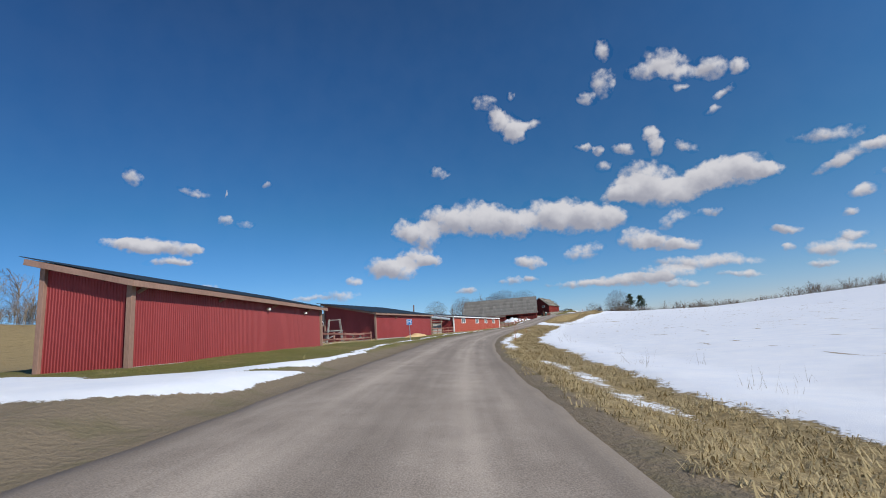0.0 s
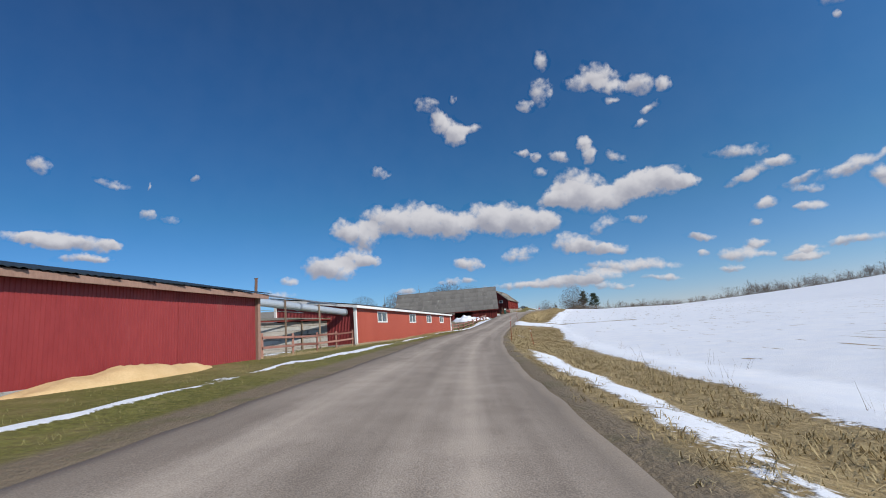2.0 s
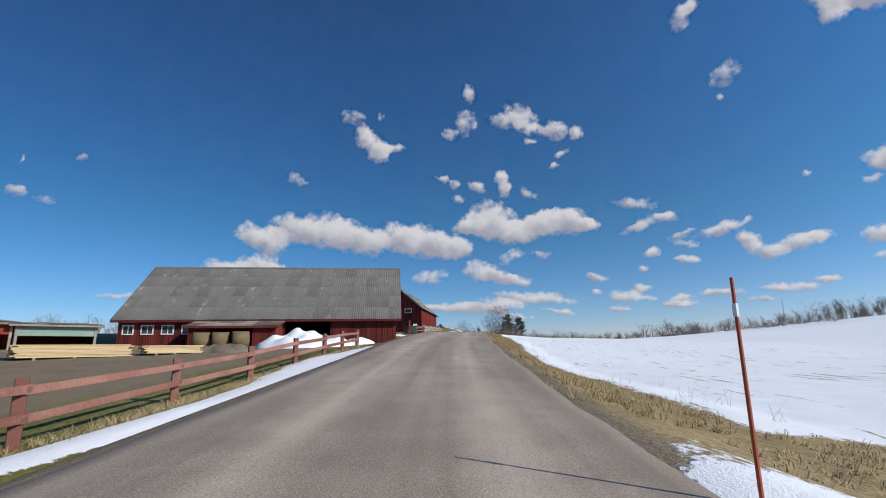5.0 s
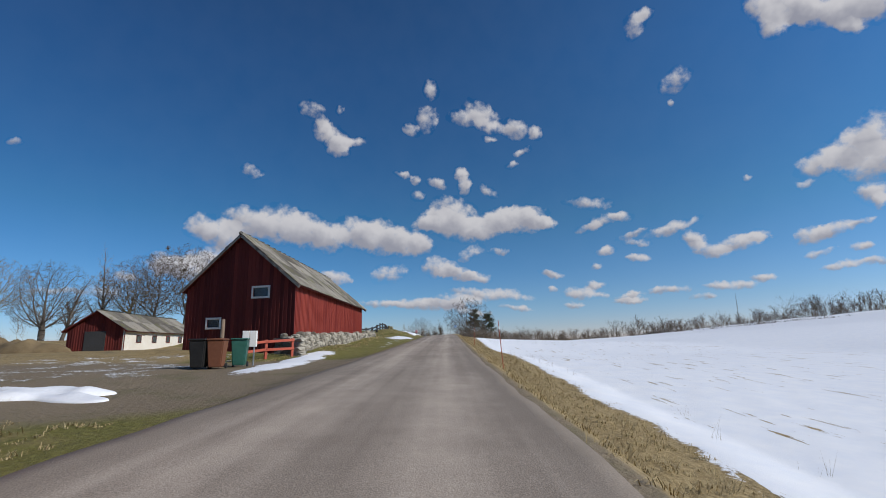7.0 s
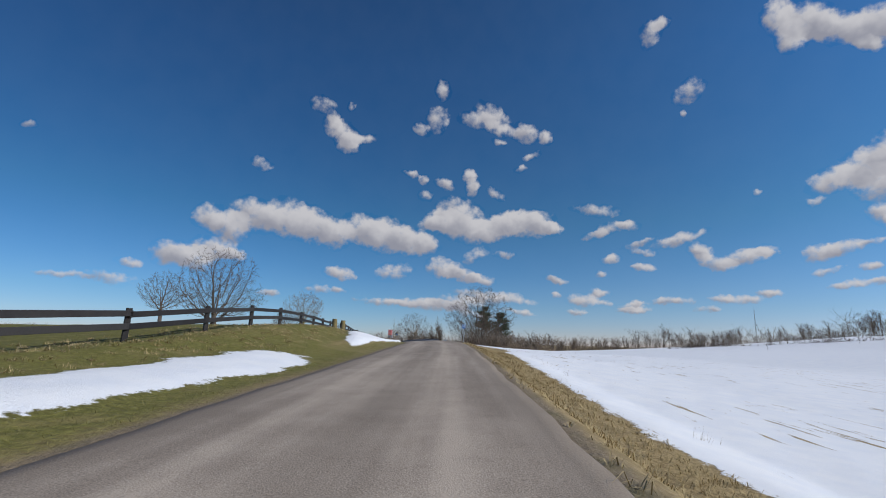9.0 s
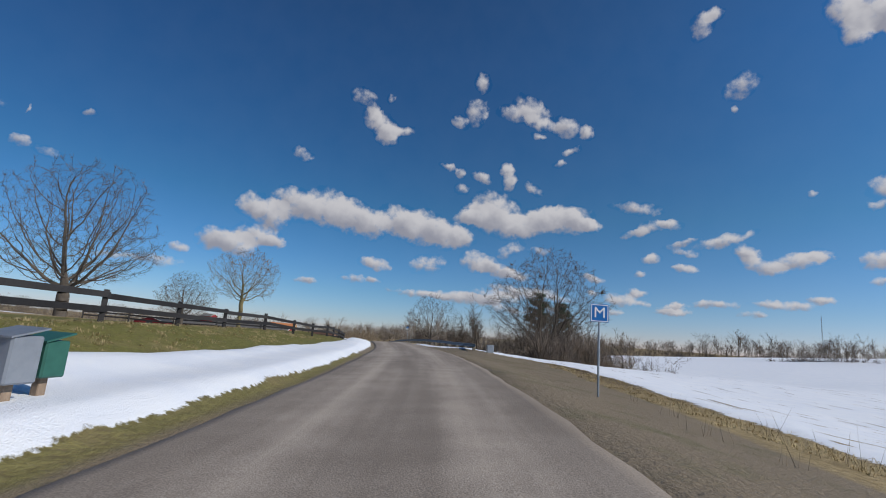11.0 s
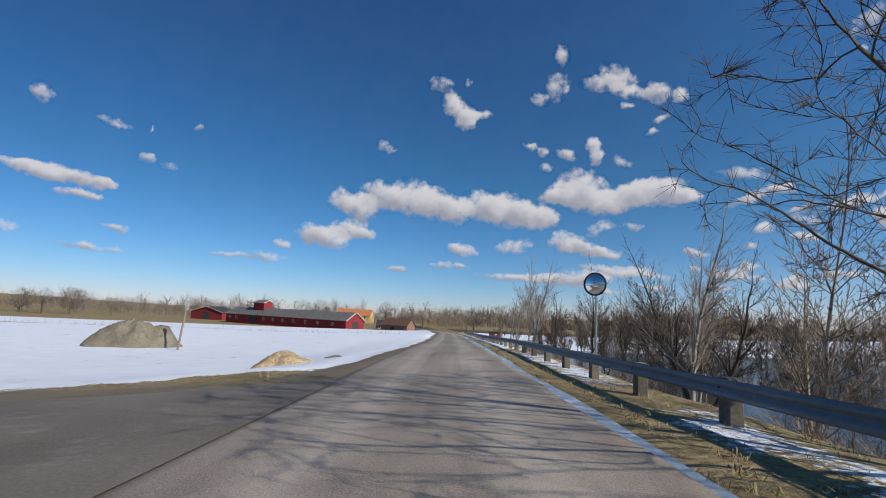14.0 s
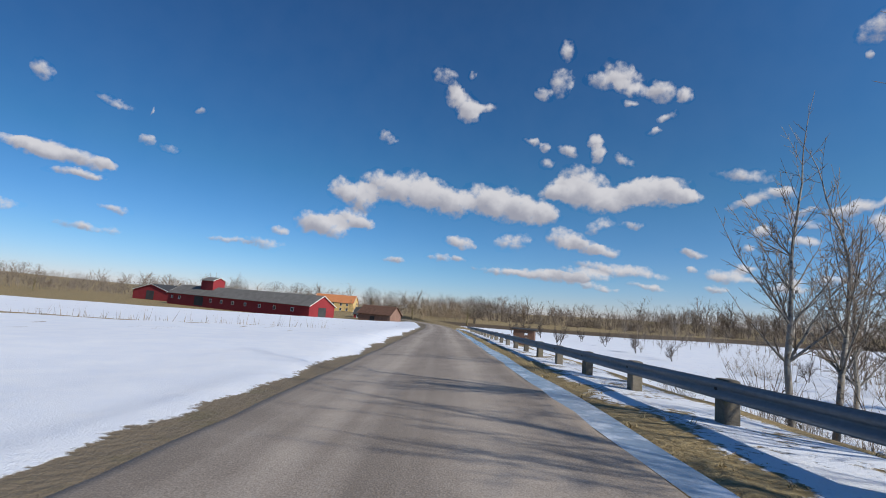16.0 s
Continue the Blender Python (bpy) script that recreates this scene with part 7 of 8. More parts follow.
SPECIES = {
    "birch": dict(wobble=0.07, rise=0.07, levels=3, clear=0.3, limbs=4, kids=(0, 2, 2, 1), angle=(25, 60), shorter=(0.28, 0.5), trunk=0.95),
    "alder": dict(wobble=0.09, rise=0.08, levels=3, clear=0.25, limbs=4, kids=(0, 2, 2, 1), angle=(28, 62), shorter=(0.32, 0.55), trunk=0.9),
}


def tree_meshes(species, seed, high, radius, stems=1, bark=None, twig=None):
    """Trunk and crown of one bare tree, as two meshes."""
    rnd, cfg = random.Random(seed), SPECIES[species]
    thick, thin = [], []
    for k in range(stems):
        lean = Vector((rnd.gauss(0, 0.06), rnd.gauss(0, 0.06), 1)) if stems == 1 else Vector((math.cos(k * 2.4 + seed) * 0.28, math.sin(k * 2.4 + seed) * 0.28, 1))
        foot = Vector((0, 0, -0.25)) if stems == 1 else Vector((math.cos(k * 2.4 + seed) * radius * 1.5, math.sin(k * 2.4 + seed) * radius * 1.5, -0.25))
        grow(rnd, foot, lean.normalized(), high * cfg["trunk"] * (1 if k == 0 else rnd.uniform(0.65, 0.95)), radius * (1 if stems == 1 else 0.75), 0, cfg, thick, thin)
    top = max(s[5] for s in thick + thin)
    k = high / top
    fine = 0.0045 + 0.0004 * high
    thick = [tuple(v * k for v in s[:6]) + s[6:] for s in thick]
    thin = [tuple(v * k for v in s[:6]) + (max(s[6], fine), max(s[7], fine * 0.6)) for s in thin]
    return seg_mesh("trunk", thick, 8, bark or BARK), seg_mesh("crown", thin, 3, twig or CROWN_TWIG)


def crowned_tree(seed, high, radius, spread, base, stems, points, bark, twig, lean=0.0):
    """A bare tree that grows towards points spread through a domed crown."""
    rnd = np.random.RandomState(seed)
    step = high / 54.0
    mid, up = base + (high - base) * 0.42, (high - base)
    pts = []
    while len(pts) < points:
        q = rnd.uniform(-1, 1, 3)
        r = np.linalg.norm(q)
        if r > 1 or r < 0.35 * rnd.uniform(0, 1.6):
            continue
        z = mid + q[2] * up * (0.58 if q[2] > 0 else 0.42)
        lump = 1 + 0.16 * math.sin(3 * math.atan2(q[1], q[0]) + seed) + 0.1 * math.sin(5 * q[2] + seed)
        pts.append((q[0] * spread * lump + lean * z, q[1] * spread * lump, z))
    pts = np.array(pts)
    nodes, parent = [], []
    for k in range(stems):
        a = k * 2.4 + seed
        out = 0.0 if stems == 1 else 0.35
        p = np.array([math.cos(a), math.sin(a), 0]) * radius * 1.6 * (stems > 1) + np.array([0, 0, -0.3])
        last = -1
        n = max(3, int((base * 0.9 + 0.3) / step))
        for i in range(n):
            nodes.append(p.copy())
            parent.append(last)
            last = len(nodes) - 1
            p = p + np.array([math.cos(a) * out + rnd.normal(0, 0.10) + lean, math.sin(a) * out + rnd.normal(0, 0.10), 1.0]) * step
    near = np.full(len(pts), 1e9)
    who = np.zeros(len(pts), int)
    alive = np.ones(len(pts), bool)
    done = 0
    for turn in range(130):
        new_n = np.array(nodes[done:])
        if len(new_n) == 0 or not alive.any():
            break
        d = np.linalg.norm(pts[:, None, :] - new_n[None], axis=2)
        j = d.argmin(1)
        dj = d[np.arange(len(pts)), j]
        better = dj < near
        near[better], who[better] = dj[better], j[better] + done
        done = len(nodes)
        alive &= near > step * 1.7
        if not alive.any():
            break
        w = who[alive]
        v = pts[alive] - np.array(nodes)[w]
        v /= np.linalg.norm(v, axis=1, keepdims=True)
        pull = np.zeros((len(nodes), 3))
        np.add.at(pull, w, v)
        for i in np.unique(w):
            g = pull[i] / max(1e-6, np.linalg.norm(pull[i])) + rnd.normal(0, 0.15, 3)
            if parent[i] >= 0:
                ahead = nodes[i] - nodes[parent[i]]
                g = g + 0.45 * ahead / max(1e-6, np.linalg.norm(ahead))
            g /= np.linalg.norm(g)
            nodes.append(nodes[i] + g * step)
            parent.append(i)
    nodes, parent = np.array(nodes), np.array(parent)
    area = np.full(len(nodes), 1.0)
    kids = np.zeros(len(nodes), int)
    for i in range(len(nodes) - 1, -1, -1):
        if parent[i] >= 0:
            area[parent[i]] += area[i]
            kids[parent[i]] += 1
    rad = area ** 0.58
    rad = rad / rad[0] * radius
    fine = 0.003 + (0.00055 if high > 9.8 else 0.0003) * high
    thick, thin = [], []
    for i in range(len(nodes)):
        if parent[i] >= 0:
            ra, rb = min(rad[parent[i]], rad[i] * 1.35), rad[i]
            row = (*nodes[parent[i]], *nodes[i], max(ra, fine), max(rb, fine))
            (thick if rb > 0.035 else thin).append(row)
        if kids[i] <= 1 and rad[i] < radius * 0.16 and parent[i] >= 0:
            ahead = nodes[i] - nodes[parent[i]]
            for _ in range(6 if kids[i] == 0 else 2):
                g = ahead / np.linalg.norm(ahead) + rnd.normal(0, 0.55, 3) + np.array([0, 0, 0.15])
                e = nodes[i] + g / np.linalg.norm(g) * step * rnd.uniform(1.0, 2.6)
                thin.append((*nodes[i], *e, fine * 0.9, fine * 0.4))
    return seg_mesh("trunk", thick, 8, bark or BARK), seg_mesh("crown", thin, 3, twig or CROWN_TWIG)


CROWNS = {      # spread and clear trunk as shares of the height, points to reach
    "oak": (0.47, 0.16, 2300), "maple": (0.46, 0.22, 2000), "ash": (0.40, 0.34, 1300), "willow": (0.50, 0.12, 2000), "rail_ash": (0.45, 0.25, 1500)}
MESHES = {}


def tree(species, seed, x, y, high, radius, label, stems=1, turn=0.0, scale=1.0, bark=None, twig=None, group="", z=None, wide=1.0):
    key = (species, seed, stems)
    if key not in MESHES:
        if species in CROWNS:
            sh, cl, pn = CROWNS[species]
            MESHES[key] = crowned_tree(seed, high, radius, high * sh, high * cl, stems, pn, bark, twig) + (high,)
        else:
            MESHES[key] = tree_meshes(species, seed, high, radius, stems, bark, twig or (BIRCH_TWIG if species == "birch" else None)) + (high,)
    trunk, crown, h0 = MESHES[key]
    s = scale * high / h0
    ob = thing("tree", label, "tree", Matrix.LocRotScale((x, y, at_ground(x, y) if z is None else z), Euler((0, 0, radians(turn))), (s * wide, s * wide, s)), group)
    mesh_part("trunk", trunk, ob)
    mesh_part("crown", crown, ob)
    return ob


# the left side, above the black fence
tree("oak", 3, 50.2, 286.5, 17.4, 0.62, "great spreading bare oak with dark limbs behind fence")
tree("ash", 12, 67.7, 289.6, 10.8, 0.25, "slim bare pollarded ash with yellow lichen in the paddock", bark=BARK_LICHEN, twig=TWIG_LIGHT)
tree("oak", 21, 62.9, 279.0, 5.6, 0.2, "small crooked bare apple tree in the paddock")
tree("ash", 14, 44.0, 262.0, 9.0, 0.26, "bare ash tree standing behind the paddock fence")

# behind the byre
for i, (sp, sd, x, y, h, lb) in enumerate((("maple", 31, 29.5, 214.0, 12.5, "broad bare maple beside the white byre"), ("maple", 32, 25.5, 217.0, 12.0, "bare oak behind the white byre"), ("ash", 12, 22.3, 219.0, 10.5, "bare ash behind the red byre gable"), ("birch", 41, 18.6, 221.0, 13.5, "tall pale bare birch behind the byre"), ("alder", 51, 16.0, 216.0, 8.5, "young bare tree by the garden hedge"), ("ash", 12, 11.0, 209.0, 9.5, "bare ash at the edge of the garden"), ("birch", 41, 6.0, 222.0, 11.0, "bare birch beyond the garden"))):
    tree(sp, sd, x, y, h, 0.24, lb, turn=i * 70)

# the clump on the right before the pond
tree("maple", 33, 102.8, 274.3, 15.6, 0.24, "great bare tree with fine spreading limbs over brown brush", stems=2)
tree("willow", 62, 98.0, 270.5, 8.0, 0.1, "many-stemmed bare willow in the brush", stems=3)
tree("alder", 52, 90.2, 266.5, 6.2, 0.12, "young bare alder at the edge of the brush", stems=2)
tree("alder", 51, 91.0, 272.5, 5.6, 0.11, "young bare alder beside the willows", stems=2, turn=50)
# along the guard rail
tree("rail_ash", 71, 94.4, 293.4, 9.4, 0.2, "dark bare ash leaning over the guard rail")
tree("birch", 42, 96.8, 300.5, 8.8, 0.085, "slender pale bare birch below the road", bark=BIRCH_BARK, stems=2)
tree("birch", 43, 99.3, 307.5, 10.5, 0.11, "tall pale bare birch by the flood water", bark=BIRCH_BARK)
tree("birch", 44, 100.9, 309.4, 10.0, 0.10, "tall forked bare birch by the flood water", bark=BIRCH_BARK, stems=2)
tree("alder", 53, 98.6, 313.0, 7.0, 0.08, "thin bare alder at the water's edge")
tree("birch", 45, 104.4, 337.4, 11.5, 0.12, "tall bare aspen with pale bark at the water", bark=BIRCH_BARK, turn=90)
tree("birch", 46, 103.0, 335.2, 11.0, 0.11, "slender bare aspen beside the guard rail", bark=BIRCH_BARK, turn=45)
tree("birch", 44, 100.2, 331.0, 6.6, 0.07, "young bare birch below the guard rail", bark=BIRCH_BARK, turn=200)
tree("birch", 46, 105.6, 341.0, 10.5, 0.11, "tall bare aspen behind two others", bark=BIRCH_BARK, turn=150)
for i, (x, y, h) in enumerate(((110.5, 331.0, 8.5), (112.4, 332.6, 9.5), (114.0, 330.2, 9.0), (113.2, 335.0, 8.6), (116.0, 333.5, 9.4), (111.8, 328.0, 8.0), (117.8, 336.5, 9.0), (109.0, 326.0, 7.0), (115.5, 327.0, 8.8), (119.0, 331.0, 9.5), (108.2, 334.5, 7.2), (106.5, 327.5, 6.0), (112.0, 338.5, 7.5))):
    tree("alder", (53, 54)[i % 2], x, y, h, 0.06, "tall bare alder in a dark swamp thicket", turn=i * 67, group="swamp thicket")
for i, (x, y, h) in enumerate(((103.9, 344.4, 7.4), (106.2, 345.6, 8.4), (108.4, 347.0, 7.2))):
    tree("birch", (45, 46)[i % 2], x, y, h, 0.1, "slender bare aspen in the snow beside the rail", bark=BIRCH_BARK, turn=i * 91 + 20, group="aspens by the rail")
_rnd = random.Random(77)
for i in range(34):
    y = _rnd.uniform(272, 352)
    d = _rnd.uniform(9.5, 34)
    sp, sd, st = _rnd.choice((("alder", 53, 1), ("birch", 42, 2), ("alder", 52, 2), ("birch", 43, 1), ("alder", 51, 2)))
    x = float(road_x(y)) + d
    tree(sp, sd, x, y, _rnd.uniform(4.5, 8.5), 0.09, "thin bare swamp alder standing in flood water" if at_ground(x, y) < WATER_Z else "thin bare swamp tree in brown brush", stems=st, turn=_rnd.uniform(0, 360), bark=BIRCH_BARK if sp == "birch" else None, group="swamp trees")
for i in range(9):
    y = _rnd.uniform(352, 470)
    d = _rnd.uniform(9, 30) if y > 400 else _rnd.uniform(14, 34)
    tree("alder", 52, float(road_x(y)) + d, y, _rnd.uniform(2.2, 4.5), 0.09, "low bare willow bush on snowy ground", stems=2, turn=_rnd.uniform(0, 360), group="willow bushes")
for i, (x, y, h, sp, sd) in enumerate(((52.5, 668, 17, "oak", 31), (20, 640, 15, "oak", 3), (40, 655, 16, "willow", 61), (-30, 640, 13, "ash", 12), (100, 600, 15, "ash", 14), (110, 560, 12, "oak", 3), (118, 548, 11, "ash", 12), (-62, 560, 14, "oak", 31), (-70, 552, 13, "ash", 14), (-85, 560, 12, "oak", 3), (-100, 545, 12, "birch", 41), (-50, 575, 10, "ash", 12), (128, 480, 9, "ash", 12), (140, 520, 11, "oak", 3), (60, 690, 15, "willow", 61), (5, 650, 13, "oak", 31))):
    tree(sp, sd, x, y, h, 0.3, "bare tree about the valley farm", turn=i * 53, group="farm trees")
for i, (x, y, h, sp, sd) in enumerate(((-2, 205, 10, "oak", 31), (10, 230, 12, "oak", 3), (19, 245, 12, "willow", 61), (-62, 118, 11, "birch", 41), (-60, 105, 12, "oak", 3), (-70, 100, 12, "ash", 14))):
    tree(sp, sd, x, y, h, 0.3, "bare tree behind the farm sheds", turn=i * 47, group="trees behind the sheds")


def pine(x, y, high, seed, label):
    rnd = random.Random(seed)
    z = at_ground(x, y)
    ob = thing("pine_tree", label, "tree", pose(x, y, z))
    segs, p = [], Vector((0, 0, -0.3))
    pts = [p]
    for i in range(10):
        q = p + Vector((rnd.gauss(0, 0.05), rnd.gauss(0, 0.05), high / 10))
        r = 0.2 * (1 - i / 11)
        segs.append((*p, *q, r, r * 0.92))
        p = q
        pts.append(p)
    tris = []
    for k in range(64):
        f = rnd.uniform(0.48, 1.0)
        base = pts[int(f * 9.99)].lerp(pts[min(10, int(f * 9.99) + 1)], rnd.random())
        a = rnd.uniform(0, math.tau)
        ln = high * 0.27 * math.sqrt(max(0.04, 1.02 - f)) * 1.25 * rnd.uniform(0.5, 1.15)
        e = base + Vector((math.cos(a) * ln, math.sin(a) * ln, ln * rnd.uniform(-0.05, 0.55)))
        segs.append((*base, *e, 0.05, 0.015))
        for s in (0.5, 0.7, 0.85, 1.0):
            c = base.lerp(e, s) + Vector((rnd.gauss(0, 0.16), rnd.gauss(0, 0.16), rnd.gauss(0, 0.14)))
            for _ in range(70):
                w = Vector((rnd.gauss(0, 1), rnd.gauss(0, 1), abs(rnd.gauss(0.25, 0.8)))).normalized()
                b = c + Vector((rnd.gauss(0, 0.34), rnd.gauss(0, 0.34), rnd.gauss(0, 0.2)))
                t = w.orthogonal().normalized() * 0.045
                tris += [b - t, b + t, b + w * rnd.uniform(0.25, 0.48)]
    mesh_part("trunk", seg_mesh("trunk", segs, 7, BARK), ob)
    v = np.array([tuple(c) for c in tris])
    mesh_part("crown", raw_mesh("crown", v, np.arange(len(v)).reshape(-1, 3), NEEDLES), ob)


pine(126.7, 316.0, 15.0, 3, "tall dark green pine beyond the flood water")
pine(136.0, 321.0, 13.5, 4, "dark green pine standing close to a taller one")
tree("willow", 61, 109.5, 283.5, 10.0, 0.18, "many-stemmed bare willow over dark brush", stems=4, turn=80)
tree("willow", 62, 112.0, 287.0, 9.5, 0.22, "bare willow at the edge of the flood water", stems=3, turn=200)


# ---- woods far off: many small bare trees ----
def wood_kinds():
    """Small bare trees a unit high: a stem, rising limbs and a rounded haze of fine twigs."""
    out = []
    for k in range(8):
        rnd = np.random.RandomState(40 + k)
        tris = []
        clear, wide = rnd.uniform(0.06, 0.26), rnd.uniform(0.34, 0.54)
        for s in range(rnd.randint(1, 3)):
            o = rnd.normal(0, 0.03, 2)
            tris += [(o[0] - 0.008, o[1], -0.05), (o[0] + 0.008, o[1], -0.05), (o[0] + rnd.normal(0, 0.06), o[1] + rnd.normal(0, 0.06), 0.8)]
        for s in range(13):
            a, q = rnd.uniform(0, 6.28), rnd.uniform(0, 1)
            b = np.array([0, 0, clear + 0.45 * q])
            rr = wide * rnd.uniform(0.3, 0.9)
            e = np.array([math.cos(a) * rr, math.sin(a) * rr, min(0.95 - 0.5 * rr * rr, b[2] + rnd.uniform(0.15, 0.45))])
            w = np.array([-math.sin(a), math.cos(a), 0.3]) * 0.006
            tris += [tuple(b - w), tuple(b + w), tuple(e)]
            for _ in range(8):
                f = b + (e - b) * rnd.uniform(0.25, 1.0)
                g = f + rnd.normal(0, 0.08, 3) + np.array([math.cos(a) * 0.04, math.sin(a) * 0.04, 0.06])
                g[2] = min(g[2], 1.0 - 0.45 * (g[0] ** 2 + g[1] ** 2))
                tris += [tuple(f - w * 0.7), tuple(f + w * 0.7), tuple(g)]
        out.append(np.array(tris))
    return out


WOOD_KINDS = wood_kinds()


def brush_kinds():
    """Low bushes: fine bent stems fanning out of the ground."""
    out = []
    for k in range(5):
        rnd = np.random.RandomState(70 + k)
        tris = []
        for s in range(46):
            a, r0, lean, h = rnd.uniform(0, 6.28), rnd.uniform(0, 0.28), rnd.uniform(0.05, 0.5), rnd.uniform(0.5, 1.05)
            b = np.array([math.cos(a) * r0, math.sin(a) * r0, -0.05])
            m = b + np.array([math.cos(a) * lean * 0.4, math.sin(a) * lean * 0.4, h * 0.6])
            e = m + np.array([math.cos(a) * lean * 0.5 + rnd.normal(0, 0.06), math.sin(a) * lean * 0.5 + rnd.normal(0, 0.06), h * 0.4])
            w = np.array([-math.sin(a), math.cos(a), 0]) * 0.0042
            tris += [b - w, b + w, m, m - w * 0.8, m + w * 0.8, e]
            for _ in range(2):
                f = m + (e - m) * rnd.uniform(0, 0.6)
                t = f + np.array([rnd.normal(0, 0.12), rnd.normal(0, 0.12), rnd.uniform(0.08, 0.25)])
                tris += [f - w * 0.7, f + w * 0.7, t]
        out.append(np.array(tris))
    return out


BRUSH_KINDS = brush_kinds()


def bush_kinds():
    """Rounded bushes a unit high: fine twigs forking outwards all through a dome."""
    out = []
    for k in range(3):
        rnd = np.random.RandomState(90 + k)
        tris = []
        for s in range(70):
            a, e = rnd.uniform(0, 6.28), rnd.uniform(0.1, 1.5)
            way = np.array([math.cos(a) * math.cos(e), math.sin(a) * math.cos(e), math.sin(e)])
            b = np.array([rnd.normal(0, 0.08), rnd.normal(0, 0.08), 0.0])
            m = b + way * np.array([0.75, 0.75, 1.0]) * rnd.uniform(0.5, 0.85)
            w = np.array([-math.sin(a), math.cos(a), 0.2]) * 0.004
            tris += [b - w, b + w, m]
            for _ in range(5):
                f = b + (m - b) * rnd.uniform(0.4, 1.0)
                tris += [f - w * 0.8, f + w * 0.8, f + way * rnd.uniform(0.08, 0.25) + rnd.normal(0, 0.07, 3)]
        out.append(np.array(tris))
    return out


BUSH_KINDS = bush_kinds()


def woods(name, label, line, deep, count, high, material, seed, spread=1.0):
    """Bare trees scattered along a line, as one mesh."""
    rnd = np.random.RandomState(seed)
    line = np.array(line, float)
    seg = np.linalg.norm(np.diff(line, axis=0), axis=1)
    cum = np.concatenate([[0], np.cumsum(seg)])
    out = []
    for i in range(count):
        s = rnd.uniform(0, cum[-1])
        x, y = np.interp(s, cum, line[:, 0]) + rnd.uniform(-deep, deep), np.interp(s, cum, line[:, 1]) + rnd.uniform(-deep, deep)
        h = high * (rnd.uniform(0.22, 0.55) if rnd.uniform() < 0.62 else rnd.uniform(0.65, 1.25)) * (0.82 + 0.2 * math.sin(s * 0.045 + seed) + 0.22 * math.sin(s * 0.13 + 2 * seed))
        a = rnd.uniform(0, 6.28)
        t = BRUSH_KINDS[rnd.randint(5)] if name == "swamp_brush" else BUSH_KINDS[rnd.randint(3)] if name == "bushes" else WOOD_KINDS[rnd.randint(8)]
        c, sn = math.cos(a), math.sin(a)
        w = h * rnd.uniform(0.8, 1.3) * spread
        out.append(np.stack([(t[:, 0] * c - t[:, 1] * sn) * w + x, (t[:, 0] * sn + t[:, 1] * c) * w + y, t[:, 2] * h + float(ground_z(x, y)) - 0.1], 1))
    v = np.concatenate(out)
    ob = new(name, raw_mesh(name, v, np.arange(len(v)).reshape(-1, 3), material))
    return tagged(ob, label, "woods", kind="stuff")


woods("woods_on_the_hill", "bare brown woods along the top of the snowy hill", [(150, 640), (230, 590), (320, 520), (395, 430), (430, 330), (440, 200), (430, 60), (420, -60)], 26, 2500, 14, TWIG, 1)
woods("bushes", "dense brown undergrowth along the hilltop woods", [(150, 632), (230, 582), (315, 512), (385, 425), (418, 330), (428, 200), (418, 60)], 22, 420, 6.0, TWIG, 41, 2.0)
woods("woods_in_the_valley", "bare woods closing the valley beyond the farm", [(-160, 730), (0, 760), (90, 780), (200, 740), (330, 690), (480, 640)], 45, 2000, 17, TWIG_LIGHT, 2)
woods("woods_by_the_road", "bare roadside woods where the road leaves the valley", [(128, 520), (140, 580), (135, 660), (95, 640), (108, 600)], 14, 520, 10, REED, 3)
woods("woods_behind_the_field", "bare brown woods along the far edge of the field", [(-260, 420), (-170, 500), (-120, 560), (-60, 620), (10, 690)], 16, 1000, 11, TWIG_LIGHT, 4)
woods("woods_behind_the_villa", "bare woods behind the white villa and sheds", [(-190, 60), (-130, 130), (-100, 150)], 20, 600, 13, TWIG_LIGHT, 5)
woods("woods_behind_the_sheds", "dark bare woods on the rise behind the sheds", [(-125, 138), (-80, 166), (-46, 184)], 8, 520, 8, CROWN_TWIG, 25)
woods("woods_behind_the_byre", "low bare woods far behind the farmyard", [(-90, 180), (-40, 215), (-14, 270)], 16, 420, 6, TWIG_LIGHT, 21)
woods("grove", "small round grove of bare trees on a field island", [(256, 352), (276, 335)], 3, 70, 6.5, TWIG, 6)
woods("grove", "long grove of bare trees across the snowy hill", [(283, 326), (300, 308), (312, 282)], 3, 80, 6.5, TWIG, 7)
woods("bushes", "dark brush under a grove on the snow", [(254, 354), (278, 333)], 4, 60, 2.6, TWIG, 26, 1.6)
woods("bushes", "dark brush under a long grove on the hill", [(280, 328), (300, 308), (314, 278)], 4, 90, 2.4, TWIG, 27, 1.6)
woods("grove", "scattered bare bushes out on the snow", [(230, 300), (300, 260), (240, 380)], 5, 14, 3.5, TWIG, 8)
woods("swamp_woods", "dense bare swamp woods beyond the flood water", [(126, 312), (132, 345), (150, 400), (190, 470), (220, 540)], 14, 230, 5.0, TWIG_LIGHT, 9)
woods("bushes", "dense rounded brown bush beside the lay-by", [(93.5, 263.5), (97.5, 263.5), (101.5, 266)], 2.2, 110, 3.6, TWIG, 44)
woods("swamp_brush", "tangled brown brush about the flood water", [(98, 265), (103, 267), (108, 271), (106, 280), (110, 290)], 3.6, 420, 2.3, REED, 10, 1.5)
woods("swamp_brush", "low brown brush along the bank under the rail", [(88.5, 262), (91, 276), (94, 290), (97, 304), (99.5, 318), (103, 334), (106, 350)], 1.6, 150, 1.5, REED, 11, 1.4)
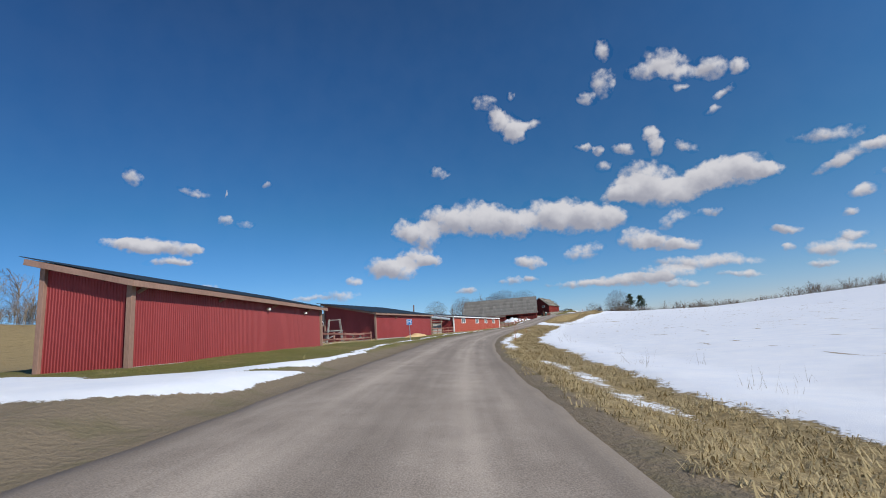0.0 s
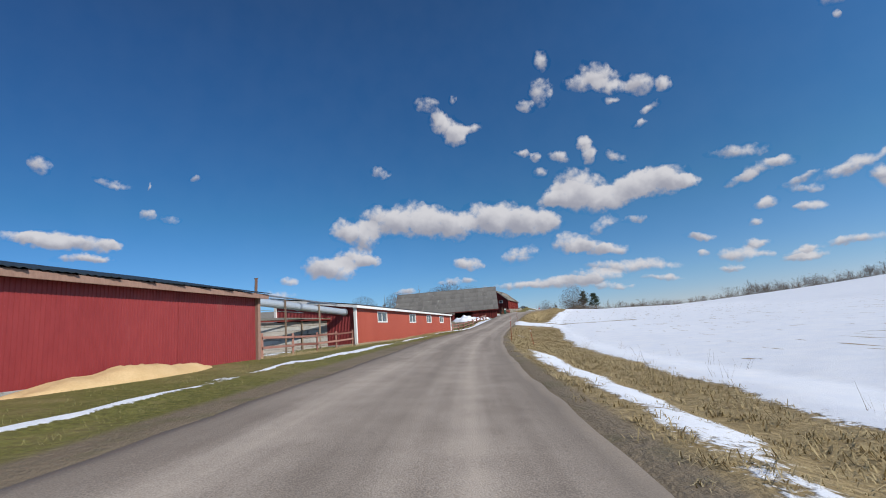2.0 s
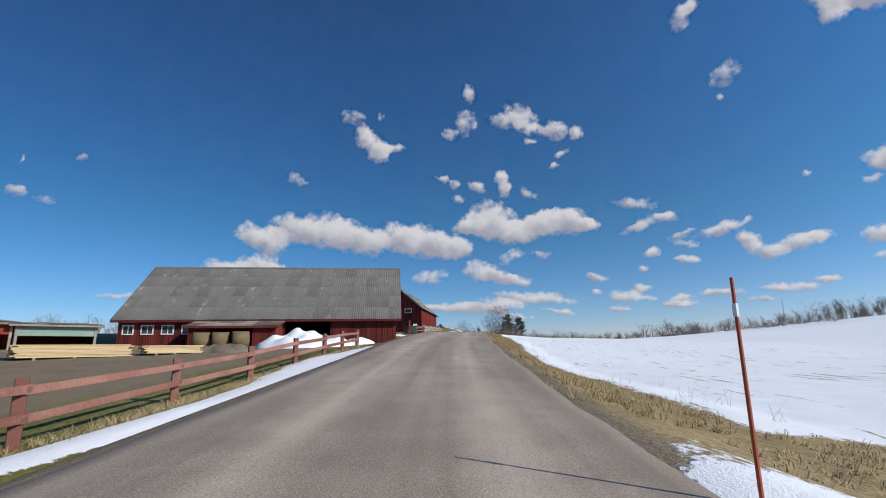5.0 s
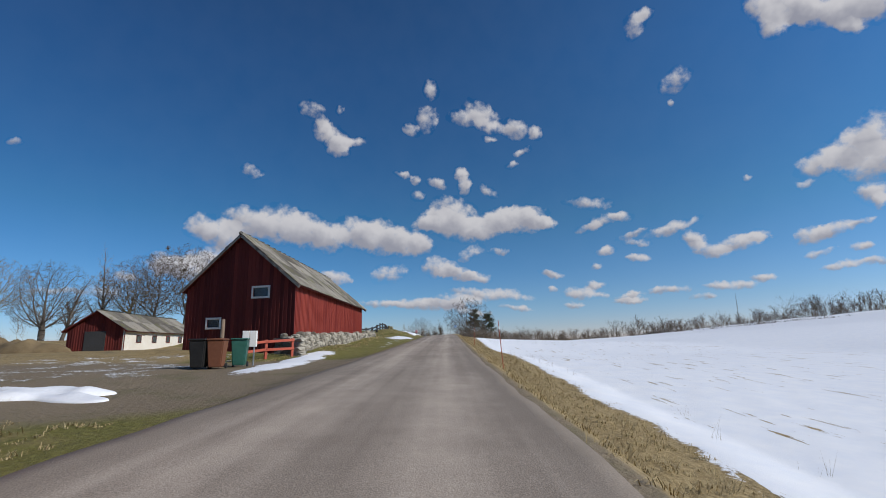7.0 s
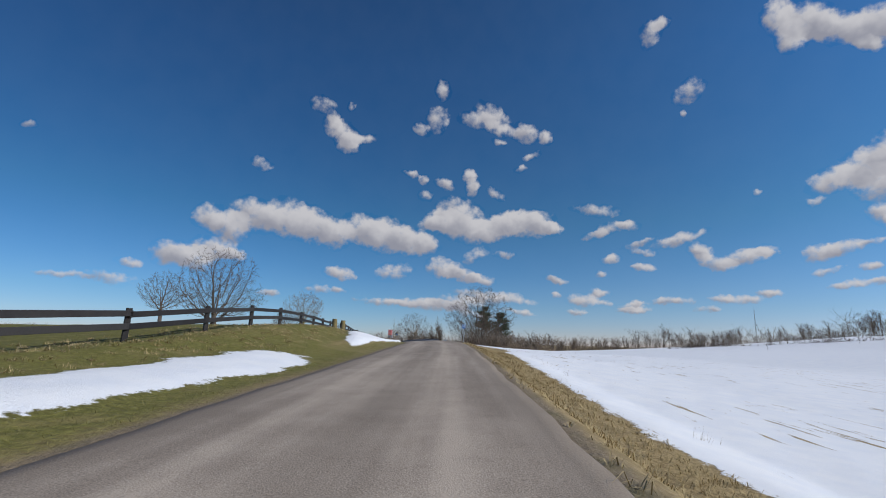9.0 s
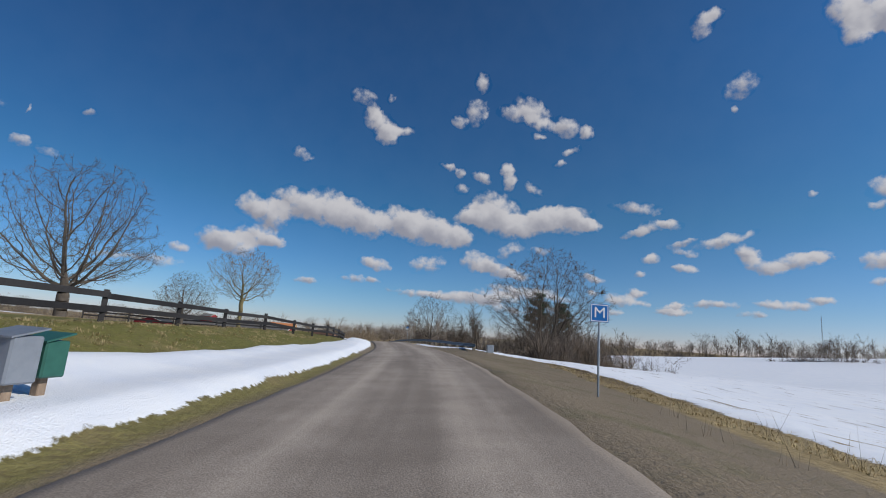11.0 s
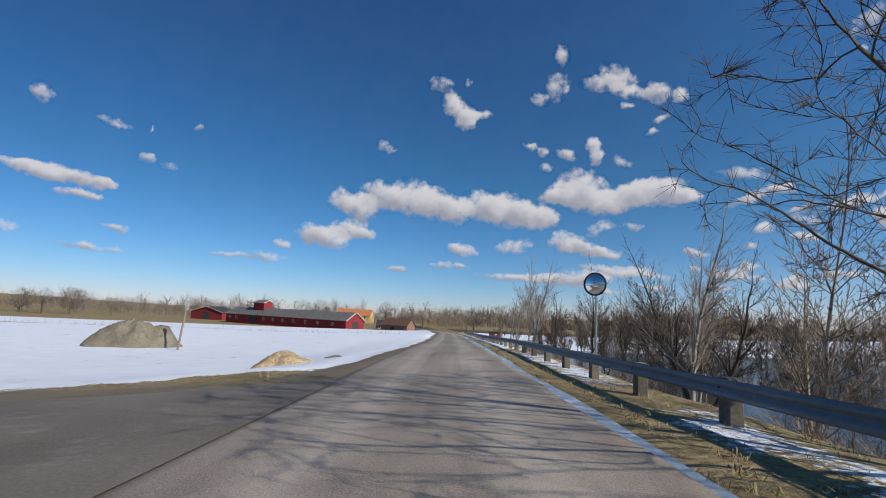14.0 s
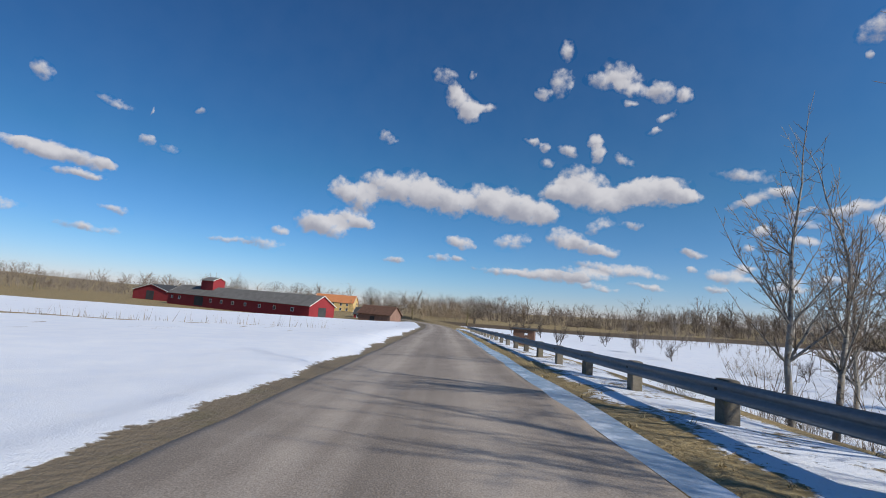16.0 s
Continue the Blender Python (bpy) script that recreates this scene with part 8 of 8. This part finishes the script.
woods("swamp_brush", "dark brown brush thick along the foot of the bank", [(96, 268), (99, 280), (102, 292), (105, 304), (108, 316)], 4.0, 420, 2.0, TWIG, 15, 1.5)
woods("swamp_woods", "thin bare thicket standing beyond the water", [(104, 268), (111, 284), (117, 300), (122, 318), (127, 336)], 7.0, 420, 4.6, TWIG, 16)
woods("swamp_woods", "bare woods along the far side of the flood water", [(120, 280), (128, 300), (134, 322), (138, 345)], 6.0, 300, 6.2, TWIG, 17)
woods("swamp_brush", "dark brush at the foot of the swamp thicket", [(108, 322), (114, 330), (120, 338)], 4.5, 260, 2.2, TWIG, 18, 1.4)
woods("swamp_brush", "brown brush standing in shallow flood water", [(112, 300), (118, 316), (122, 332), (128, 350), (134, 372)], 9, 170, 2.2, REED, 12, 1.4)


def radio_mast(x, y, high):
    """A slender lattice mast far beyond the hill."""
    z = at_ground(x, y)
    ob = thing("radio_mast", "thin grey steel lattice mast far beyond the woods", "mast", pose(x, y, z))
    leg = lambda k, h: Vector((math.cos(k * 2.094) * (1.5 - 1.1 * h / high), math.sin(k * 2.094) * (1.5 - 1.1 * h / high), h))
    for k in range(3):
        part("leg", tube(leg(k, -1), leg(k, high), 0.3, 0.22, 6), GALV, ob)
        bm = bmesh.new()
        for j in range(14):
            add_tube(bm, leg(k, high * j / 14), leg((k + 1) % 3, high * (j + 1) / 14), 0.12, n=4)
        part("bracing", bm, GALV, ob)
    part("antenna", tube((0, 0, high - 0.5), (0, 0, high + 7), 0.18, 0.1, 6), GALV, ob)


radio_mast(1010.0, 800.0, 85.0)


# ---- grass ----
def blades(name, label, spots, high, wide, material, lean=0.5, seed=3, kind="stuff"):
    """Grass as single blades at ground spots: rows of (x, y, scale)."""
    rnd = np.random.RandomState(seed)
    s = np.asarray(spots)
    n = len(s)
    z = ground_z(s[:, 0], s[:, 1])
    a = rnd.uniform(0, 6.283, n)
    h = high * s[:, 2] * rnd.uniform(0.5, 1.2, n)
    w = wide * rnd.uniform(0.7, 1.3, n)
    tip = np.stack([s[:, 0] + rnd.normal(0, lean, n) * h, s[:, 1] + rnd.normal(0, lean, n) * h, z + h], 1)
    side = np.stack([np.cos(a) * w, np.sin(a) * w, np.zeros(n)], 1)
    foot = np.stack([s[:, 0], s[:, 1], z - 0.03], 1)
    v = np.stack([foot - side, foot + side, tip], 1).reshape(-1, 3)
    ob = new(name, raw_mesh(name, v, np.arange(len(v)).reshape(-1, 3), material))
    return tagged(ob, label, "grass", kind=kind)


def tufts(y0, y1, lo, hi, count, per, seed, spread=0.13, snow_limit=0.45):
    """Clustered spots between two distances from the road, kept off the snow."""
    rnd = np.random.RandomState(seed)
    y = rnd.uniform(y0, y1, count)
    d = lo(y) + (hi(y) - lo(y)) * rnd.uniform(0, 1, count)
    x = road_x(y) + d
    sn, _, gv, _ = covers(x, y)
    keep = (sn < snow_limit) & (gv < 0.6)
    x, y = x[keep], y[keep]
    sc = rnd.uniform(0.5, 1.3, len(x))
    x = np.repeat(x, per) + rnd.normal(0, spread, len(x) * per)
    y = np.repeat(y, per) + rnd.normal(0, spread, len(y) * per)
    return np.stack([x, y, np.repeat(sc, per)], 1)


def tussocks(name, label, spots, per, high, wide, material, seed=3):
    """Matted clumps: blades that rise out of one foot, bend over and lie down. spots: rows of (x, y, scale)."""
    rnd = np.random.RandomState(seed)
    s = np.repeat(np.asarray(spots), per, axis=0)
    n = len(s)
    fx, fy = s[:, 0] + rnd.normal(0, 0.07, n) * s[:, 2], s[:, 1] + rnd.normal(0, 0.07, n) * s[:, 2]
    z = ground_z(fx, fy)
    lie = np.repeat(rnd.uniform(0, 6.283, len(spots)), per)      # the way a clump has been pressed
    a = np.where(rnd.uniform(0, 1, n) < 0.6, lie + rnd.normal(0, 0.7, n), rnd.uniform(0, 6.283, n))
    ln = high * s[:, 2] * rnd.uniform(0.5, 1.5, n)
    up = ln * rnd.uniform(0.12, 0.6, n)
    out = np.stack([np.cos(a), np.sin(a)], 1)
    side = np.stack([-np.sin(a), np.cos(a), np.zeros(n)], 1) * (wide * rnd.uniform(0.6, 1.4, n))[:, None]
    foot = np.stack([fx, fy, z - 0.04], 1)
    mid = np.stack([fx + out[:, 0] * ln * 0.45, fy + out[:, 1] * ln * 0.45, z + up], 1)
    tip = np.stack([fx + out[:, 0] * ln * 1.25, fy + out[:, 1] * ln * 1.25, z + up * rnd.uniform(0.05, 0.9, n)], 1)
    v = np.stack([foot - side, foot + side, mid + side * 0.8, mid - side * 0.8, tip], 1).reshape(-1, 3)
    i = np.arange(n)[:, None] * 5
    faces = np.concatenate([i + np.array([[0, 1, 2]]), i + np.array([[0, 2, 3]]), i + np.array([[3, 2, 4]])])
    ob = new(name, raw_mesh(name, v, faces, material))
    return tagged(ob, label, "grass", kind="stuff")


_c = lambda v: (lambda y: np.full_like(y, v))
_edge_y = [0, 12, 25, 45, 60, 90, 100, 122, 160, 200, 216]
_edge = lambda y: np.interp(y, _edge_y, [6.4, 7.0, 7.6, 8.0, 7.2, 9.2, 8.2, 7.4, 7.2, 7.2, 7.8])
tussocks("verge_grass", "matted dry yellow grass tussocks on the right-hand verge", np.concatenate([tufts(3, 92, _c(2.75), _edge, 7500, 1, 1, 0.2, 0.5), tufts(108, 216, _c(2.75), _edge, 6500, 1, 4, 0.2, 0.5), tufts(214, 250, _c(8.2), _c(12.0), 1200, 1, 2, 0.2), tufts(104, 108.5, _c(4), _c(46), 1300, 1, 3)]), 13, 0.15, 0.0065, DRY_GRASS)
tussocks("verge_grass", "dry grass tussocks between the asphalt and guard rail", np.concatenate([tufts(262, 400, _c(3.0), _c(5.6), 1500, 1, 31, 0.1, 0.6), tufts(150, 262, _c(-11), _c(-5.6), 2600, 1, 32, 0.2), tufts(302, 400, _c(-3.6), _c(-2.4), 900, 1, 33, 0.1)]), 18, 0.11, 0.006, DRY_GRASS, 6)
blades("verge_grass", "short dry grass along the left edge of the road", np.concatenate([tufts(0, 130, _c(-9), _c(-4.0), 3400, 8, 4), tufts(166, 216, _c(-9.5), _c(-3.2), 2600, 9, 5), tufts(214, 288, _c(-11), _c(-5.4), 4200, 9, 6), tufts(302, 400, _c(-3.8), _c(-2.6), 1600, 9, 7)]), 0.055, 0.006, TURF_GRASS, 0.9, seed=5)
_shed = np.array([(a[0] + (b[0] - a[0]) * k + 0.25, a[1] + (b[1] - a[1]) * k - 0.1) for a, b, m in (((1.75, 72.9), (12.37, 103.5), 420), ((-8.0, 30.5), (-6.8, 47), 260), ((-1.5, 61.8), (1.7, 72.6), 200), ((12.6, 104), (23.4, 131), 420)) for k in np.random.RandomState(8).uniform(0, 1, m)])
_shed = np.repeat(_shed, 12, axis=0) + np.random.RandomState(9).normal(0, 0.16, (len(_shed) * 12, 2))
blades("wall_grass", "tall dead grass along shed walls and fences", np.concatenate([_shed, np.full((len(_shed), 1), 1.0)], 1), 0.17, 0.006, DRY_GRASS, 0.95, 11)
_rs = np.random.RandomState(12)
_wy = np.concatenate([_rs.uniform(10, 60, 24), _rs.uniform(60, 240, 76)])
_wd = _rs.uniform(6.0, 9.5, 100)
_weed = np.stack([road_x(_wy) + _wd, _wy], 1)
_weed = np.repeat(_weed, 9, axis=0) + _rs.normal(0, 0.16, (100 * 9, 2))
blades("field_weeds", "thin dead weed stalks sticking out of the snow", np.concatenate([_weed, _rs.uniform(0.5, 1.3, (len(_weed), 1))], 1), 0.55, 0.004, REED, 0.3, 13)
_fy = 373 + _rs.normal(0, 0.5, 900)
_fd = _rs.uniform(-140, -8, 900)
_fy = _fy + 0.12 * _fd
blades("ditch_reeds", "row of dead reeds along a ditch in the snow", np.stack([road_x(_fy) + _fd, _fy, _rs.uniform(0.4, 1.2, 900)], 1), 0.8, 0.02, REED, 0.2, 14)
